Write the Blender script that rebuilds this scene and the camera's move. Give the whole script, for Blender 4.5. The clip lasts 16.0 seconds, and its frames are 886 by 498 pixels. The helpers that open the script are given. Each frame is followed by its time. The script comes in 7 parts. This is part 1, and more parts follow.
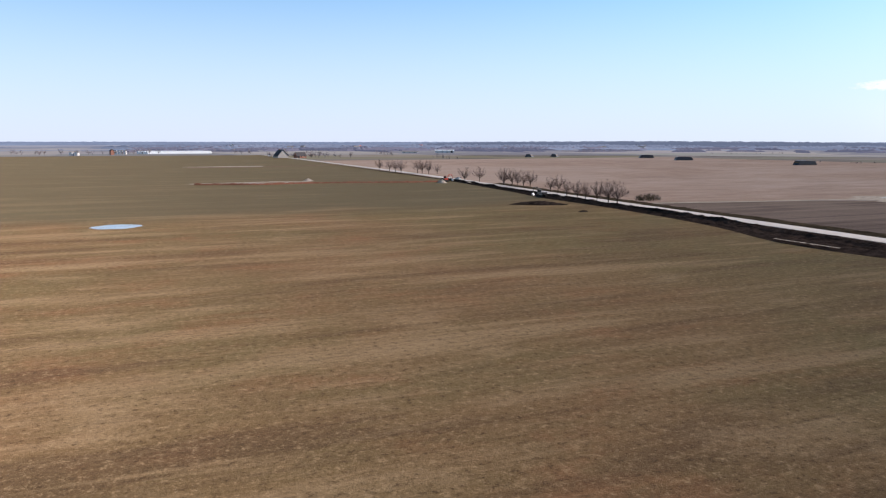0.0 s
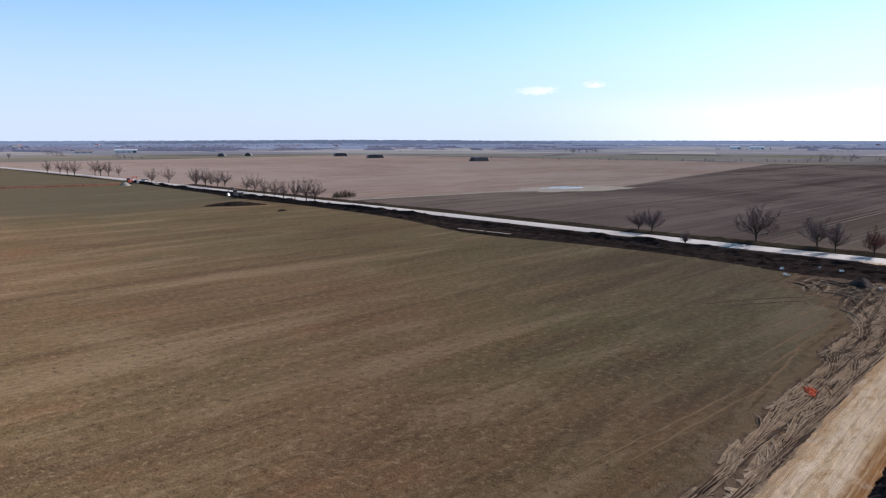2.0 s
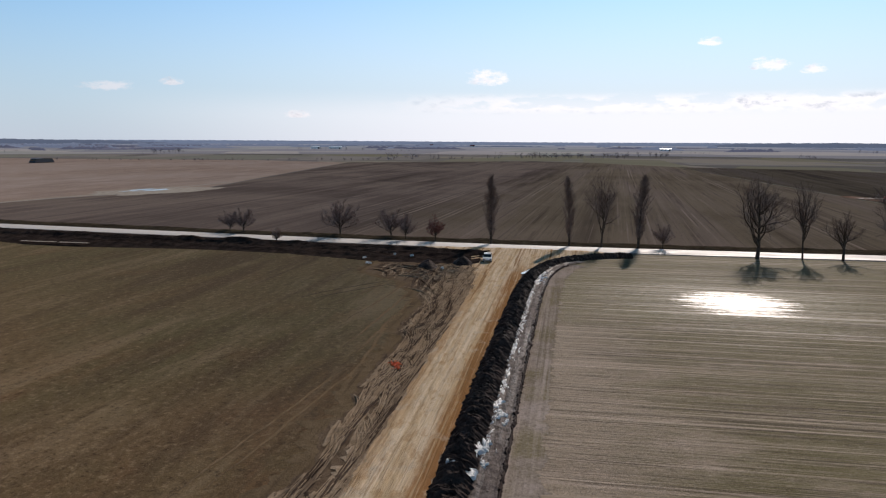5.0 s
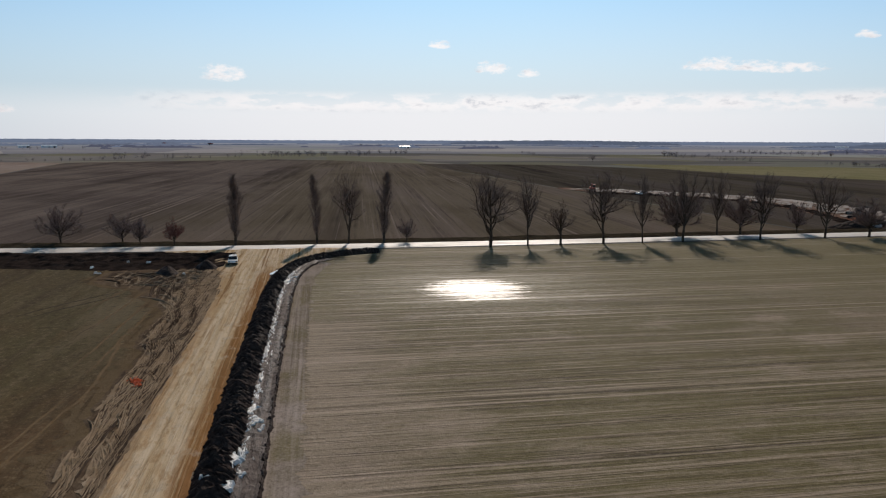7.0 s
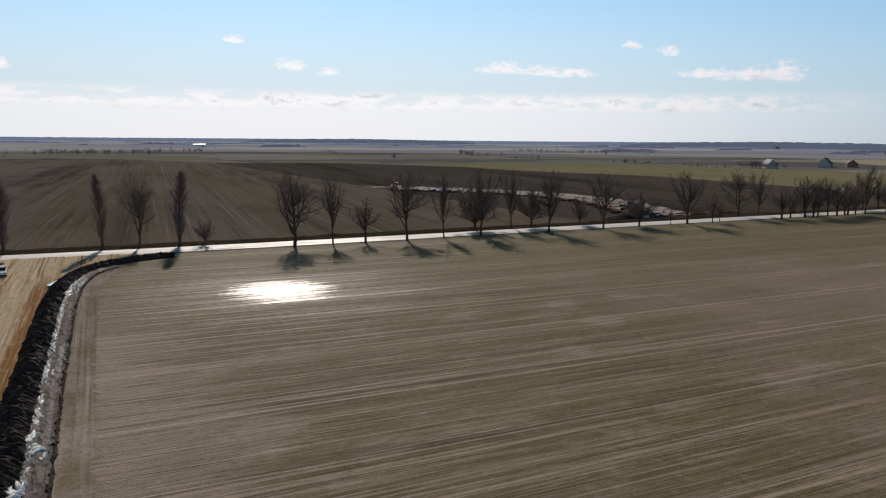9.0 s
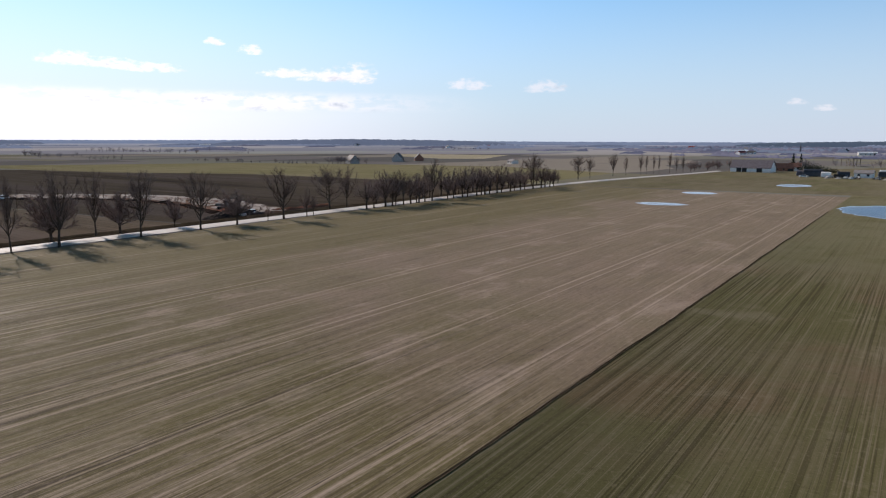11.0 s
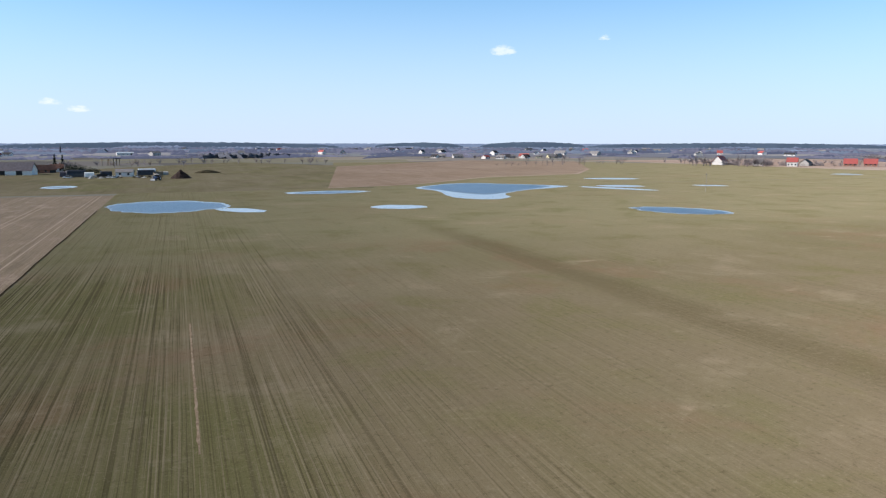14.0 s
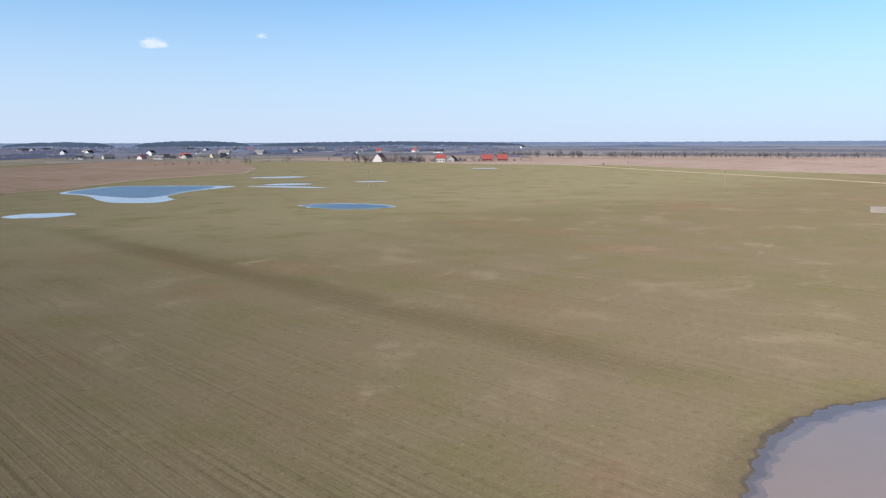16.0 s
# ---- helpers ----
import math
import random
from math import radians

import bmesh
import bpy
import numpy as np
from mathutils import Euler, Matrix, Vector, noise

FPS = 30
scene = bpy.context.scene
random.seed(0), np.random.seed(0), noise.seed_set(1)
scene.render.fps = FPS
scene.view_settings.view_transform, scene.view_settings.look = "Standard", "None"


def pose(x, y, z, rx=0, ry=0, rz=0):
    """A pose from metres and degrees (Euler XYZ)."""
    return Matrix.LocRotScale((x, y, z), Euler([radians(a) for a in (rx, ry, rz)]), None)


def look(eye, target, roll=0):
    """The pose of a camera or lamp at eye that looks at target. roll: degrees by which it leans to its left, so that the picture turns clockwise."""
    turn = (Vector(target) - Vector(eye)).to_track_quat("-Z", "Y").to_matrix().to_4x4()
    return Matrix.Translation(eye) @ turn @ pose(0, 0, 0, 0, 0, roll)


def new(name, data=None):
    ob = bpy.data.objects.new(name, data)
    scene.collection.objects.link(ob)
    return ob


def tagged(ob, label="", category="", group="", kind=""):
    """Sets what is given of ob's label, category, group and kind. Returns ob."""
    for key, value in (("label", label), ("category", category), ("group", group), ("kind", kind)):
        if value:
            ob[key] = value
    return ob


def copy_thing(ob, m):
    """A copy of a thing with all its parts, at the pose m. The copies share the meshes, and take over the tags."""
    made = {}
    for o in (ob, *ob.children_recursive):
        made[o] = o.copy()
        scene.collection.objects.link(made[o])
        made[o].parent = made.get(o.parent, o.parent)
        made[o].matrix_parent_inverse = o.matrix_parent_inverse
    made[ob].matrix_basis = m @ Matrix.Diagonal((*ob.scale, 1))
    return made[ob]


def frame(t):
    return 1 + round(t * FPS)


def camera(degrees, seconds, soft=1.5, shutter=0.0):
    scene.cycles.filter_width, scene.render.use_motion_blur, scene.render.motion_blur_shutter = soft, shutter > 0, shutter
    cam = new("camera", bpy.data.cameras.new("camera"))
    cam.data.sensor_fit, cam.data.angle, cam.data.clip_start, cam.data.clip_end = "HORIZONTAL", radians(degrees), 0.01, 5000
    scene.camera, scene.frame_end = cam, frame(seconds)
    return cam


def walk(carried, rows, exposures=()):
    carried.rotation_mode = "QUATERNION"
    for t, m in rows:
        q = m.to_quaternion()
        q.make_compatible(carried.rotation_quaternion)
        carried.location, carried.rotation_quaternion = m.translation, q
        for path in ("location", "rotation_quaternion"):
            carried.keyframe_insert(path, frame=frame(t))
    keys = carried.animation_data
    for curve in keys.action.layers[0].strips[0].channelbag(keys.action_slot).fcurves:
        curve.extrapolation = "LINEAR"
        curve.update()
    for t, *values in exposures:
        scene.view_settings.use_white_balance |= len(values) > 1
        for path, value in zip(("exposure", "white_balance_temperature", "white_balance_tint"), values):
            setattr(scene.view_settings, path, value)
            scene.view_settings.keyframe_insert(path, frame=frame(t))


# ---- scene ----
# World: X runs out along the dirt track, Y along the main road, the drone hangs over the origin.
HEIGHT = 22.0
cam = camera(62.7, 16.0, soft=1.2)
# seconds, yaw, pitch, roll
TURN = [
    (0.0, -25.07, -8.48, 0.05), (0.5, -31.09, -8.52, 0.09), (1.0, -37.13, -8.54, 0.12), (1.5, -42.78, -8.57, -0.01),
    (2.0, -48.55, -8.57, -0.00), (2.5, -54.41, -8.54, 0.06), (3.0, -60.55, -8.49, 0.05), (3.5, -66.10, -8.49, 0.06),
    (3.7, -68.33, -8.48, 0.08), (5.8, -87.81, -8.55, 0.38), (6.0, -90.10, -8.56, 0.37), (6.5, -95.68, -8.59, 0.36),
    (7.0, -100.00, -8.58, 0.26), (7.5, -102.94, -8.63, 0.23), (8.0, -105.93, -8.63, 0.21), (8.2, -107.80, -8.60, 0.29),
    (10.3, -132.80, -8.61, 0.26), (10.5, -136.66, -8.59, 0.12), (11.0, -146.47, -8.54, 0.22), (11.5, -156.07, -8.42, 0.35),
    (12.0, -165.31, -8.33, 0.36), (12.5, -174.52, -8.26, 0.25), (13.0, -183.49, -8.21, 0.26), (13.5, -191.69, -8.26, 0.17),
    (14.0, -199.97, -8.34, 0.06), (14.5, -207.40, -8.44, -0.11), (15.0, -214.46, -8.47, -0.19), (15.5, -220.52, -8.49, -0.22),
    (16.0, -225.62, -8.46, -0.17),
]
walk(cam, [(t, pose(0, 0, HEIGHT, 0, 0, yaw) @ pose(0, 0, 0, 90 + pitch, 0, 0) @ pose(0, 0, 0, 0, 0, roll)) for t, yaw, pitch, roll in TURN],
     exposures=[(0.0, 0.38, 6550, 20), (1.0, 0.37, 6450, 20), (1.5, 0.35, 6250, 20), (2.5, 0.22, 6150, 20), (3.5, 0.10, 6200, 19), (6.0, -0.28, 6850, 15), (7.0, -0.32, 6800, 14), (7.6, -0.29, 6700, 14),
                (8.2, -0.30, 6700, 14), (10.3, -0.2, 6850, 14), (10.6, -0.15, 6800, 14), (11.0, 0.05, 6600, 18), (12.5, 0.30, 6350, 18), (13.5, 0.33, 6250, 15), (14.5, 0.28, 6200, 14), (16.0, 0.19, 6150, 16)])

# ---- light ----
SUN_DIR = Vector((0.975 * math.cos(radians(30)), -0.215 * math.cos(radians(30)), math.sin(radians(30)))).normalized()
sun = new("sun", bpy.data.lights.new("sun", "SUN"))
sun.data.energy, sun.data.angle, sun.data.color = 5.0, radians(0.55), (1.0, 0.92, 0.81)
sun.matrix_world = look((300, -66, 180), Vector((300, -66, 180)) - SUN_DIR)


class Net:
    """A short way to write node trees."""

    def __init__(self, tree):
        self.tree = tree
        tree.nodes.clear()

    def put(self, socket, value):
        if isinstance(value, bpy.types.NodeSocket):
            self.tree.links.new(value, socket)
        else:
            socket.default_value = value

    def node(self, kind, props=None, **inputs):
        n = self.tree.nodes.new(kind)
        for key, value in (props or {}).items():
            if key == "operation":
                n.operation = value
            elif key == "data_type":
                n.data_type = value
            elif key == "blend_type":
                n.blend_type = value
            elif key == "feature":
                n.feature = value
            elif key == "noise_dimensions":
                n.noise_dimensions = value
            elif key == "interpolation_type":
                n.interpolation_type = value
            elif key == "distance":
                n.distance = value
        for key, value in inputs.items():
            self.put(n.inputs[key.replace("_", " ")], value)
        return n

    def math(self, op, a, b=0.0, c=None):
        n = self.tree.nodes.new("ShaderNodeMath")
        n.operation = op
        self.put(n.inputs[0], a)
        self.put(n.inputs[1], b)
        if c is not None:
            self.put(n.inputs[2], c)
        return n.outputs[0]

    def ramp(self, v, a, b, lo=0.0, hi=1.0, smooth=True):
        n = self.tree.nodes.new("ShaderNodeMapRange")
        n.interpolation_type = "SMOOTHSTEP" if smooth else "LINEAR"
        for i, x in enumerate((v, a, b, lo, hi)):
            self.put(n.inputs[i], x)
        return n.outputs[0]

    def mix(self, f, a, b, how="MIX"):
        n = self.tree.nodes.new("ShaderNodeMix")
        n.data_type, n.blend_type = "RGBA", how
        self.put(n.inputs[0], f)
        self.put(n.inputs[6], (*a, 1) if isinstance(a, tuple) else a)
        self.put(n.inputs[7], (*b, 1) if isinstance(b, tuple) else b)
        return n.outputs[2]

    def place(self):
        return self.tree.nodes.new("ShaderNodeTexCoord").outputs["Object"]

    def scaled(self, v, x, y, z=1.0, turn=0.0):
        n = self.tree.nodes.new("ShaderNodeMapping")
        self.put(n.inputs["Vector"], v)
        n.inputs["Scale"].default_value = (x, y, z)
        n.inputs["Rotation"].default_value = (0, 0, radians(turn))
        return n.outputs[0]

    def noise(self, v, scale, detail=4.0, rough=0.55, warp=0.0):
        n = self.tree.nodes.new("ShaderNodeTexNoise")
        self.put(n.inputs["Vector"], v)
        n.inputs["Scale"].default_value, n.inputs["Detail"].default_value = scale, detail
        n.inputs["Roughness"].default_value, n.inputs["Distortion"].default_value = rough, warp
        return n.outputs["Fac"]

    def bump(self, height, strength, distance=0.1):
        n = self.tree.nodes.new("ShaderNodeBump")
        n.inputs["Strength"].default_value, n.inputs["Distance"].default_value = strength, distance
        self.put(n.inputs["Height"], height)
        return n.outputs[0]

    def surface(self, colour, rough=0.9, metal=0.0, normal=None, spec=0.3, glow=None, glow_strength=0.0, matte=0.0):
        p = self.tree.nodes.new("ShaderNodeBsdfPrincipled")
        self.put(p.inputs["Base Color"], (*colour, 1) if isinstance(colour, tuple) else colour)
        self.put(p.inputs["Roughness"], rough)
        p.inputs["Metallic"].default_value = metal
        p.inputs["Diffuse Roughness"].default_value = matte
        self.put(p.inputs["Specular IOR Level"], spec)
        if normal is not None:
            self.put(p.inputs["Normal"], normal)
        if glow:
            p.inputs["Emission Color"].default_value, p.inputs["Emission Strength"].default_value = (*glow, 1), glow_strength
        out = self.tree.nodes.new("ShaderNodeOutputMaterial")
        self.tree.links.new(p.outputs[0], out.inputs[0])
        return p


def sky():
    world = bpy.data.worlds.new("sky")
    scene.world = world
    world.use_nodes = True
    g = Net(world.node_tree)
    air = g.node("ShaderNodeTexSky").outputs[0]
    tex = air.node
    tex.sky_type, tex.sun_disc = "NISHITA", False
    tex.sun_elevation, tex.sun_rotation = math.asin(SUN_DIR.z), math.atan2(SUN_DIR.x, SUN_DIR.y)
    tex.air_density, tex.dust_density, tex.ozone_density = SKY_AIR
    way = g.tree.nodes.new("ShaderNodeTexCoord").outputs["Generated"]
    parts = g.node("ShaderNodeSeparateXYZ", None, Vector=way).outputs
    # yaw from the middle of the seen sector, and height over the horizon, in degrees
    left = g.math("ADD", g.math("MULTIPLY", parts[0], 0.574), g.math("MULTIPLY", parts[1], 0.819))
    ahead = g.math("ADD", g.math("MULTIPLY", parts[0], 0.819), g.math("MULTIPLY", parts[1], -0.574))
    turn = g.math("MULTIPLY", g.math("ARCTAN2", left, ahead), 57.29578)
    high = g.math("MULTIPLY", g.math("ARCSINE", parts[2]), 57.29578)
    plane = g.node("ShaderNodeCombineXYZ", None, X=turn, Y=g.math("MULTIPLY", high, 2.0)).outputs[0]
    puff = g.noise(plane, 0.9, 6.0, 0.62)
    fine = g.noise(plane, 2.0, 5.0, 0.6)
    broad = g.noise(g.scaled(plane, 0.75, 1.0), 0.42, 6.0, 0.58)
    # clear air, whitened towards the horizon and the sun by haze
    facing = g.node("ShaderNodeVectorMath", {"operation": "DOT_PRODUCT"})
    g.put(facing.inputs[0], way)
    facing.inputs[1].default_value = tuple(SUN_DIR)
    near_sun = g.ramp(facing.outputs["Value"], 0.55, 1.0)
    blue = g.mix(1.0, air, SKY_TINT, "MULTIPLY")
    veil = g.mix(near_sun, HAZE_AWAY, HAZE_SUN)
    thick = g.math("ADD", g.ramp(high, 17.0, -2.0, 0.0, 0.90), g.math("MULTIPLY", near_sun, g.ramp(high, 40.0, 4.0, 0.0, 0.16)))
    clear = g.mix(g.math("MINIMUM", thick, 0.95), blue, veil)
    clear = g.mix(g.math("MULTIPLY", near_sun, g.ramp(high, 4.0, 1.6, 0.0, 0.7)), clear, (11.8, 12.0, 12.3))
    # single fair-weather clouds: yaw, height, half width, half height
    total = None
    for a, e, w, h in CLOUDS:
        q = g.math("ADD", g.math("POWER", g.math("ABSOLUTE", g.math("DIVIDE", g.math("SUBTRACT", turn, a + 125), w)), 2.0),
                   g.math("POWER", g.math("ABSOLUTE", g.math("MAXIMUM", g.math("DIVIDE", g.math("SUBTRACT", high, e - 0.3 * h), h * 1.3), g.math("DIVIDE", g.math("SUBTRACT", e - 0.3 * h, high), h * 0.5))), 2.0))
        v = g.math("SUBTRACT", 1.0, q)
        total = v if total is None else g.math("MAXIMUM", total, v)
    ragged = g.math("ADD", total, g.math("ADD", g.math("MULTIPLY", g.math("SUBTRACT", puff, 0.5), 3.6), g.math("MULTIPLY", g.math("SUBTRACT", fine, 0.5), 1.4)))
    single = g.math("MULTIPLY", g.ramp(ragged, 0.0, 1.2), g.ramp(total, -0.45, 0.3))
    # a low bank of broken cloud towards the sun
    window = g.math("MULTIPLY", g.ramp(turn, -26, -8), g.ramp(turn, 52, 38))
    belt = g.math("MULTIPLY", g.ramp(high, 1.9, 2.5), g.ramp(high, 3.7, 2.9))
    low = g.ramp(broad, 0.40, 0.52, 0.0, 0.9)
    bank = g.math("MULTIPLY", g.math("MULTIPLY", window, belt), low)
    cover = g.math("MAXIMUM", single, bank)
    white = g.mix(g.math("MULTIPLY", g.ramp(broad, 0.50, 0.68), g.ramp(puff, 0.42, 0.60)), CLOUD_WHITE, CLOUD_GREY)
    mixed = g.mix(g.math("MULTIPLY", cover, g.ramp(near_sun, 0.0, 0.4, 0.6, 0.95)), clear, g.mix(near_sun, white, g.mix(1.0, white, (1.35, 1.35, 1.32), "MULTIPLY")))
    # the sky deepens overhead
    mixed = g.mix(1.0, mixed, g.node("ShaderNodeCombineColor", None, Red=g.ramp(high, 11.0, 45.0, 1.0, 0.30), Green=g.ramp(high, 11.0, 45.0, 1.0, 0.23), Blue=g.ramp(high, 11.0, 45.0, 1.0, 0.13)).outputs[0], "MULTIPLY")
    back = g.node("ShaderNodeBackground", None, Color=mixed, Strength=SKY_STRENGTH)
    out = g.tree.nodes.new("ShaderNodeOutputWorld")
    g.tree.links.new(back.outputs[0], out.inputs[0])


SKY_STRENGTH, SKY_AIR = 0.1, (1.0, 0.15, 2.5)
SKY_TINT, HAZE_AWAY, HAZE_SUN = (0.68, 1.21, 1.40), (5.7, 6.5, 7.9), (8.6, 9.4, 10.4)
CLOUD_WHITE, CLOUD_GREY = (8.8, 9.0, 9.4), (5.0, 5.5, 6.3)
CLOUDS = [(-55.8, 3.7, 2.0, 0.5), (-60.0, 4.1, 1.0, 0.35), (-83.5, 4.75, 1.9, 0.75), (-68.9, 1.9, 1.2, 0.4), (-99.7, 7.1, 0.9, 0.4),
          (-103.7, 5.4, 1.5, 0.6), (-106.5, 5.0, 0.9, 0.45), (-119.8, 5.4, 2.2, 0.6), (-122.6, 5.2, 2.4, 0.5), (-125.2, 5.0, 2.2, 0.45), (-129.5, 7.0, 0.9, 0.35),
          (-132.0, 6.5, 1.0, 0.45), (-134.6, 4.9, 2.4, 0.5), (-137.2, 4.75, 2.4, 0.6), (-139.6, 4.9, 2.0, 1.0), (-148.3, 4.2, 1.8, 0.55), (-154.2, 4.0, 1.9, 0.6),
          (-172.0, 2.75, 0.7, 0.35), (-173.7, 2.25, 0.8, 0.3), (-204.5, 6.9, 1.0, 0.55), (-212.1, 7.7, 0.55, 0.25)]
sky()

# ---- materials ----
def material(name):
    m = bpy.data.materials.new(name)
    m.use_nodes = True
    return m, Net(m.node_tree)


def plain(name, colour, rough=0.7, metal=0.0, scale=3.0, vary=0.25, spec=0.3, relief=0.15):
    """A paint, metal or stone with two scales of wear."""
    m, g = material(name)
    p = g.place()
    a, b = g.noise(p, scale, 5.0, 0.6), g.noise(p, scale * 7, 3.0, 0.6)
    dark = tuple(c * (1 - vary) for c in colour)
    lite = tuple(min(1.0, c * (1 + vary * 0.7)) for c in colour)
    c = g.mix(g.ramp(a, 0.3, 0.7), dark, lite)
    c = g.mix(g.math("MULTIPLY", g.ramp(b, 0.55, 0.8), 0.4), c, dark)
    g.surface(c, g.ramp(a, 0.2, 0.8, max(0.02, rough - 0.1), min(1.0, rough + 0.1)), metal, g.bump(b, relief, 0.02), spec)
    return m


def field_material(name, base, pale, dark, along, patch=0.012, green=None, streaks=0.3, matte=0.5, rows=0.4, fine_rows=0.3, across=0.30):
    """Open farmland. along: the axis of the drill rows."""
    m, g = material(name)
    base, pale, dark = [(r, v, b * 1.14) for r, v, b in (base, pale, dark)]
    p = g.place()

    def lanes(wide, long, detail=4.0, rough=0.6, warp=0.15):
        sx, sy = (long, wide) if along == "x" else (wide, long)
        return g.noise(g.scaled(p, sx, sy), 1.0, detail, rough, warp)

    streak, wide = lanes(across, 0.035, 5.0, 0.62, 0.3), lanes(across * 0.35, 0.0105, 4.0, 0.6, 0.4)
    single, thin = lanes(2.1, 0.012, 2.0, 0.5, 0.02), lanes(5.6, 0.03, 2.0, 0.5, 0.02)
    blotch, medium = g.noise(p, patch, 5.0, 0.62, 0.5), g.noise(g.scaled(p, 1, 1, 1, 25), 0.085, 5.0, 0.62, 0.4)
    clump, fine = g.noise(p, 1.5, 5.0, 0.72), g.noise(p, 4.2, 4.0, 0.75)
    lighter = times(pale, 1.15)
    c = over(g, blotch, 0.36, 0.66, 0.75, base, pale)
    if green:
        c = over(g, g.noise(g.scaled(p, 1, 1, 1, 40), patch * 1.9, 5.0, 0.62, 0.4), 0.44, 0.66, 0.8, c, green)
        c = over(g, medium, 0.52, 0.70, 0.45, c, green)
    c = over(g, medium, 0.46, 0.28, 0.45, c, pale)
    for v, lo, hi, gain, colour in ((wide, 0.50, 0.60, streaks * 0.8, pale), (wide, 0.48, 0.38, streaks * 0.7, dark), (streak, 0.51, 0.62, streaks, lighter), (streak, 0.47, 0.36, streaks * 0.8, dark)):
        c = over(g, v, lo, hi, gain, c, colour)
    patchy = g.ramp(lanes(0.12, 0.02, 4.0, 0.65), 0.36, 0.62, 0.25, 1.0)
    for v, lo, hi, gain, colour in ((thin, 0.52, 0.64, fine_rows, dark), (thin, 0.47, 0.36, fine_rows, lighter), (single, 0.53, 0.63, rows, times(dark, 0.6)), (single, 0.45, 0.36, rows, lighter)):
        c = over(g, v, lo, hi, g.math("MULTIPLY", patchy, gain), c, colour)
    for v, lo, hi, gain, colour in ((clump, 0.51, 0.62, 0.36, dark), (clump, 0.47, 0.36, 0.22, lighter), (fine, 0.52, 0.66, 0.36, times(dark, 0.55)), (fine, 0.47, 0.36, 0.31, lighter)):
        c = over(g, v, lo, hi, gain, c, colour)
    height = g.math("ADD", g.math("MULTIPLY", clump, 0.6), g.math("ADD", g.math("MULTIPLY", fine, 0.5), g.math("MULTIPLY", single, 0.35)))
    g.surface(c, 0.95, 0.0, g.bump(height, 0.3, 0.3), 0.0, matte=matte)
    return m


def earth_material(name, base, pale, dark, streak_axis=None, scale=0.6, wet=0.0, relief=0.9, spec=0.0, matte=0.3):
    m, g = material(name)
    p = g.place()
    q = g.scaled(p, *((0.06, 0.9) if streak_axis == "x" else (0.9, 0.06) if streak_axis == "y" else (0.5, 0.5)))
    streak = g.noise(q, 1.0, 6.0, 0.65, 0.5)
    clod, fine = g.noise(p, scale, 6.0, 0.7, 0.3), g.noise(p, scale * 8, 4.0, 0.7)
    c = g.mix(g.ramp(clod, 0.32, 0.68), base, pale)
    c = g.mix(g.math("MULTIPLY", g.ramp(streak, 0.52, 0.68), 0.8), c, dark)
    c = g.mix(g.math("MULTIPLY", g.ramp(streak, 0.42, 0.3), 0.6), c, pale)
    c = g.mix(g.math("MULTIPLY", g.ramp(fine, 0.52, 0.75), 0.6), c, tuple(v * 0.6 for v in dark))
    height = g.math("ADD", clod, g.math("MULTIPLY", fine, 0.4))
    rough = g.ramp(g.math("ADD", streak, g.math("MULTIPLY", fine, 0.3)), 0.5, 0.75, 0.9, 0.9 - wet)
    g.surface(c, rough, 0.0, g.bump(height, relief, 0.25), spec, matte=matte)
    return m


def water_material(name, colour, rough=0.08, wave=0.12):
    m, g = material(name)
    p = g.place()
    ripple = g.noise(p, 1.6, 4.0, 0.6)
    g.surface(g.mix(g.noise(p, 0.06, 4.0), colour, tuple(c * 1.5 for c in colour)), rough, 0.0, g.bump(ripple, wave, 0.25), 0.5)
    return m


def ice_material():
    m, g = material("thin ice")
    p = g.place()
    a, b = g.noise(p, 0.22, 5.0, 0.65), g.noise(p, 2.5, 4.0)
    c = g.mix(g.ramp(a, 0.35, 0.65), (0.36, 0.48, 0.61), (0.50, 0.61, 0.72))
    g.surface(c, g.ramp(b, 0.3, 0.7, 0.25, 0.5), 0.0, g.bump(b, 0.15, 0.03), 0.5)
    return m


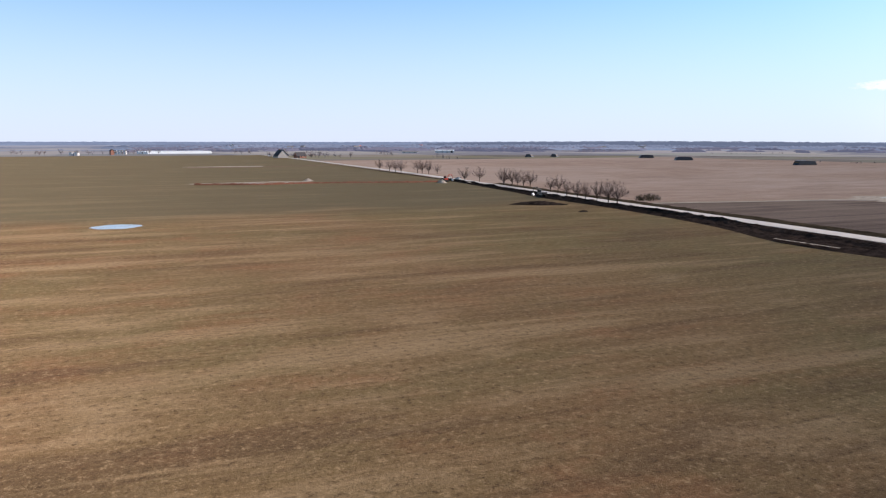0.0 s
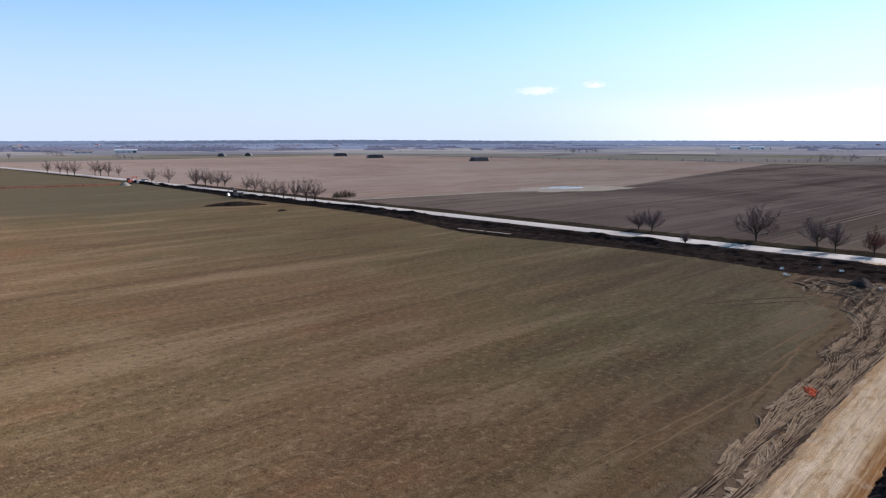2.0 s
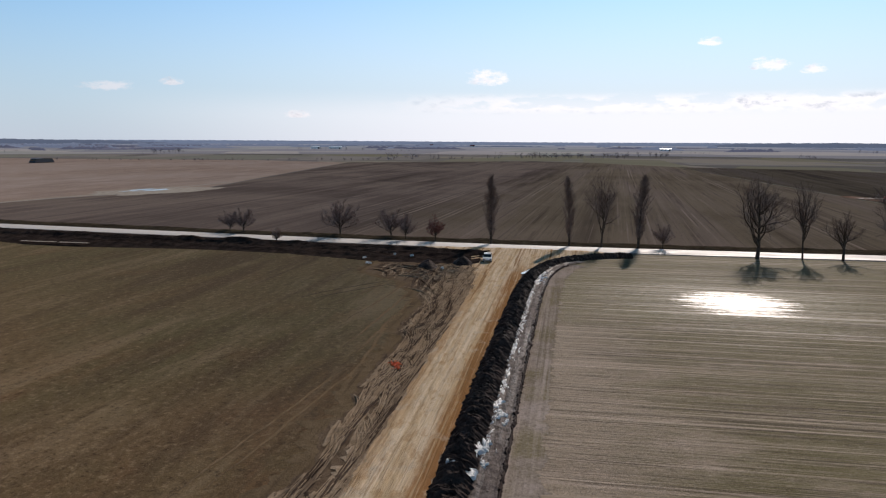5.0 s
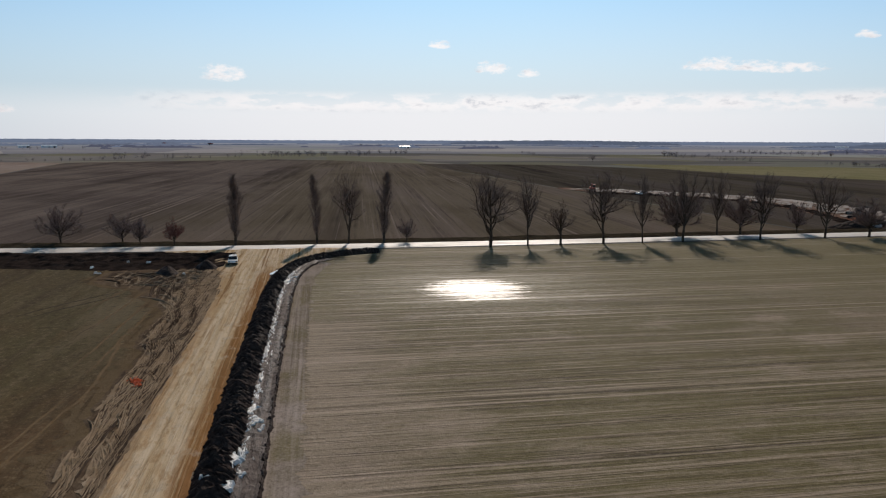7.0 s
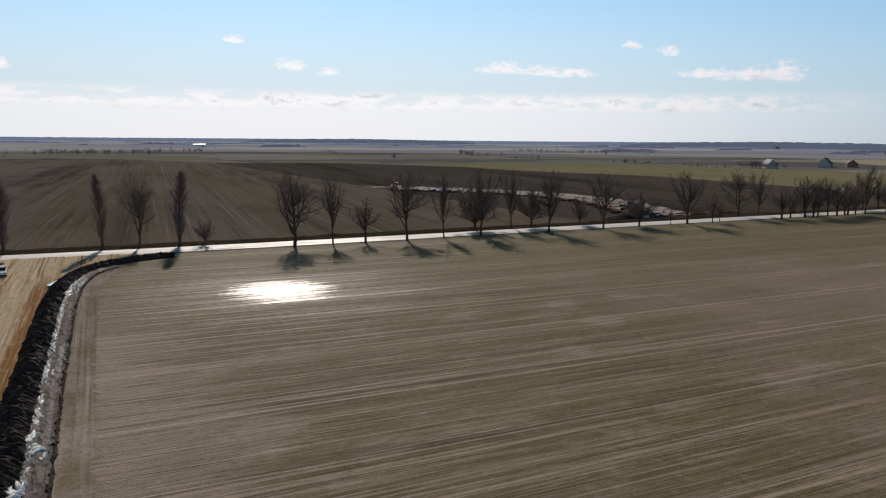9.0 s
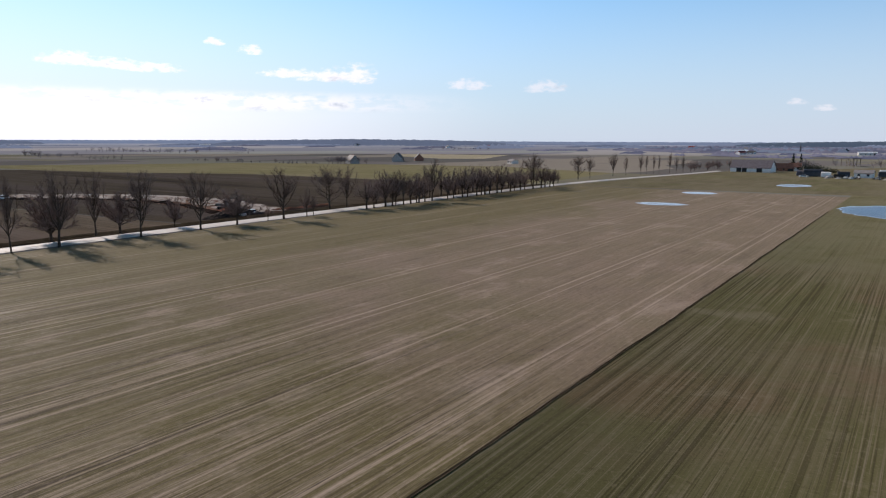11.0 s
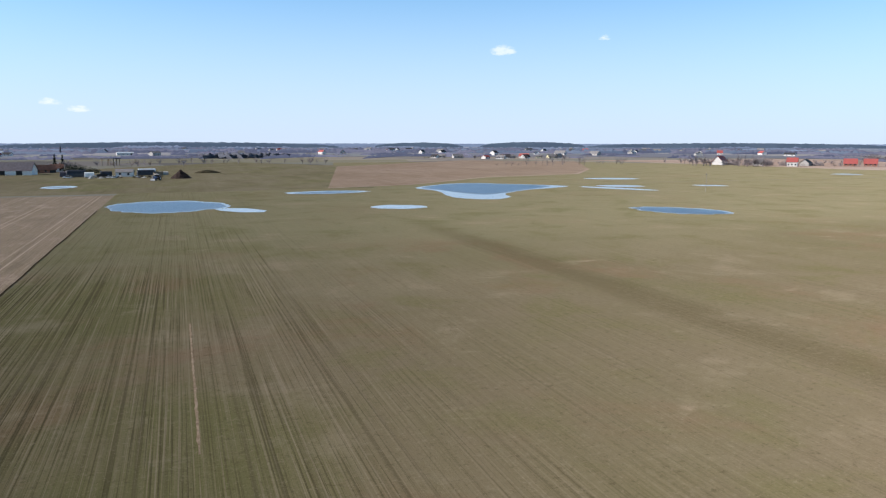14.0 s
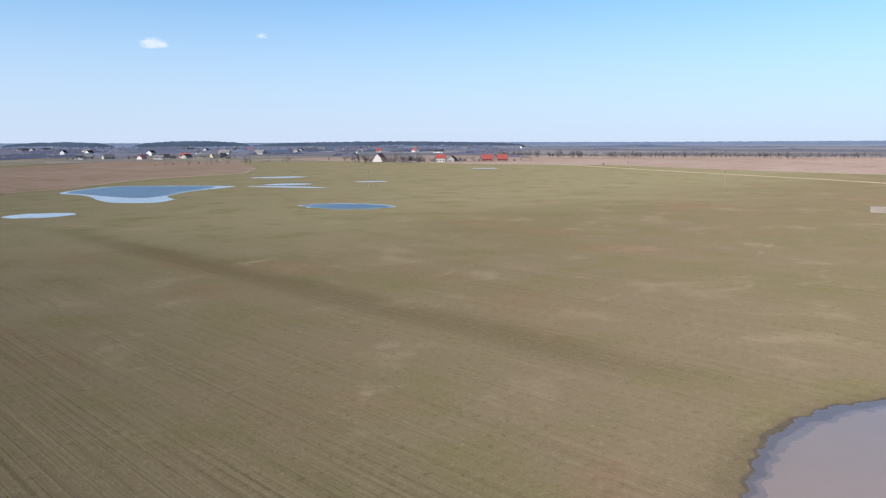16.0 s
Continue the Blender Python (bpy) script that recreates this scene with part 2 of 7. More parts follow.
def patchwork_material():
    """Distant farmland: long strips of different crops."""
    m, g = material("distant farmland")
    p = g.place()

    def strips(sx, sy, turn):
        n = g.tree.nodes.new("ShaderNodeTexVoronoi")
        n.feature, n.distance = "F1", "CHEBYCHEV"
        g.put(n.inputs["Vector"], g.scaled(p, sx, sy, 1, turn))
        n.inputs["Scale"].default_value, n.inputs["Randomness"].default_value = 1.0, 0.85
        return g.node("ShaderNodeSeparateColor", None, Color=n.outputs["Color"]).outputs

    a, b = strips(1 / 340, 1 / 90, 4), strips(1 / 120, 1 / 380, -6)
    c = g.mix(g.ramp(a[0], 0.3, 0.7), (0.189, 0.175, 0.169), (0.259, 0.235, 0.220))
    c = g.mix(g.math("MULTIPLY", g.ramp(a[1], 0.55, 0.6), 0.8), c, (0.213, 0.211, 0.173))
    c = g.mix(g.math("MULTIPLY", g.ramp(b[0], 0.68, 0.72), 0.9), c, (0.300, 0.262, 0.220))
    c = g.mix(g.math("MULTIPLY", g.ramp(b[1], 0.68, 0.72), 0.8), c, (0.131, 0.123, 0.121))
    c = g.mix(g.math("MULTIPLY", g.ramp(a[2], 0.82, 0.85), 0.8), c, (0.225, 0.210, 0.145))
    n1, n2 = g.noise(p, 0.02, 5.0, 0.6), g.noise(p, 0.5, 4.0, 0.7)
    c = g.mix(g.math("MULTIPLY", g.ramp(n1, 0.5, 0.75), 0.5), c, (0.166, 0.156, 0.149))
    c = g.mix(g.math("MULTIPLY", g.ramp(n2, 0.5, 0.75), 0.35), c, (0.135, 0.131, 0.116))
    g.surface(c, 0.95, 0.0, g.bump(n2, 0.3, 0.2), 0.0, matte=0.4)
    return m


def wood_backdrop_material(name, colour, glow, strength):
    """Far woods; haze from kilometres of air is put into bluish colour and emission."""
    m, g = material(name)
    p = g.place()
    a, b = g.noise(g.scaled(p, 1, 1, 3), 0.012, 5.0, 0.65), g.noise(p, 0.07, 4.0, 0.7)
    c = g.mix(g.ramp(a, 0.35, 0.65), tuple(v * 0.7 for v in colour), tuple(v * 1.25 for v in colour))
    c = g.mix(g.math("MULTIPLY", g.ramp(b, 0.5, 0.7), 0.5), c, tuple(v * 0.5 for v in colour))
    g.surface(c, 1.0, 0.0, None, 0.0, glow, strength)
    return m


def over(g, v, lo, hi, gain, c, colour):
    """Lay a colour over c where the noise v runs from lo to hi."""
    return g.mix(g.math("MULTIPLY", g.ramp(v, lo, hi), gain), c, colour)


def times(colour, k):
    return tuple(min(1.0, v * k) for v in colour)


def near_field(g, c, tufts, fine, rough, spec, relief, more=None, matte=0.3):
    """The shared finish of a field seen close by: tufts and clods that catch the light, with the low gloss of dry blades."""
    height = g.math("ADD", g.math("MULTIPLY", tufts, 0.7), g.math("MULTIPLY", fine, 0.5))
    if more is not None:
        height = g.math("ADD", height, more)
    g.surface(c, rough, 0.0, g.bump(height, relief, 0.3), spec, matte=matte)


def grass_material():
    """Short winter grass, straw over brown soil, mown in long uneven swaths; a greener sowing further off."""
    m, g = material("dry winter grass")
    p = g.place()
    q = g.scaled(p, 1, 1, 1, 3.0)
    straw, soil, green, rust, dark = (0.410, 0.284, 0.164), (0.252, 0.152, 0.080), (0.196, 0.144, 0.070), (0.282, 0.138, 0.072), (0.092, 0.057, 0.034)
    blotch, medium = g.noise(q, 0.016, 5.0, 0.6, 0.4), g.noise(g.scaled(q, 0.6, 1.0), 0.09, 6.0, 0.65, 0.3)
    swath, streak = g.noise(g.scaled(q, 0.014, 0.11), 1.0, 5.0, 0.62, 0.35), g.noise(g.scaled(q, 0.045, 0.50), 1.0, 5.0, 0.65, 0.3)
    comb = g.noise(g.scaled(q, 0.30, 2.4), 1.0, 4.0, 0.7, 0.2)
    tufts, fine = g.noise(q, 1.25, 6.0, 0.78, 0.2), g.noise(q, 4.5, 4.0, 0.75)
    c = g.mix(g.ramp(blotch, 0.36, 0.64), soil, green)
    c = over(g, medium, 0.50, 0.68, 0.6, c, rust)
    c = over(g, medium, 0.46, 0.30, 0.5, c, straw)
    x, y = g.node("ShaderNodeSeparateXYZ", None, Vector=p).outputs[:2]
    c = over(g, g.math("ADD", x, g.math("MULTIPLY", g.math("SUBTRACT", blotch, 0.5), 50.0)), 42, 85, 0.45, c, (0.188, 0.148, 0.070))
    w = g.math("ADD", y, g.math("MULTIPLY", g.math("SUBTRACT", blotch, 0.5), 40.0))
    c = over(g, w, 197, 236, 0.92, c, (0.150, 0.124, 0.076))
    near = g.ramp(w, 190, 240, 1.0, 0.3)
    for v, lo, hi, gain, colour in ((swath, 0.51, 0.64, 0.62, times(straw, 0.95)), (swath, 0.48, 0.36, 0.62, times(dark, 1.45)), (streak, 0.54, 0.68, 0.34, straw), (streak, 0.46, 0.33, 0.32, times(dark, 1.2)),
                                    (comb, 0.54, 0.70, 0.20, times(straw, 1.1)), (comb, 0.45, 0.32, 0.25, dark), (tufts, 0.52, 0.66, 0.75, dark), (tufts, 0.47, 0.35, 0.55, times(straw, 1.2)),
                                    (fine, 0.55, 0.70, 0.55, times(dark, 0.7)), (fine, 0.44, 0.32, 0.45, times(straw, 1.3))):
        c = over(g, v, lo, hi, g.math("MULTIPLY", near, gain), c, colour)
    near_field(g, c, tufts, fine, 0.75, 0.006, 0.5, None, 0.9)
    return m


def stubble_material():
    """Thin crop in old stubble: uneven lengthwise rows, bleached patches, pale wheel lines and one soaked spot."""
    m, g = material("stubble field")
    p = g.place()
    parts = g.node("ShaderNodeSeparateXYZ", None, Vector=p).outputs
    earth, straw, green, dark = (0.192, 0.139, 0.102), (0.392, 0.310, 0.252), (0.156, 0.127, 0.068), (0.050, 0.035, 0.027)
    blotch, medium = g.noise(p, 0.030, 5.0, 0.6, 0.4), g.noise(g.scaled(p, 1.0, 0.55), 0.12, 6.0, 0.68, 0.3)
    wide = g.noise(g.scaled(p, 0.22, 0.008), 1.0, 4.0, 0.6, 0.05)
    rows = g.noise(g.scaled(p, 0.95, 0.010), 1.0, 5.0, 0.72, 0.03)
    thin = g.noise(g.scaled(p, 3.4, 0.030), 1.0, 4.0, 0.72, 0.03)
    hair = g.noise(g.scaled(p, 7.5, 0.10), 1.0, 3.0, 0.7, 0.03)
    tufts, fine = g.noise(g.scaled(p, 1.6, 0.8), 1.3, 6.0, 0.75), g.noise(p, 4.5, 4.0, 0.75)
    c = g.mix(g.ramp(blotch, 0.36, 0.62), earth, green)
    away = g.ramp(g.math("ADD", parts[1], g.math("MULTIPLY", g.math("SUBTRACT", blotch, 0.5), 90.0)), -60, -190)
    c = g.mix(g.math("MULTIPLY", away, 0.8), c, (0.186, 0.146, 0.092))
    c = over(g, g.noise(g.scaled(p, 1, 1, 1, 30), 0.045, 5.0, 0.65, 0.3), 0.52, 0.68, 0.6, c, green)
    c = over(g, g.math("ADD", parts[1], g.math("MULTIPLY", g.math("SUBTRACT", blotch, 0.5), 60.0)), -85, -42, 0.82, c, (0.138, 0.118, 0.050))
    c = over(g, g.math("ADD", parts[1], g.math("MULTIPLY", g.math("SUBTRACT", blotch, 0.5), 80.0)), -45, -90, 0.40, c, (0.300, 0.232, 0.178))
    c = over(g, medium, 0.52, 0.70, 0.55, c, straw)
    c = over(g, medium, 0.44, 0.30, 0.45, c, times(earth, 0.75))
    # bleached where water stood along the track
    edge = g.math("ADD", parts[1], g.math("MULTIPLY", g.math("SUBTRACT", medium, 0.5), 22.0))
    c = over(g, edge, -14.0, -1.0, g.ramp(parts[0], 112, 72, 0.1, 0.60), c, times(straw, 1.05))
    c = over(g, g.math("ADD", parts[0], g.math("MULTIPLY", g.math("SUBTRACT", blotch, 0.5), 50.0)), 80, 106, 0.8, c, (0.142, 0.122, 0.052))
    # how clearly the rows stand out, place by place
    kept = g.math("MULTIPLY", g.ramp(g.noise(g.scaled(p, 0.35, 0.014), 1.0, 4.0, 0.6), 0.36, 0.60, 0.55, 1.0), g.ramp(parts[1], -20, -85, 1.0, 0.30))
    for v, lo, hi, gain, colour in ((wide, 0.53, 0.66, 0.28, straw), (wide, 0.47, 0.34, 0.32, times(earth, 0.6)), (rows, 0.54, 0.62, 0.66, dark), (rows, 0.46, 0.38, 0.56, times(straw, 1.2)),
                                    (thin, 0.54, 0.62, 0.85, dark), (thin, 0.45, 0.37, 0.75, times(straw, 1.25)), (hair, 0.52, 0.62, 0.55, dark), (hair, 0.47, 0.36, 0.45, times(straw, 1.25))):
        c = over(g, v, lo, hi, g.math("MULTIPLY", kept, gain), c, colour)
    # a few pairs of pale wheel lines
    v = g.math("FRACT", g.math("DIVIDE", g.math("ADD", parts[0], g.math("MULTIPLY", wide, 1.2)), 13.6))
    for at in (0.235, 0.36):
        d = g.math("ABSOLUTE", g.math("SUBTRACT", v, at))
        c = g.mix(g.math("MULTIPLY", g.math("MULTIPLY", g.ramp(d, 0.020, 0.006), g.ramp(rows, 0.60, 0.44, 0.2, 1.0)), 0.48), c, times(straw, 1.3))
    for v, lo, hi, gain, colour in ((tufts, 0.53, 0.66, 0.36, dark), (tufts, 0.46, 0.33, 0.28, times(straw, 1.15)), (fine, 0.56, 0.70, 0.22, times(dark, 0.8)), (fine, 0.44, 0.32, 0.18, times(straw, 1.2))):
        c = over(g, v, lo, hi, gain, c, colour)
    # soaked spot
    d = g.math("ADD", g.math("POWER", g.math("ABSOLUTE", g.math("DIVIDE", g.math("SUBTRACT", parts[0], 103.5), 7.4)), 2.0),
               g.math("POWER", g.math("ABSOLUTE", g.math("DIVIDE", g.math("SUBTRACT", parts[1], -23.2), 7.6)), 2.0))
    lace = g.math("ADD", g.math("MULTIPLY", g.math("SUBTRACT", rows, 0.5), 5.0), g.math("MULTIPLY", g.math("SUBTRACT", tufts, 0.5), 3.0))
    soaked = g.ramp(g.math("ADD", d, lace), 1.7, -0.2)
    spill = g.math("MULTIPLY", g.ramp(g.math("ADD", g.math("MULTIPLY", d, 0.10), lace), 1.2, -0.6), 0.30)
    wet = g.math("MAXIMUM", soaked, spill)
    near_field(g, c, tufts, fine, g.ramp(wet, 0.0, 1.0, 0.75, 0.42), g.ramp(wet, 0.0, 1.0, 0.025, 0.62), 0.45, g.math("MULTIPLY", rows, 0.4), 0.25)
    return m


def wheat_material(name="winter wheat", drilled=1.0):
    """Young winter wheat: thin drill rows, dark double wheel lines, worn and bleached places."""
    m, g = material(name)
    p = g.place()
    parts = g.node("ShaderNodeSeparateXYZ", None, Vector=p).outputs
    leaf, earth, straw, rust, dark = (0.158, 0.145, 0.066), (0.200, 0.160, 0.100), (0.315, 0.256, 0.182), (0.215, 0.140, 0.090), (0.072, 0.061, 0.032)
    blotch, medium = g.noise(p, 0.019, 5.0, 0.6, 0.4), g.noise(g.scaled(p, 1, 1, 1, 25), 0.06, 6.0, 0.65, 0.4)
    wide = g.noise(g.scaled(p, 0.30, 0.010), 1.0, 4.0, 0.6, 0.05)
    rows = g.noise(g.scaled(p, 1.5, 0.012), 1.0, 4.0, 0.70, 0.02)
    thin = g.noise(g.scaled(p, 4.0, 0.020), 1.0, 3.0, 0.70, 0.02)
    tufts, fine = g.noise(p, 1.3, 6.0, 0.75), g.noise(p, 4.5, 4.0, 0.75)
    side = g.math("ADD", parts[0], g.math("MULTIPLY", g.math("SUBTRACT", blotch, 0.5), 60.0))
    west, south = g.ramp(side, 2.0, -42.0), g.ramp(g.math("ADD", parts[1], g.math("MULTIPLY", g.math("SUBTRACT", blotch, 0.5), 120.0)), -80, -200)
    c = g.mix(g.ramp(blotch, 0.36, 0.62), earth, leaf)
    c = g.mix(g.math("MULTIPLY", west, 0.6), c, (0.188, 0.153, 0.102))
    c = g.mix(g.math("MULTIPLY", g.ramp(side, -6.0, 16.0), 0.3), c, (0.104, 0.097, 0.042))
    c = g.mix(g.math("MULTIPLY", south, 0.8), c, (0.248, 0.222, 0.132))
    c = over(g, medium, 0.50, 0.66, 0.55, c, leaf)
    c = over(g, medium, 0.46, 0.30, 0.40, c, straw)
    c = over(g, g.noise(g.scaled(p, 1, 1, 1, 60), 0.022, 6.0, 0.66, 0.3), 0.52, 0.66, g.ramp(south, 0.0, 1.0, 0.6, 0.15), c, rust)
    c = over(g, g.noise(g.scaled(p, 0.55, 1, 1, 20), 0.11, 6.0, 0.7, 0.3), 0.60, 0.74, 0.5, c, times(straw, 1.15))
    # a damp greener hollow line
    bend = g.math("ABSOLUTE", g.math("ADD", g.math("ADD", parts[0], 62.5), g.math("MULTIPLY", g.math("SUBTRACT", medium, 0.5), 9.0)))
    damp = g.math("MULTIPLY", g.ramp(bend, 6.5, 0.5), g.math("MULTIPLY", g.ramp(parts[1], -15, -45), g.ramp(parts[1], -215, -130)))
    c = g.mix(g.math("MULTIPLY", damp, 0.58), c, (0.120, 0.098, 0.054))
    # soaked ground along the pond's shore
    shore = g.math("ADD", g.math("POWER", g.math("ABSOLUTE", g.math("DIVIDE", g.math("ADD", parts[0], 54.0), 36.0)), 2.0), g.math("POWER", g.math("ABSOLUTE", g.math("DIVIDE", g.math("SUBTRACT", parts[1], 23.3), 42.0)), 2.0))
    c = g.mix(g.math("MULTIPLY", g.ramp(g.math("ADD", shore, g.math("MULTIPLY", g.math("SUBTRACT", medium, 0.5), 0.16)), 1.17, 1.0), 0.6), c, (0.120, 0.098, 0.062))
    kept = g.math("MULTIPLY", g.math("MULTIPLY", g.ramp(west, 0.0, 1.0, 1.0, 0.22), g.ramp(south, 0.0, 1.0, 1.0, 0.35)), drilled)
    place = g.math("MULTIPLY", kept, g.ramp(g.noise(g.scaled(p, 0.10, 0.02), 1.0, 4.0, 0.6), 0.35, 0.60, 0.45, 1.0))
    for v, lo, hi, gain, colour in ((wide, 0.53, 0.64, 0.12, straw), (wide, 0.47, 0.36, 0.14, times(leaf, 0.7)), (rows, 0.53, 0.64, 0.25, dark), (rows, 0.47, 0.36, 0.18, straw),
                                    (thin, 0.52, 0.62, 0.80, dark), (thin, 0.47, 0.36, 0.55, times(straw, 1.05))):
        c = over(g, v, lo, hi, g.math("MULTIPLY", place, gain), c, colour)
    v = g.math("FRACT", g.math("DIVIDE", parts[0], 9.0))
    for at in (0.40, 0.59):
        d = g.math("ABSOLUTE", g.math("SUBTRACT", v, at))
        c = g.mix(g.math("MULTIPLY", g.math("MULTIPLY", g.ramp(d, 0.026, 0.008), place), 0.55), c, times(dark, 0.7))
    for v, lo, hi, gain, colour in ((tufts, 0.54, 0.68, 0.45, dark), (tufts, 0.45, 0.32, 0.32, straw), (fine, 0.56, 0.70, 0.35, times(dark, 0.8)), (fine, 0.44, 0.32, 0.30, times(straw, 1.15))):
        c = over(g, v, lo, hi, gain, c, colour)
    near_field(g, c, tufts, fine, 0.8, 0.0, 0.4, None, 0.9)
    return m


def ploughed_material(name, k, matte):
    """Dark harrowed land with long soft lanes and some greener ones."""
    m, g = material(name)
    p = g.place()
    q = g.scaled(p, 1, 1, 1, 3.6)
    soil, lighter, olive, dark = [times(v, k) for v in ((0.094, 0.074, 0.067), (0.168, 0.132, 0.114), (0.150, 0.120, 0.078), (0.040, 0.031, 0.030))]
    blotch, medium = g.noise(q, 0.010, 5.0, 0.62, 0.4), g.noise(q, 0.06, 5.0, 0.68, 0.3)
    broad = g.noise(g.scaled(q, 0.0022, 0.030), 1.0, 5.0, 0.6, 0.1)
    lane = g.noise(g.scaled(q, 0.0040, 0.17), 1.0, 5.0, 0.65, 0.05)
    thin = g.noise(g.scaled(q, 0.0060, 0.95), 1.0, 4.0, 0.65, 0.02)
    c = g.mix(g.ramp(blotch, 0.36, 0.64), soil, lighter)
    y = g.node("ShaderNodeSeparateXYZ", None, Vector=q).outputs[1]
    c = over(g, g.math("ADD", y, g.math("MULTIPLY", g.math("SUBTRACT", blotch, 0.5), 120.0)), 75, 15, 0.55, c, olive)
    c = over(g, broad, 0.50, 0.60, 0.75, c, lighter)
    c = over(g, broad, 0.46, 0.34, 0.60, c, dark)
    kept = g.ramp(medium, 0.35, 0.62, 0.35, 1.0)
    for v, lo, hi, gain, colour in ((lane, 0.53, 0.66, 0.50, times(lighter, 1.25)), (lane, 0.46, 0.34, 0.50, dark), (thin, 0.55, 0.66, 0.62, times(lighter, 1.45)), (thin, 0.46, 0.34, 0.52, dark)):
        c = over(g, v, lo, hi, g.math("MULTIPLY", kept, gain), c, colour)
    v = g.math("FRACT", g.math("DIVIDE", y, 14.0))
    patchy = g.ramp(g.noise(g.scaled(q, 0.006, 0.05), 1.0, 4.0, 0.6), 0.50, 0.64)
    for at in (0.40, 0.53):
        d = g.math("ABSOLUTE", g.math("SUBTRACT", v, at))
        c = g.mix(g.math("MULTIPLY", g.math("MULTIPLY", g.ramp(d, 0.030, 0.010), patchy), 0.6), c, times(lighter, 1.7))
    fine = g.noise(p, 1.2, 5.0, 0.75)
    c = over(g, fine, 0.52, 0.68, 0.5, c, dark)
    near_field(g, c, fine, medium, 0.8, 0.0, 0.4, None, matte)
    return m


GRASS_DRY = grass_material()
STUBBLE = stubble_material()
WHEAT = wheat_material()
WHEAT_FAR = wheat_material("winter wheat far off", 0.5)
PLOUGHED = ploughed_material("harrowed field", 1.15, 0.45)
PLOUGHED_DARK = ploughed_material("dark harrowed field", 0.82, 0.6)
HEADLAND = field_material("headland", (0.205, 0.170, 0.112), (0.385, 0.325, 0.262), (0.115, 0.092, 0.060), "x", rows=0.4, fine_rows=0.3, streaks=0.35, across=0.8, patch=0.10, green=(0.185, 0.156, 0.086), matte=0.2)
WORN_GRASS = earth_material("worn grass", (0.165, 0.112, 0.066), (0.200, 0.142, 0.090), (0.110, 0.072, 0.044), "x", 0.7, 0.0, 0.5)
PINK_SOIL = field_material("pale bare field", (0.325, 0.235, 0.168), (0.420, 0.335, 0.255), (0.205, 0.150, 0.108), "x", rows=0.2, patch=0.006, matte=0.5, streaks=0.35, across=0.12)
BROWN_SOIL = field_material("reddish bare field", (0.262, 0.192, 0.124), (0.335, 0.258, 0.180), (0.185, 0.134, 0.085), "y", rows=0.2, across=0.12)
OLIVE = field_material("olive winter grass", (0.170, 0.150, 0.080), (0.225, 0.190, 0.118), (0.115, 0.100, 0.050), "y", rows=0.15, across=0.12, streaks=0.35, green=(0.172, 0.166, 0.080))
GREEN_FAR = field_material("bright green field", (0.205, 0.188, 0.085), (0.27, 0.235, 0.13), (0.14, 0.128, 0.06), "x", rows=0.1, across=0.1, matte=0.3)
STRAW_FIELD = field_material("straw coloured field", (0.44, 0.37, 0.21), (0.50, 0.44, 0.30), (0.34, 0.28, 0.16), "x", rows=0.1, across=0.1)
DISTANT = patchwork_material()


def lane_material():
    """Scraped sand with wheel lanes along X, pale in the middle and rusty where fresh subsoil shows at the sides."""
    m, g = material("scraped sandy track")
    p = g.place()
    parts = g.node("ShaderNodeSeparateXYZ", None, Vector=p).outputs
    lanes, thin = g.noise(g.scaled(p, 0.025, 0.85), 1.0, 5.0, 0.6, 0.3), g.noise(g.scaled(p, 0.07, 3.2), 1.0, 5.0, 0.65, 0.3)
    spots, grit = g.noise(p, 0.35, 6.0, 0.65), g.noise(p, 3.5, 4.0, 0.7)
    side = g.math("ADD", g.math("ABSOLUTE", g.math("SUBTRACT", parts[1], 11.0)), g.math("MULTIPLY", g.math("SUBTRACT", spots, 0.5), 2.5))
    rut, clods = g.noise(g.scaled(p, 0.035, 1.7), 1.0, 4.0, 0.6, 0.2), g.noise(g.scaled(p, 0.5, 1.3), 1.0, 6.0, 0.7, 0.4)
    c = g.mix(g.ramp(lanes, 0.36, 0.62), (0.560, 0.420, 0.270), (0.700, 0.575, 0.430))
    flank = g.math("MULTIPLY", g.ramp(side, 1.0, 2.3), g.ramp(parts[0], 132, 114, 0.1, 1.0))
    c = g.mix(g.math("MULTIPLY", flank, 0.65), c, (0.430, 0.265, 0.130))
    south = g.math("MULTIPLY", g.ramp(g.math("ADD", parts[1], g.math("MULTIPLY", g.math("SUBTRACT", spots, 0.5), 1.6)), 9.9, 9.0), g.ramp(parts[0], 128, 112, 0.2, 1.0))
    c = g.mix(g.math("MULTIPLY", g.math("MULTIPLY", south, g.ramp(thin, 0.36, 0.54)), 0.85), c, (0.250, 0.115, 0.042))
    c = over(g, spots, 0.54, 0.68, 0.6, c, (0.560, 0.480, 0.385))
    c = over(g, clods, 0.50, 0.66, 0.50, c, (0.360, 0.205, 0.090))
    c = over(g, rut, 0.56, 0.63, g.ramp(side, 0.0, 2.2, 0.30, 0.8), c, (0.250, 0.140, 0.066))
    c = over(g, thin, 0.55, 0.66, 0.5, c, (0.320, 0.190, 0.095))
    c = over(g, grit, 0.55, 0.8, 0.5, c, (0.230, 0.140, 0.075))
    g.surface(c, 0.9, 0.0, g.bump(g.math("ADD", g.math("MULTIPLY", thin, 1.4), g.math("MULTIPLY", grit, 0.4)), 0.8, 0.2), 0.0, matte=0.3)
    return m


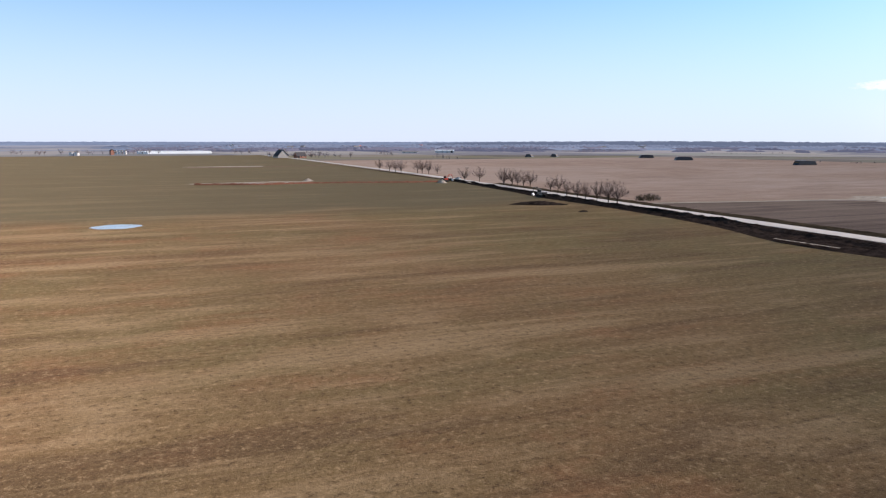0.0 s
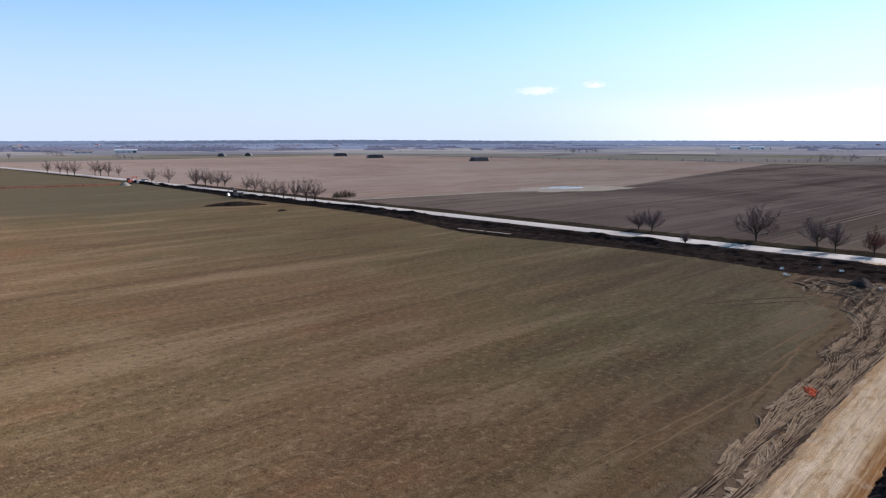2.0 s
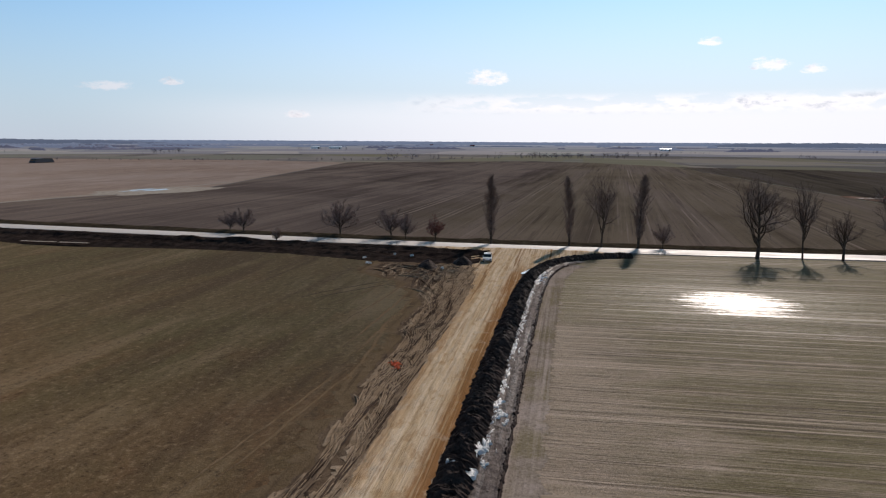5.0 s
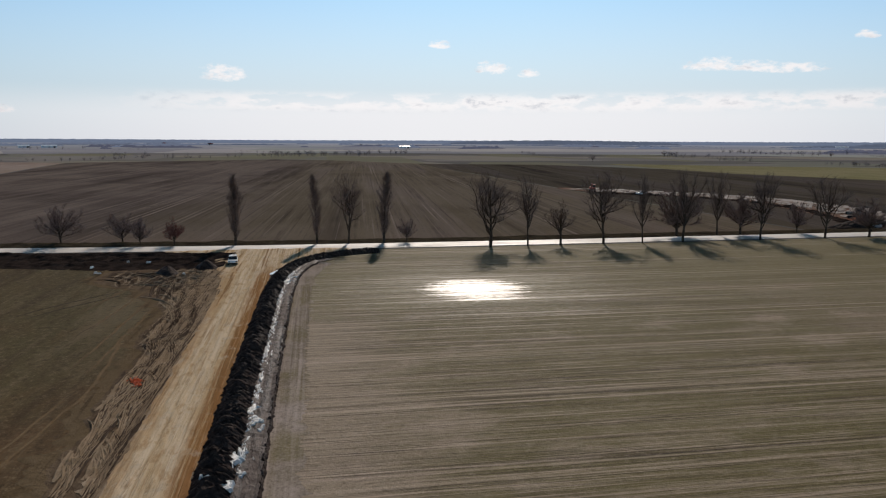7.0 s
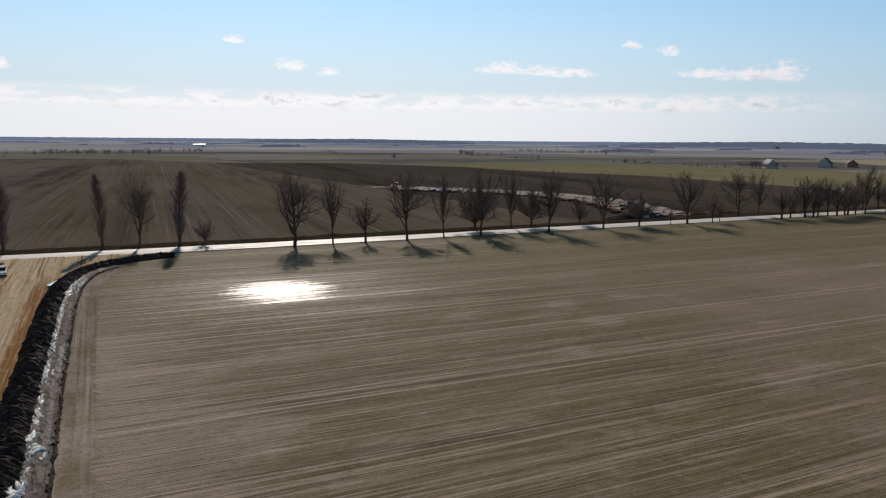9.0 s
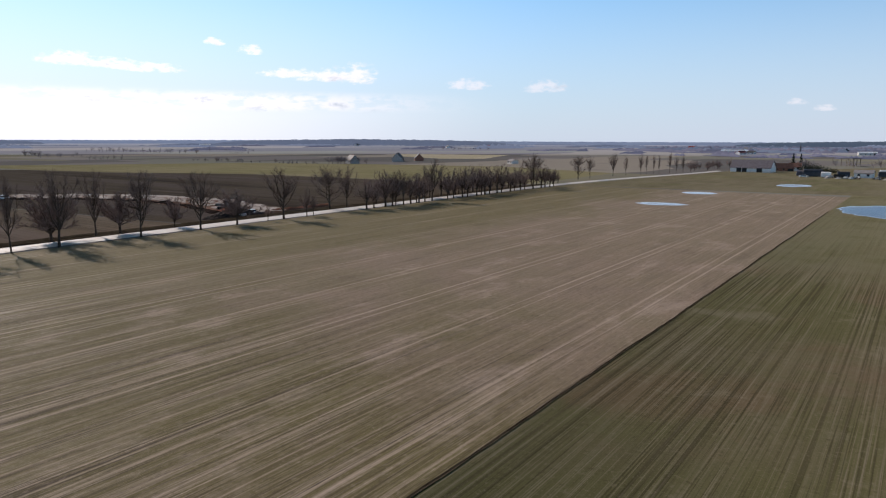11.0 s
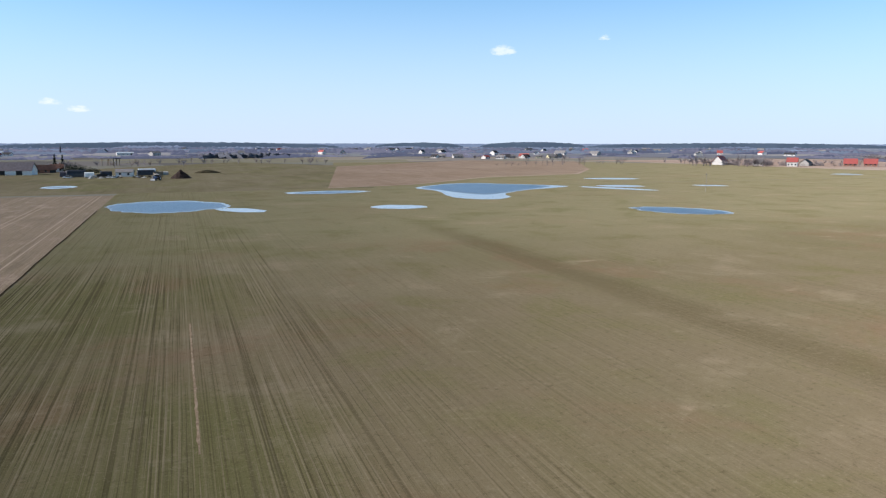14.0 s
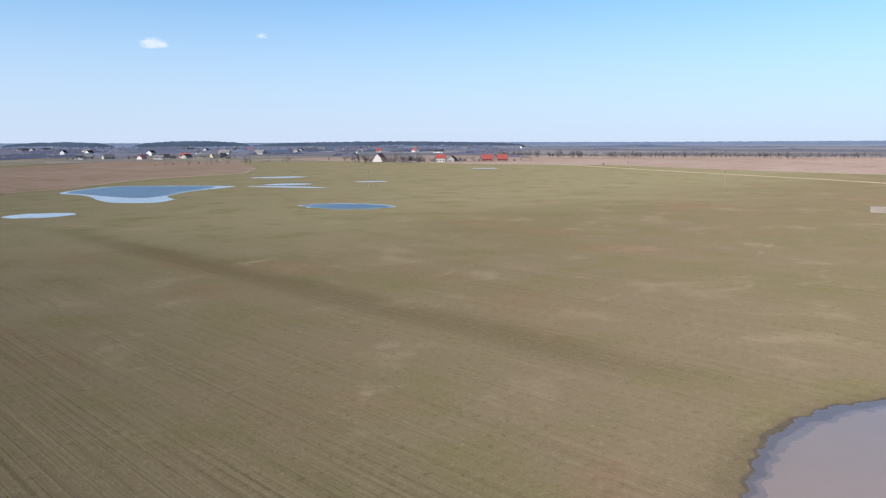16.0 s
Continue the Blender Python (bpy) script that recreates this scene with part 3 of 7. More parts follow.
LANES = lane_material()
MUD_DARK = earth_material("dark wet rut", (0.070, 0.050, 0.038), (0.110, 0.080, 0.062), (0.028, 0.020, 0.016), "x", 0.7, 0.3, 0.5)
MUD_PALE = earth_material("dried pale mud", (0.238, 0.174, 0.118), (0.340, 0.262, 0.188), (0.130, 0.094, 0.070), "x", 0.7, 0.1, 0.5)
DITCH_MUD = earth_material("wet ditch mud", (0.085, 0.066, 0.059), (0.215, 0.175, 0.160), (0.024, 0.018, 0.016), "x", 1.1, 0.45, 0.9, 0.06)
SITE_EARTH = earth_material("stripped reddish earth", (0.190, 0.108, 0.082), (0.285, 0.190, 0.150), (0.085, 0.055, 0.042), "x", 0.25, 0.0, 0.6)
RED_EARTH = earth_material("rusty earth", (0.210, 0.085, 0.055), (0.280, 0.14, 0.10), (0.12, 0.05, 0.035), "y", 0.5, 0.0, 0.8)
CHURN_FRINGE = earth_material("trodden grass", (0.128, 0.092, 0.056), (0.168, 0.122, 0.078), (0.072, 0.050, 0.034), "x", 0.7, 0.0, 0.6)
MUD_SANDY = earth_material("sandy churned mud", (0.285, 0.215, 0.150), (0.420, 0.335, 0.250), (0.120, 0.085, 0.060), "x", 0.7, 0.0, 0.8)
MUD = earth_material("churned mud", (0.114, 0.080, 0.056), (0.182, 0.134, 0.094), (0.058, 0.042, 0.034), "x", 0.7, 0.25, 0.8)
TOPSOIL = earth_material("black topsoil", (0.034, 0.024, 0.022), (0.090, 0.064, 0.056), (0.012, 0.009, 0.008), None, 1.3, 0.45, 0.7, 0.012)
BANK_SOIL = earth_material("dark dug soil", (0.020, 0.015, 0.014), (0.058, 0.043, 0.037), (0.008, 0.006, 0.006), "y", 0.5, 0.10, 1.0, 0.0)
VERGE_SOIL = earth_material("dark verge", (0.045, 0.035, 0.025), (0.085, 0.068, 0.046), (0.02, 0.016, 0.012), "y", 0.6, 0.0, 0.8)
SITE_GRIT = earth_material("wet pale gravel", (0.290, 0.240, 0.212), (0.450, 0.390, 0.350), (0.110, 0.082, 0.070), "x", 0.25, 0.4, 0.5, 0.01, 0.2)
GRIT = earth_material("pale gritty track", (0.330, 0.290, 0.250), (0.430, 0.385, 0.335), (0.200, 0.170, 0.145), None, 0.4, 0.2, 0.5)
ASPHALT = earth_material("worn pale asphalt", (0.450, 0.420, 0.400), (0.520, 0.490, 0.465), (0.400, 0.375, 0.360), "y", 0.5, 0.35, 0.15, 0.35, 0.0)
WATER = water_material("flood water", (0.068, 0.108, 0.168), 0.30, 0.7)
EDGE_WATER = water_material("shallow dark water", (0.150, 0.128, 0.135), 0.3, 0.2)
WET_SHORE = earth_material("soaked shore", (0.125, 0.105, 0.078), (0.160, 0.135, 0.105), (0.10, 0.082, 0.062), None, 0.8, 0.0, 0.3)
EDGE_PALE = water_material("shallow muddy water", (0.215, 0.180, 0.178), 0.25, 0.2)
MUDDY_WATER = water_material("muddy water", (0.30, 0.235, 0.205), 0.2, 0.1)
ICE = ice_material()
SNOW = plain("old snow", (0.82, 0.81, 0.80), 0.6, 0.0, 1.5, 0.15, 0.4)
BARK = plain("bark", (0.075, 0.058, 0.046), 0.95, 0.0, 1.2, 0.45, 0.1, 0.6)
TWIGS = plain("bare twigs", (0.165, 0.122, 0.108), 0.95, 0.0, 0.8, 0.35, 0.1, 0.2)
TWIGS_SOFT = plain("pinkish bare twigs", (0.225, 0.165, 0.150), 0.95, 0.0, 0.8, 0.35, 0.05, 0.2)
# Far copy of the twig colour, greyed and paled to stand for haze.
TWIGS_HAZED = plain("bare twigs paled by haze", (0.225, 0.198, 0.208), 0.95, 0.0, 0.8, 0.35, 0.0, 0.2)
TWIGS_RED = plain("reddish twigs", (0.210, 0.10, 0.085), 0.95, 0.0, 0.8, 0.35, 0.1, 0.2)
NEEDLES = plain("dark needles", (0.018, 0.030, 0.020), 0.9, 0.0, 0.8, 0.4, 0.1, 0.4)
SCRUB = plain("dark scrub", (0.075, 0.062, 0.038), 0.95, 0.0, 0.7, 0.45, 0.1, 0.5)
WALL_WHITE = plain("white render", (0.64, 0.62, 0.60), 0.85, 0.0, 0.8, 0.12)
WALL_LIME = plain("lime wash", (0.80, 0.79, 0.78), 0.9, 0.0, 0.8, 0.10)
WALL_GREY = plain("grey render", (0.42, 0.40, 0.38), 0.9, 0.0, 0.8, 0.2)
WALL_YELLOW = plain("cream render", (0.66, 0.60, 0.38), 0.9, 0.0, 0.8, 0.12)
BRICK = plain("old brick", (0.30, 0.14, 0.10), 0.9, 0.0, 1.2, 0.25)
ROOF_RED = plain("red roof sheet", (0.38, 0.095, 0.088), 0.6, 0.0, 0.7, 0.18)
ROOF_GREY = plain("grey cement roof", (0.22, 0.21, 0.215), 0.8, 0.0, 0.7, 0.25)
ROOF_DARK = plain("dark roof", (0.05, 0.048, 0.055), 0.7, 0.0, 0.7, 0.25)
ROOF_BROWN = plain("weathered brown roof", (0.17, 0.085, 0.065), 0.8, 0.0, 0.7, 0.3)
ROOF_SLATE = plain("dark slate roof", (0.105, 0.095, 0.115), 0.75, 0.0, 0.7, 0.25)
TARP = plain("black tarpaulin", (0.028, 0.032, 0.044), 0.45, 0.0, 0.5, 0.4, 0.5, 0.5)
STRAW = plain("weathered straw", (0.16, 0.12, 0.075), 0.95, 0.0, 1.4, 0.35)
OPENING = plain("dark opening", (0.018, 0.018, 0.020), 0.5, 0.0, 0.7, 0.3)
GLASS = plain("window glass", (0.030, 0.036, 0.045), 0.08, 0.0, 0.7, 0.2, 0.6, 0.0)
PAINT_WHITE = plain("white car paint", (0.78, 0.79, 0.80), 0.25, 0.0, 1.0, 0.06, 0.6, 0.0)
PAINT_SILVER = plain("silver car paint", (0.48, 0.50, 0.52), 0.3, 0.4, 1.0, 0.08, 0.6, 0.0)
PAINT_RED = plain("red machine paint", (0.50, 0.055, 0.03), 0.4, 0.0, 1.5, 0.25, 0.5, 0.0)
PAINT_ORANGE = plain("orange plastic mesh", (0.72, 0.13, 0.04), 0.6, 0.0, 2.5, 0.3, 0.3, 0.3)
PAINT_DUST = plain("dusty grey paint", (0.16, 0.15, 0.14), 0.6, 0.0, 1.5, 0.35, 0.3, 0.0)
PAINT_BLUE = plain("blue tractor paint", (0.05, 0.10, 0.24), 0.4, 0.0, 1.5, 0.25, 0.5, 0.0)
RUBBER = plain("rubber", (0.018, 0.018, 0.018), 0.8, 0.0, 3.0, 0.3)
STEEL = plain("dull steel", (0.32, 0.33, 0.34), 0.45, 0.8, 2.0, 0.2)
FILM = plain("greenhouse film", (0.60, 0.64, 0.68), 0.3, 0.0, 0.3, 0.08, 0.5)
WOOD = plain("grey timber", (0.20, 0.165, 0.125), 0.85, 0.0, 1.5, 0.3)


# ---- building blocks ----
def part(name, mesh, mat, parent=None, label="", smooth=False):
    """One mesh object, from a bmesh or from (vertices, faces), under its thing."""
    if isinstance(mesh, tuple):
        me = bpy.data.meshes.new(name)
        me.from_pydata(mesh[0], [], mesh[1])
    else:
        me = bpy.data.meshes.new(name)
        bmesh.ops.recalc_face_normals(mesh, faces=mesh.faces)
        mesh.to_mesh(me)
        mesh.free()
    me.materials.append(mat)
    if smooth:
        me.polygons.foreach_set("use_smooth", [True] * len(me.polygons))
    me.update()
    ob = new(name, me)
    if parent:
        ob.parent = parent
    return tagged(ob, label)


def thing(name, x, y, label, category, z=0.0, turn=0.0, group="", kind=""):
    ob = new(name)
    ob.matrix_basis = pose(x, y, z, 0, 0, turn)
    return tagged(ob, label, category, group, kind)


def box(bm, x0, y0, z0, x1, y1, z1, bevel=0.0):
    r = bmesh.ops.create_cube(bm, size=1.0)
    for v in r["verts"]:
        v.co = Vector(((x0 + x1) / 2 + v.co.x * (x1 - x0), (y0 + y1) / 2 + v.co.y * (y1 - y0), (z0 + z1) / 2 + v.co.z * (z1 - z0)))
    if bevel:
        bmesh.ops.bevel(bm, geom=list({e for v in r["verts"] for e in v.link_edges}), offset=bevel, segments=2, affect="EDGES")
    return bm


def boxes(*rows, bevel=0.0):
    bm = bmesh.new()
    for r in rows:
        box(bm, *r, bevel=bevel)
    return bm


def prism(profile, y0, y1):
    """A profile in x and z, drawn along y."""
    n = len(profile)
    v = [(x, y0, z) for x, z in profile] + [(x, y1, z) for x, z in profile]
    f = [tuple(range(n)), tuple(range(2 * n - 1, n - 1, -1))] + [(i, i + n, (i + 1) % n + n, (i + 1) % n) for i in range(n)]
    bm = bmesh.new()
    vs = [bm.verts.new(c) for c in v]
    for q in f:
        bm.faces.new([vs[i] for i in q])
    return bm


def barrel(bm, radius, length, m, sides=20, bevel=0.0):
    r = bmesh.ops.create_cone(bm, cap_ends=True, segments=sides, radius1=radius, radius2=radius, depth=length, matrix=m)
    if bevel:
        edges = [e for e in {e for v in r["verts"] for e in v.link_edges} if any(len(f.verts) > 4 for f in e.link_faces)]
        bmesh.ops.bevel(bm, geom=edges, offset=bevel, segments=2, affect="EDGES")
    return bm


def ribbon(path, s0, s1, ds, a, b, nv, z):
    """A strip of ground along a path(s) -> (x, y): from offset a(s) to b(s) across it, nv cells wide, with its height z(s, w, x, y), w from 0 to 1."""
    n = int((s1 - s0) / ds) + 1
    ss = np.linspace(s0, s1, n)
    verts, faces = [], []
    for s in ss:
        x0, y0 = path(s)
        x1, y1 = path(s + 0.5)
        if (x1, y1) == (x0, y0):
            xb, yb = path(s - 0.5)
            x1, y1 = 2 * x0 - xb, 2 * y0 - yb
        l = math.hypot(x1 - x0, y1 - y0)
        nx, ny = -(y1 - y0) / l, (x1 - x0) / l
        for j in range(nv + 1):
            w = j / nv
            o = a(s) + (b(s) - a(s)) * w
            x, y = x0 + nx * o, y0 + ny * o
            verts.append((x, y, z(s, w, x, y)))
    for i in range(n - 1):
        for j in range(nv):
            k = i * (nv + 1) + j
            faces.append((k, k + nv + 1, k + nv + 2, k + 1))
    return verts, faces


def curve(*knots):
    """A smooth function through (s, value) knots."""
    xs = np.array([k[0] for k in knots], float)
    fine = np.linspace(xs[0], xs[-1], 400)

    def smooth(values):
        v = np.interp(fine, xs, values)
        for _ in range(3):
            v = np.convolve(np.concatenate(([v[0]] * 8, v, [v[-1]] * 8)), np.ones(17) / 17, "valid")
        return v
    tables = [smooth([k[i] for k in knots]) for i in range(1, len(knots[0]))]
    if len(tables) == 1:
        return lambda s: float(np.interp(s, fine, tables[0]))
    return lambda s: tuple(float(np.interp(s, fine, t)) for t in tables)


def rugged(x, y, scale, amp, octaves=4):
    return amp * noise.fractal(Vector((x * scale, y * scale, 3.7)), 0.9, 2.1, octaves)


def quad_field(name, corners, z, mat, label):
    v = [(x, y, z) for x, y in corners]
    return tagged(part(name, (v, [tuple(range(len(v)))]), mat), label, "field", kind="structure")


# ---- the ground ----
def disc():
    rings = [0, 60, 150, 300, 500, 800, 1200, 1700, 2400, 3300, 4200, 4930]
    n = 96
    v, f = [(0, 0, 0)], []
    for r in rings[1:]:
        v += [(r * math.cos(k * 2 * math.pi / n), r * math.sin(k * 2 * math.pi / n), 0) for k in range(n)]
    f += [(0, 1 + k, 1 + (k + 1) % n) for k in range(n)]
    for i in range(len(rings) - 2):
        a, b = 1 + i * n, 1 + (i + 1) * n
        f += [(a + k, b + k, b + (k + 1) % n, a + (k + 1) % n) for k in range(n)]
    return v, f


tagged(part("ground", disc(), DISTANT), "flat open farmland in strips of brown, tan and green", "ground", kind="structure")

near_edge = curve((-560, 122), (-530, 126), (-455, 137), (-397, 147.5), (-340, 151.5), (-255, 150.4), (-195, 149.4), (-128, 149.0), (-78, 147.2), (-28, 145.8), (0, 146),
                  (28, 146), (50, 148), (110, 154.5), (150, 158.5), (200, 162), (290, 171), (376, 181.5), (489, 190), (647, 199), (760, 207), (900, 214), (1300, 226))


def road_path(s):
    return near_edge(s), s


# offsets across the road are towards -X, so the far edge has a negative one
ROAD_WIDE = 6.6
tagged(part("field_north", ribbon(road_path, 12, 1120, 8, lambda s: 2.0, lambda s: 420, 12, lambda s, w, x, y: 0.02), GRASS_DRY), "brown winter grass field with faint mown streaks, greener further off", "field", kind="structure")
tagged(part("field_stubble", ribbon(road_path, -335, 6, 8, lambda s: 1.2, lambda s: near_edge(s) - 25, 8, lambda s, w, x, y: 0.02), STUBBLE), "pale stubble field with fine lengthwise drill rows", "field", kind="structure")
quad_field("field_wheat", [(-520, -345), (25, -345), (25, 40), (-520, 40)], 0.016, WHEAT, "young winter wheat in drill rows, worn brown in places")
quad_field("field_west", [(-69, -346), (-162, -800), (-420, -760), (-620, -470), (-700, 60), (-520, 60), (-521, -346)], 0.012, WHEAT_FAR, "olive winter wheat reaching to the hamlet")
quad_field("field_harrowed", [(156, -120), (660, -89), (760, -20), (800, 42), (690, 215), (298, 160), (225, 191), (163, 206)], 0.02, PLOUGHED, "harrowed field with tractor lines and greener lanes")
quad_field("field_harrowed_south", [(158, -318), (363, -319), (447, -278), (524, -267), (624, -200), (659, -90), (157, -121)], 0.016, PLOUGHED_DARK, "dark harrowed field beside the road")
quad_field("field_bare", [(164, 208), (226, 193), (298, 162), (690, 217), (735, 330), (690, 770), (205, 790)], 0.02, PINK_SOIL, "pale pinkish bare field")
quad_field("field_reddish", [(-68, -350), (-137, -662), (-335, -850), (-441, -753), (-331, -547), (-264, -452), (-184, -429), (-115, -365)], 0.024, BROWN_SOIL, "reddish bare field beyond the flooded hollows")
quad_field("field_bright", [(168, -322), (363, -321), (447, -280), (524, -269), (650, -266), (600, -340), (532, -466), (435, -510), (300, -540), (178, -480)], 0.024, GREEN_FAR, "bright green field beyond the dark one")
quad_field("field_straw", [(679, -896), (520, -960), (439, -750), (480, -718), (600, -790)], 0.03, STRAW_FIELD, "pale straw-coloured field far off")
quad_field("field_olive", [(-90, -346), (148, -336), (135, -480), (118, -585), (-60, -840), (-160, -664)], 0.020, OLIVE, "olive grass field round the farm")
quad_field("field_pinkish", [(-470, -800), (-512, -640), (-526, -461), (-576, -350), (-530, -190), (-505, 60), (-900, 80), (-1040, -300), (-780, -780)], 0.02, PINK_SOIL, "pale pinkish bare field beyond the hamlet")

rim_line = curve((0, -70, -352), (50, -116, -367), (140, -185, -430), (225, -266, -454), (340, -333, -548))
tagged(part("field_rim", ribbon(rim_line, 0, 338, 4, lambda s: -1.6, lambda s: 1.6, 2, lambda s, w, x, y: 0.05), PINK_SOIL), "pale unsown rim of the reddish field", "field edge", kind="structure")

tagged(part("road", ribbon(road_path, -560, 1300, 5, lambda s: 0.0, lambda s: -ROAD_WIDE, 6, lambda s, w, x, y: 0.10 + 0.12 * math.sin(math.pi * w)), ASPHALT, smooth=True), "straight pale asphalt country road", "road", kind="structure")


# ---- earthworks ----
def track_line(s):
    return s, 10.9


track_south = curve((12, -2.6), (60, -2.7), (104, -3.1), (122, -3.6), (132, -6.5), (140, -15), (147, -19))
track_north = curve((12, 2.5), (60, 2.8), (104, 3.3), (118, 4.5), (127, 6.4), (136, 7.5), (142, 15), (147, 22))


def track_height(s, w, x, y):
    """A flat crown with shallow wheel lanes and crumbling sides."""
    lanes = 0.05 * math.cos(14 * math.pi * w + 0.8 * noise.noise(Vector((s * 0.05, 3, 3))))
    return 0.05 + max(0.0, math.sin(math.pi * w)) ** 0.35 * (0.26 + lanes + rugged(x * 0.25, y, 0.9, 0.10) + rugged(x, y, 1.7, 0.05))


tagged(part("dirt_track", ribbon(track_line, 12, 147, 0.4, lambda s: track_south(s) + 0.45 * noise.fractal(Vector((s * 0.35, 1, 2)), 0.7, 2.0, 4), lambda s: track_north(s) + 0.55 * noise.fractal(Vector((s * 0.3, 6, 2)), 0.7, 2.0, 4), 28,
       track_height), LANES, smooth=True), "freshly scraped sandy dirt track joining the road", "dirt track", kind="structure")

berm_line = curve((0, 10, 6.9), (30, 40, 6.8), (60, 70, 6.8), (94, 104, 6.5), (108, 118, 5.8), (120, 129, 3.8), (128, 136, -0.5), (134, 140, -6), (142, 142, -14))


def bank_rib(s, w, x, y):
    """Tipped topsoil, combed across by the digger's bucket."""
    comb = math.sin(s * 13.5 + 5 * noise.noise(Vector((x * 0.35, y * 0.6, 9))) + 1.5 * w)
    patch = max(0.0, 0.55 + 0.9 * noise.noise(Vector((x * 0.25, y * 0.3, 4))))
    return 0.01 + max(0.0, math.sin(math.pi * w)) ** 0.8 * (0.80 + 0.15 * comb * patch + rugged(x * 1.3, y * 0.6, 0.8, 0.24) + rugged(x * 1.5, y * 0.6, 2.2, 0.26))




def fringe(s, seed, amp):
    """Fingers of soil pulled out sideways by the bucket."""
    return amp * max(-0.6, noise.noise(Vector((s * 2.1, seed, 3))) + 0.6 * noise.noise(Vector((s * 5.3, seed, 7))))


tagged(part("topsoil_bank", ribbon(berm_line, 4, 141, 0.12, lambda s: -1.3 - fringe(s, 3, 0.42), lambda s: 1.45 + fringe(s, 8, 0.38), 16, bank_rib), TOPSOIL), "long ragged bank of black topsoil beside the track", "soil bank", kind="stuff")
tagged(part("headland", ribbon(berm_line, 4, 124, 0.25, lambda s: -5.6 - 0.5 * noise.noise(Vector((s * 0.4, 2, 1))) - fringe(s, 5, 0.7), lambda s: -2.9, 5, lambda s, w, x, y: 0.032), HEADLAND), "worn pale headland beside the ditch", "field edge", kind="structure")
tagged(part("ditch_margin", ribbon(berm_line, 4, 128, 0.3, lambda s: -3.0 - 0.3 * noise.fractal(Vector((s * 0.35, 1, 1)), 0.8, 2, 3), lambda s: -0.9, 16,
       lambda s, w, x, y: 0.035 + 0.10 * abs(math.cos(2.6 * math.pi * w + 0.6 * noise.noise(Vector((s * 0.2, 2, 2))))) + abs(rugged(x * 0.6, y, 1.3, 0.14))), DITCH_MUD), "wet muddy ditch margin with wheel ruts", "mud", kind="structure")
tagged(part("ditch_edge", ribbon(berm_line, 10, 122, 0.15, lambda s: -3.18 - 0.18 * noise.noise(Vector((s * 0.5, 1, 1))) - fringe(s, 12, 0.16), lambda s: -2.86 + 0.25 * noise.fractal(Vector((s * 0.6, 5, 1)), 0.7, 2, 4) + fringe(s, 16, 0.22), 5,
       lambda s, w, x, y: 0.05 + 0.26 * max(0.0, math.sin(math.pi * w)) * (0.8 + rugged(x, y, 1.6, 0.5))), TOPSOIL), "ragged black lip of the ditch", "soil bank", kind="structure")
churn_edge = curve((14, 6), (38, 7.4), (46, 6.4), (55, 6.4), (62, 8.4), (72, 7.8), (85, 8.3), (97, 9.4), (104, 12), (110, 16), (116, 21), (122, 25), (127, 22))


def ragged_edge(s):
    return churn_edge(s) + 1.9 * noise.fractal(Vector((s * 0.16, 4.4, 0)), 0.9, 2.2, 5) * min(1.0, churn_edge(s) / 10)


def churn_height(x, y):
    w = min(1.0, max(0.0, (y - 13.3) / max(0.5, ragged_edge(x) - 2.4)))
    return 0.024 + 0.14 * math.sin(math.pi * w) ** 0.5 * (0.7 + 0.8 * noise.fractal(Vector((x * 0.7, y * 0.7, 2)), 0.9, 2.0, 4))


tagged(part("churned_ground", ribbon(track_line, 14, 127, 0.45, lambda s: 2.4, ragged_edge, 44,
       lambda s, w, x, y: churn_height(x, y)), MUD, smooth=True), "churned muddy ground crossed by wheel tracks", "mud", kind="structure")
tagged(part("churned_fringe", ribbon(track_line, 14, 127, 0.5, lambda s: 2.4, lambda s: ragged_edge(s) + 1.5 + fringe(s * 0.3, 31, 1.6) + fringe(s, 32, 0.6), 12,
       lambda s, w, x, y: 0.026 + 0.05 * abs(rugged(x, y, 0.8, 1.0)) * (1 - w)), CHURN_FRINGE, smooth=True), "trodden muddy grass along the churned ground", "mud", kind="structure")
tagged(part("spilled_sand", ribbon(track_line, 14, 122, 0.2, lambda s: 2.3, lambda s: 3.7 + 0.9 * noise.noise(Vector((s * 0.12, 3, 1))) + fringe(s * 0.5, 21, 1.1) + fringe(s, 22, 0.4), 14,
       lambda s, w, x, y: churn_height(x, y) + 0.03), MUD_SANDY, smooth=True), "sandy mud pressed out beside the track", "mud", kind="structure")


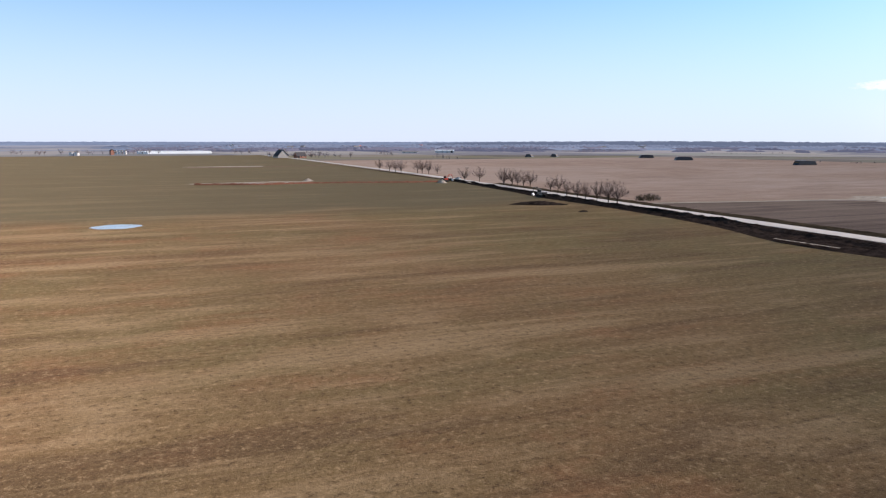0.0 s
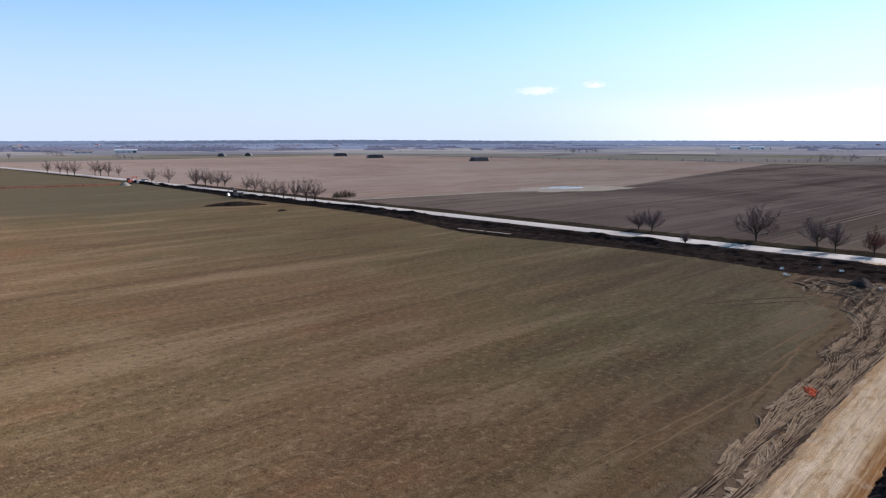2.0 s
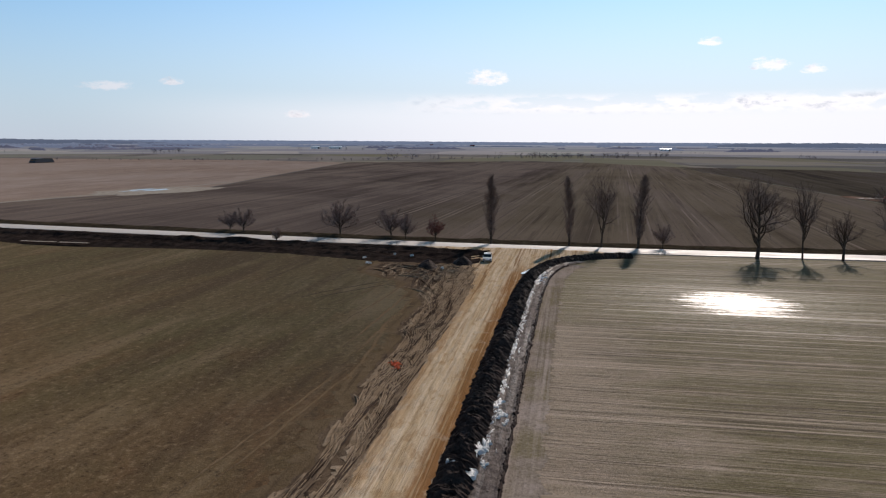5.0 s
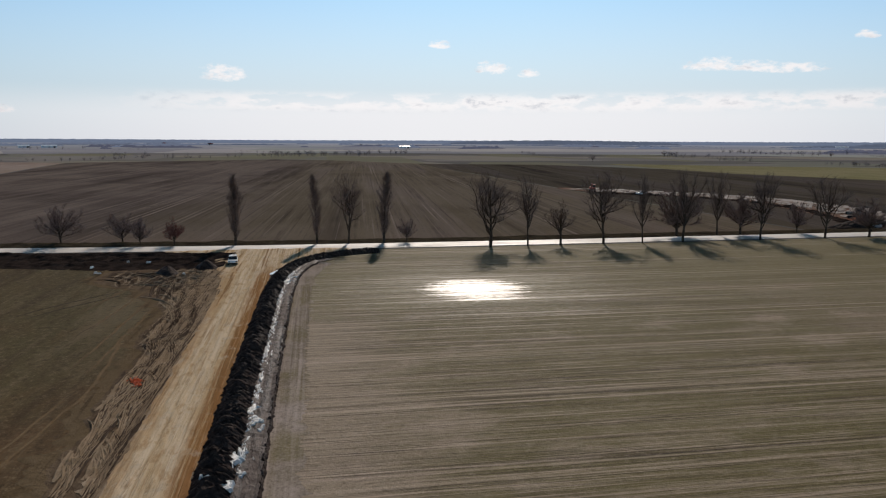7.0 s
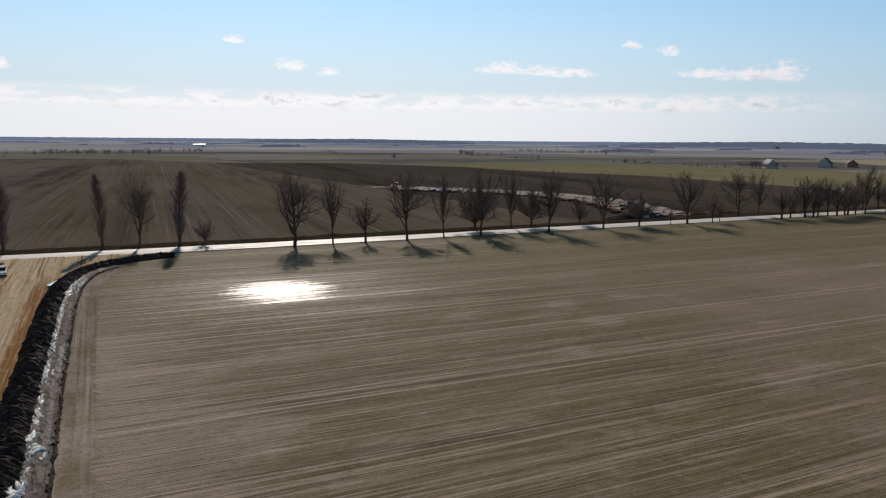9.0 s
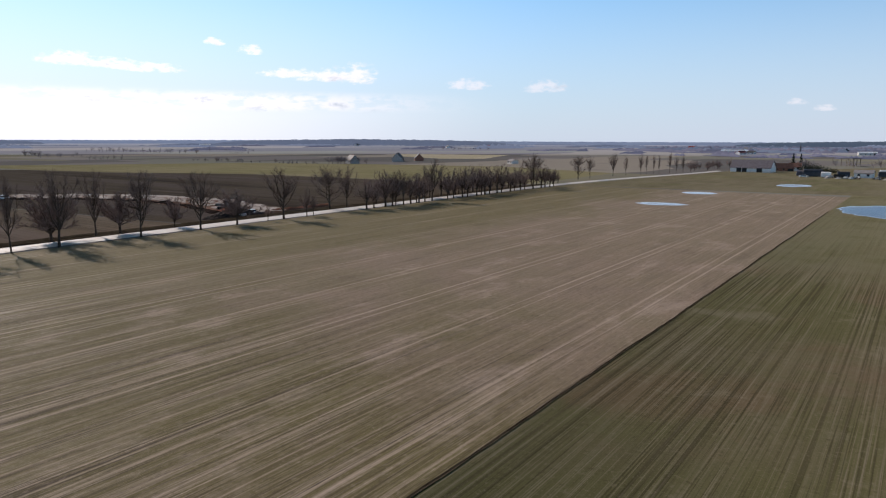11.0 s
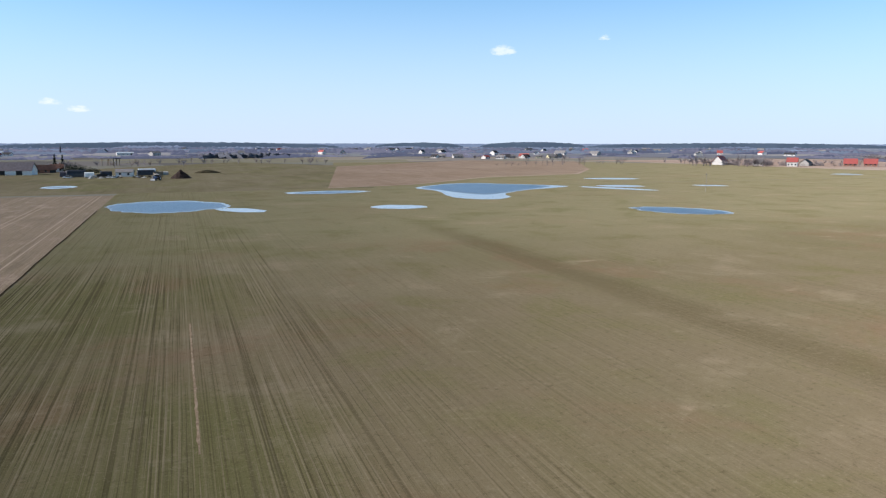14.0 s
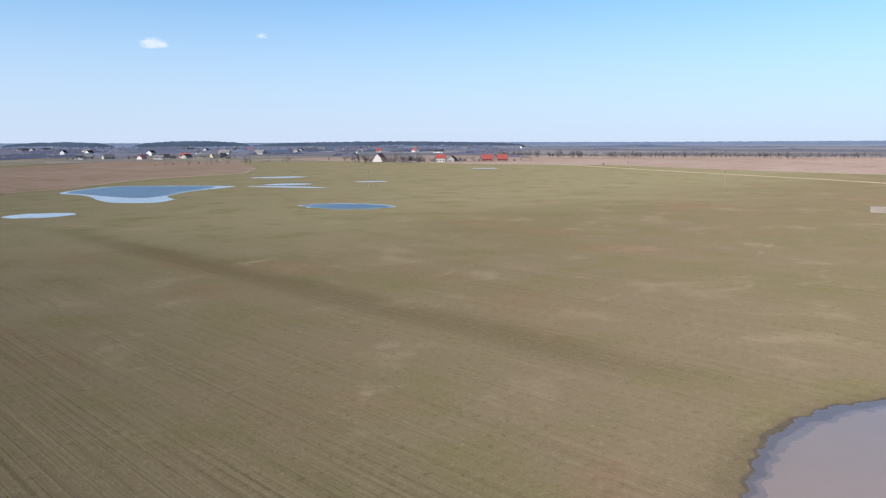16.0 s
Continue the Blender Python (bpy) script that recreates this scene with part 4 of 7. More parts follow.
def wheel_ruts():
    """Ruts left by machines: pairs of curved grooves with squeezed-up edges."""
    r = random.Random(21)
    dark, pale, faint = ([], []), ([], []), ([], [])

    def groove(store, pts, wide, lip, floor):
        v, f = store
        k = len(v)
        for i, (x, y) in enumerate(pts):
            x1, y1 = pts[min(i + 1, len(pts) - 1)]
            x0, y0 = pts[max(i - 1, 0)]
            l = math.hypot(x1 - x0, y1 - y0) or 1
            nx, ny = -(y1 - y0) / l, (x1 - x0) / l
            fade = min(1.0, 4 * i / len(pts), 4 * (len(pts) - 1 - i) / len(pts))
            for o, z in ((-0.5, 0.0), (-0.34, lip * fade), (0.0, floor), (0.34, lip * fade), (0.5, 0.0)):
                px, py = x + nx * o * wide * (0.3 + 0.7 * fade), y + ny * o * wide * (0.3 + 0.7 * fade)
                v.append((px, py, max(0.03, churn_height(px, py)) + z * fade + (0.045 if lip > 0.05 else 0.01)))
        for i in range(len(pts) - 1):
            for j in range(4):
                a = k + i * 5 + j
                f.append((a, a + 5, a + 6, a + 1))

    def inside(x, y):
        return 14 < x < 126 and 13.7 < y < 10.9 + ragged_edge(x) - 0.3

    for n in range(360):
        x = 24 + 100 * r.random() ** 1.25
        y = 10.9 + 3.0 + (ragged_edge(x) - 3.2) * r.random() ** 1.7
        a = r.gauss(0.0, 0.03) if r.random() < 0.86 else r.gauss(0.0, 0.35)
        bend = r.gauss(0, 0.004) if r.random() < (0.50 if x < 80 else 0.70) else r.choice([-1, 1]) * r.uniform(0.015, 0.075)
        line, other = [], []
        for i in range(r.randint(30, 120)):
            o = (x - math.sin(a) * 1.9, y + math.cos(a) * 1.9)
            if inside(x, y) and inside(*o):
                line.append((x, y))
                other.append(o)
            elif line:
                break
            x, y, a = x + math.cos(a) * 0.5, y + math.sin(a) * 0.5, a + bend + r.gauss(0, 0.006)
        if len(line) > 10:
            store = dark if r.random() < 0.36 else pale
            wide = r.uniform(0.24, 0.62)
            groove(store, line, wide, 0.09, 0.012)
            groove(store, other, wide, 0.09, 0.012)
    # long faint wheel marks out in the grass beside the churned strip
    for y0, y1, x0, x1 in ((24.0, 21.0, 38, 66), (22.2, 19.6, 40, 70), (21.6, 21.0, 70, 100), (23.4, 22.6, 72, 104), (26.5, 24.0, 84, 112), (30.5, 27.0, 92, 116), (19.5, 21.8, 62, 90)):
        pts = [(x0 + (x1 - x0) * i / 60, y0 + (y1 - y0) * i / 60 + 0.35 * noise.noise(Vector((x0 + i * 0.12, y0, 3)))) for i in range(61)]
        groove(faint, pts, 0.32, 0.010, 0.004)
    for y0, y1, x0, x1 in ((35.0, 25.0, 94, 109), (36.8, 26.6, 95, 111)):
        pts = [(x0 + (x1 - x0) * i / 40, y0 + (y1 - y0) * (i / 40) ** 1.3) for i in range(41)]
        groove(pale if y0 < 25 else dark, [(x + r.gauss(0, 0.05), y + r.gauss(0, 0.06)) for x, y in pts], 0.26, 0.02, 0.01)
    tagged(part("wheel_ruts", dark, MUD_DARK), "dark wet wheel ruts in the mud", "ruts", kind="stuff")
    tagged(part("wheel_marks", faint, WORN_GRASS), "faint wheel marks worn into the grass", "ruts", kind="stuff")
    tagged(part("dried_ruts", pale, MUD_PALE), "pale dried wheel ruts in the mud", "ruts", kind="stuff")


wheel_ruts()


def bank_height(s, w, x, y):
    ridge = math.exp(-((w - 0.34) / 0.14) ** 2) * 1.1 + math.exp(-((w - 0.80) / 0.10) ** 2) * 0.7
    return 0.02 + math.sin(math.pi * w) ** 0.5 * (0.12 + ridge * (0.75 + rugged(x, y * 0.5, 0.35, 0.5)) + rugged(x, y, 1.1, 0.22) + rugged(x, y, 3.1, 0.12))


tagged(part("road_bank", ribbon(road_path, 15, 380, 0.8, lambda s: 0.6, curve((15, 22), (30, 22), (40, 19.5), (50, 16.4), (64, 16.3), (81, 17.3), (95, 21.5), (113, 22), (128, 16), (146, 12.8), (171, 11), (204, 10), (222, 11), (242, 12.5), (262, 9), (300, 8), (380, 5)), 30, bank_height), BANK_SOIL), "dark dug soil and half-dug ditch along the road", "soil bank", kind="structure")
for y0, y1, seed in ((97.5, 104.5, 3), (105.2, 113.5, 6)):
    tagged(part("sand_streak", ribbon(lambda s: (134.0 + 0.5 * noise.noise(Vector((s * 0.2, seed, 2))), s), y0, y1, 0.4, lambda s: -0.5 - 0.35 * noise.noise(Vector((s * 0.8, seed, 5))), lambda s: 0.45 + 0.35 * noise.noise(Vector((s * 0.7, seed, 8))), 3, lambda s, w, x, y: 0.62), GRIT), "streak of pale sand on the dark bank", "sand", kind="structure")
tagged(part("far_verge", ribbon(road_path, -330, 330, 1.5, lambda s: -ROAD_WIDE - 0.8, lambda s: -ROAD_WIDE - 6.5, 8,
       lambda s, w, x, y: 0.03 + math.sin(math.pi * w) * (0.45 + rugged(x, y * 0.4, 0.6, 0.3))), VERGE_SOIL), "rough dark verge and ditch bank", "verge", kind="structure")
def furrow_line(s):
    return 25.0 + 0.35 * noise.noise(Vector((s * 0.05, 2, 7))) + 0.10 * noise.noise(Vector((s * 0.35, 2, 7))), s


tagged(part("field_furrow", ribbon(furrow_line, -258, -2, 0.6, lambda s: -0.13 - 0.08 * noise.noise(Vector((s * 0.4, 9, 0))), lambda s: 0.15 + 0.10 * noise.noise(Vector((s * 0.3, 0, 0))), 4,
       lambda s, w, x, y: 0.030 + 0.10 * abs(w - 0.5)), VERGE_SOIL), "narrow dark furrow between two fields", "furrow", kind="structure")
farm_track = curve((0, 160, 206), (60, 220, 192), (115, 275, 182), (150, 309, 177), (200, 359, 172))
tagged(part("farm_track", ribbon(farm_track, 0, 190, 3, lambda s: -1.6, lambda s: 1.6, 4, lambda s, w, x, y: 0.05 + rugged(x, y, 0.5, 0.02)), GRIT, smooth=True), "pale farm track between two fields", "track", kind="structure")
site_line = curve((0, 163, -148), (31, 192, -159), (57, 217, -165), (85, 245, -163), (111, 268, -151), (135, 285, -134), (162, 305, -117), (190, 332, -108))


def site_edge(s, seed):
    return 3.6 * noise.fractal(Vector((s * 0.11, seed, 1)), 0.7, 2.1, 5)


tagged(part("site_strip", ribbon(site_line, 0, 180, 1.5, curve((0, -9), (40, -13), (120, -13), (180, -3)), curve((0, 9), (40, 12), (120, 11), (180, 3)), 16,
       lambda s, w, x, y: 0.05 + abs(rugged(x, y, 0.3, 0.25))), SITE_EARTH, smooth=True), "stripped reddish strip of a road building site", "building site", kind="structure")
for a, b, seed in ((-11.5, -5.0, 2.0), (-3.4, 1.2, 5.0), (2.6, 5.2, 7.0)):
    tagged(part("site_gravel", ribbon(site_line, 4, 168, 1.2, lambda s: a + site_edge(s, seed), lambda s: b + site_edge(s, seed + 3), 4,
           lambda s, w, x, y: 0.34 + abs(rugged(x, y, 0.3, 0.25))), SITE_GRIT, smooth=True), "pale gravel laid along the building site", "gravel", kind="structure")
tagged(part("site_spoil", ribbon(site_line, 2, 150, 0.8, lambda s: 7.6 + 0.8 * site_edge(s, 8), lambda s: 11.0 + 0.5 * site_edge(s, 9), 6,
       lambda s, w, x, y: 0.05 + math.sin(math.pi * w) * max(0.05, 0.55 + rugged(x, y, 0.3, 0.7))), BANK_SOIL), "dark spoil bank along the building site", "soil bank", kind="structure")


# ---- standing water ----
def blob(x, y, rx, ry, turn, z, rough=0.12, seed=0, n=200, torn=0.0):
    """A flat shore outline: an ellipse with an uneven edge."""
    c, s = math.cos(radians(turn)), math.sin(radians(turn))
    v = [(x, y, z)]
    for k in range(n):
        a = k * 2 * math.pi / n
        r = 1 + rough * noise.fractal(Vector((math.cos(a) * 1.8, math.sin(a) * 1.8, seed * 7.3)), 0.75, 2.1, 7)
        if torn:
            r += torn * noise.fractal(Vector((math.cos(a) * 26, math.sin(a) * 26, seed + 0.3)), 0.6, 2.2, 5)
        px, py = rx * r * math.cos(a), ry * r * math.sin(a)
        v.append((x + c * px - s * py, y + s * px + c * py, z))
    return v, [(0, 1 + k, 1 + (k + 1) % n) for k in range(n)]


def puddle(label, spots, uneven=0.14):
    """A sheet of flood water. spots: x, y, half sizes and turn of each bay, and how wide the rim of thin ice is."""
    t = thing("puddle", spots[0][0], spots[0][1], label, "puddle", group="flooded hollows")
    for i, (x, y, rx, ry, turn, rim) in enumerate(spots):
        lx, ly = x - spots[0][0], y - spots[0][1]
        if rim > 0:
            part("ice_rim", blob(lx, ly, rx, ry, turn, 0.040 + 0.004 * i, uneven, i + rx), ICE, t, "pale thin ice along the shore")
        if rim < 1:
            k = 1 - rim
            part("water", blob(lx + rx * 0.02, ly + ry * (1 - k) * 0.25, rx * (1 - (1 - k) * 0.55), ry * k, turn, 0.060 + 0.004 * i, uneven, i + rx), WATER, t)
    return t


puddle("flooded hollow of blue water with an icy rim", [(3, -268, 21, 24, 0, 0.09), (-19, -245, 10, 5.5, -55, 1.0)])
puddle("narrow flooded hollow rimmed with pale ice", [(-62, -321, 19, 9, 5, 0.35)])
puddle("small frozen puddle in the wheat", [(-71, -240, 9.5, 8, -25, 1.0)])
def shore_sheet(knots, x0, y0, z, seed, uneven=0.9):
    """A flat sheet inside a smooth closed shore through a few knots, with an uneven edge."""
    n, v = len(knots), []
    for i in range(n):
        a, b, c, d = [Vector((*knots[(i + j) % n], 0)) for j in (-1, 0, 1, 2)]
        for k in range(14):
            t = k / 14
            q = 0.5 * (2 * b + (c - a) * t + (2 * a - 5 * b + 4 * c - d) * t * t + (3 * b - a - 3 * c + d) * t ** 3)
            q += Vector((noise.noise(Vector((q.x * 0.25, q.y * 0.25, seed))), noise.noise(Vector((q.x * 0.25, q.y * 0.25, seed + 9))), 0)) * uneven
            v.append((q.x - x0, q.y - y0, z))
    return v, [tuple(range(len(v)))]


t = thing("puddle", -138, -325, "wide flooded hollow of blue water, half frozen", "puddle", group="flooded hollows")
part("ice_rim", shore_sheet([(-109, -339), (-129, -361), (-147, -369), (-164, -357), (-186, -330), (-176, -319), (-152, -306), (-133, -287), (-127, -269), (-115, -260), (-105, -271), (-106, -287), (-111, -315)], -138, -325, 0.040, 1.0), ICE, t, "pale thin ice along the shore")
part("water", shore_sheet([(-112, -339), (-129, -358), (-147, -366), (-163, -354), (-178, -331), (-152, -309), (-134, -292), (-123, -285), (-117, -298), (-115, -318)], -138, -325, 0.060, 2.0), WATER, t)
puddle("long frozen puddle beyond the wide one", [(-200, -303, 22, 5, -62, 1.0)])
puddle("thin frozen puddle in the far wheat", [(-251, -387, 17, 9, -25, 1.0)])
puddle("frozen puddle in the far wheat", [(-213, -320, 12, 8, -30, 1.0)])
puddle("small pale puddle in the far wheat", [(-259, -308, 9, 5, -45, 1.0)])
puddle("oval pool of blue water with a thin icy rim", [(-154, -197, 17, 10.5, -62, 0.14)])
puddle("thin pale puddle far out in the wheat", [(-444, -388, 10, 8, -30, 1.0)])
puddle("frozen puddle in the stubble", [(77, -255, 9, 5.5, 0, 0.8)])
puddle("thin frozen puddle in the stubble", [(80, -318, 7, 7, 0, 1.0)])
puddle("far puddle near the farm", [(55, -400, 8, 11, 0, 0.6)])
puddle("small puddle in the brown grass", [(2.7, 203.5, 6.0, 5.2, 0, 1.0)])
pond = thing("field_pond", -54.0, 23.3, "muddy field pond with a dark wet edge", "pond")
for i, (k, name, mat) in enumerate([(1.001, "wet_shore", WET_SHORE), (0.998, "shallows", EDGE_WATER), (0.978, "shallows", EDGE_PALE), (0.960, "water", MUDDY_WATER)]):
    part(name, blob(0, 0, 36 * k, 42.0 * k, 0, 0.030 + 0.006 * i, 0.016, 5 + 0.07 * i, 1600, 0.010), mat, pond, "dark wet shore" if i < 1 else "")
puddle("pale pool in the bare patch by the farm track", [(289, 180, 9, 6, -30, 0.8), (279, 182, 5, 2.5, -20, 1.0)])


# ---- ice and snow left in the ditch ----
def ice_side(s):
    return -1.45 + 0.25 * noise.noise(Vector((s * 0.22, 1, 6)))


def ditch_ice():
    """Torn bits of old ice and snow, thick in some stretches and missing in others."""
    r = random.Random(88)
    v, f = [], []
    for k in range(1150):
        s = r.uniform(36, 113)
        kept = 0.50 + 1.5 * noise.noise(Vector((s * 0.16, 4, 4))) + (0.12 if s > 56 else -0.30)
        if r.random() > kept:
            continue
        x0, y0 = berm_line(s)
        x1, y1 = berm_line(s + 0.5)
        l = math.hypot(x1 - x0, y1 - y0)
        dx, dy = (x1 - x0) / l, (y1 - y0) / l
        o = ice_side(s) + r.gauss(0.05, 0.13) + (r.gauss(0, 0.35) if r.random() < 0.12 else 0)
        cx, cy = x0 - dy * o, y0 + dx * o
        a, b, turn = r.uniform(0.10, 0.55), r.uniform(0.04, 0.15), r.gauss(0, 0.25)
        n, base = 9, len(v)
        v.append((cx, cy, 0.26))
        for i in range(n):
            t = i * 2 * math.pi / n
            e = r.uniform(0.55, 1.2)
            px, py = math.cos(t) * a * e, math.sin(t) * b * e
            px, py = px * math.cos(turn) - py * math.sin(turn), px * math.sin(turn) + py * math.cos(turn)
            v.append((cx + dx * px - dy * py, cy + dy * px + dx * py, 0.14))
        f += [(base, base + 1 + i, base + 1 + (i + 1) % n) for i in range(n)]
    tagged(part("ditch_ice", (v, f), SNOW), "torn strip of old ice along the foot of the soil bank", "ice", kind="stuff")


ditch_ice()
puddle("thin frozen puddle beside the track", [(123, 5.2, 4.6, 1.0, -25, 1.0)]).location.z = 0.22

tagged(part("bare_patch", blob(283, 174, 30, 15, -22, 0.030, 0.35, 3, 200, 0.10), GRIT), "bare pale patch beside the farm track", "bare ground", kind="structure")
tagged(part("ridge_line", ribbon(curve((0, 40, 380), (30, 70, 368), (59, 99, 370), (110, 147, 356), (128, 165, 356)), 0, 128, 1.0, lambda s: -1.1, lambda s: 1.1, 6, lambda s, w, x, y: 0.03 + math.sin(math.pi * w) * (0.8 + rugged(x, y, 0.5, 0.35))), RED_EARTH), "long low ridge of dug earth across the grass", "soil bank", kind="structure")
strip_far, strip_near = curve((0, 0.5), (18, 7), (42, 13), (64, 7)), curve((0, -1.5), (18, -6), (42, -9), (64, -4))
for a0, b0, mat, z in ((1.0, 1.0, WORN_GRASS, 0.03), (0.8, 0.1, GRIT, 0.06), (-0.1, -0.9, SITE_GRIT, 0.05)):
    tagged(part("gravel_strip", ribbon(curve((0, 38, 389), (64, 102, 384)), 0, 64, 1.0, lambda s: (strip_near(s) if a0 > 0.9 else strip_far(s) * b0 if b0 > 0 else strip_near(s) * -b0) + 0.4 * site_edge(s, 4.0 + a0), lambda s: strip_far(s) * a0 + 0.4 * site_edge(s, 6.0 + a0) if a0 > 0 else strip_near(s) * -a0 * 3, 4,
           lambda s, w, x, y: z + 0.3 * abs(rugged(x, y, 0.4, 0.35))), mat, smooth=True), "pale gravel strip laid across the grass", "gravel", kind="structure")
tagged(part("gravel_strip", ribbon(curve((0, 60, 638), (66, 126, 632)), 0, 66, 1.5, curve((0, -2), (30, -12), (66, -14)), curve((0, 2), (30, 9), (50, 14), (66, 12)), 4,
       lambda s, w, x, y: 0.05 + abs(rugged(x, y, 0.3, 0.25))), GRIT, smooth=True), "pale gravel spread far off in the grass", "gravel", kind="structure")
tagged(part("far_ditch", ribbon(curve((0, 60, 622), (70, 128, 618), (105, 160, 630), (155, 206, 648)), 0, 150, 1.5, lambda s: -2.2, lambda s: 2.2, 3, lambda s, w, x, y: 0.07 + 0.25 * math.sin(math.pi * w)), SITE_EARTH), "dug brown line across the far grass", "ditch", kind="structure")
tagged(part("bare_strip", ribbon(lambda s: (-0.5, s), -92, -52, 0.3, lambda s: -0.05 - 0.10 * max(0.0, 0.4 + noise.fractal(Vector((s * 0.5, 5, 4)), 0.8, 2, 4)), lambda s: 0.05 + 0.16 * max(0.0, 0.4 + noise.fractal(Vector((s * 0.5, 1, 4)), 0.8, 2, 4)), 3, lambda s, w, x, y: 0.03), MUD_PALE), "thin bare strip of pale soil in the wheat", "bare ground", kind="structure")


# ---- trees ----
def tubes(segments, sides):
    """Tapered tubes from (p, q, radius at p, radius at q)."""
    v, f = [], []
    ring = [(math.cos(k * 2 * math.pi / sides), math.sin(k * 2 * math.pi / sides)) for k in range(sides)]
    for p, q, a, b in segments:
        d = (q - p).normalized()
        u = d.orthogonal().normalized()
        w = d.cross(u)
        k = len(v)
        v += [tuple(p + (u * c + w * s) * a) for c, s in ring] + [tuple(q + (u * c + w * s) * b) for c, s in ring]
        f += [(k + i, k + (i + 1) % sides, k + sides + (i + 1) % sides, k + sides + i) for i in range(sides)]
    return v, f


def limb(rng, p, d, length, r0, r1, steps, wander, lift, out):
    """One bending limb; returns the points along it."""
    pts = [(p.copy(), d.copy(), r0)]
    for i in range(steps):
        d = (d + Vector((rng.uniform(-1, 1), rng.uniform(-1, 1), rng.uniform(-0.6, 0.8))) * wander + Vector((0, 0, lift))).normalized()
        q = p + d * (length / steps)
        ra, rb = r0 + (r1 - r0) * i / steps, r0 + (r1 - r0) * (i + 1) / steps
        out.append((p.copy(), q.copy(), ra, rb))
        p = q
        pts.append((p.copy(), d.copy(), rb))
    return pts


def aside(rng, d, angle):
    """A direction that leaves d by that many degrees, to any side."""
    u = d.orthogonal().normalized()
    u = Matrix.Rotation(rng.uniform(0, 2 * math.pi), 3, d) @ u
    return (d * math.cos(radians(angle)) + u * math.sin(radians(angle))).normalized()


def crown(rng, h, fork, top, mid, rx, rz, leaders, r0, rl, thick, thin, sides=4, bold=1.0, ends=3):
    """A bare tree by its outline: leaders bend from the stem up to the shell of an egg-shaped crown, with side limbs and fine twigs. All but the radii r0 and rl are shares of the height."""
    up = Vector((0, 0, 1))
    stem = limb(rng, Vector((0, 0, -0.2)), up, h * top, r0, max(0.03, r0 * (0.95 - top)), 10, 0.05, 0.05, thick)
    for k in range(leaders):
        t = rng.uniform(fork, min(top * 0.92, 0.72))
        p, d, r = stem[min(10, int(t / top * 10))]
        a = k * 2.4 + rng.uniform(-0.5, 0.5)
        z = rng.uniform(max(t + 0.10, mid - rz * 0.6), mid + rz) * rng.uniform(0.92, 1.0)
        reach = rx * math.sqrt(max(0.04, 1 - ((z - mid) / rz) ** 2)) * rng.choice([rng.uniform(0.15, 0.8), rng.uniform(0.75, 1.2)])
        q = Vector((math.cos(a) * reach * h, math.sin(a) * reach * h, z * h))
        out = Vector((math.cos(a), math.sin(a), 0))
        c1 = p + (out * 0.45 + up * 0.55) * (q - p).length * 0.4
        c2 = q - (up * 0.9 + out * 0.25) * (q - p).length * 0.35
        pts, n, w = [p], 7, min(rl, r * 0.7)
        for i in range(1, n + 1):
            u = i / n
            x = p * (1 - u) ** 3 + c1 * 3 * u * (1 - u) ** 2 + c2 * 3 * u * u * (1 - u) + q * u ** 3
            x = x + Vector((rng.uniform(-1, 1), rng.uniform(-1, 1), rng.uniform(-0.5, 0.5))) * 0.012 * h
            thick.append((pts[-1].copy(), x.copy(), w * (1.05 - (i - 1) / n) + 0.012, w * (1.05 - u) + 0.012))
            pts.append(x)
        for i in range(2, n + 1):
            e = (pts[i] - pts[i - 1]).normalized()
            for _ in range(sides):
                side = limb(rng, pts[i], aside(rng, (e + up * 0.4).normalized(), rng.uniform(20, 65)), h * rng.uniform(0.05, 0.12), 0.020 * bold, 0.010 * bold, 3, 0.14, 0.10, thin)
                for x, f, _ in side[1:]:
                    for _ in range(ends):
                        limb(rng, x, aside(rng, f, rng.uniform(15, 60)), h * rng.uniform(0.03, 0.08), 0.0115 * bold, 0.005 * bold, 1, 0.16, 0.10, thin)


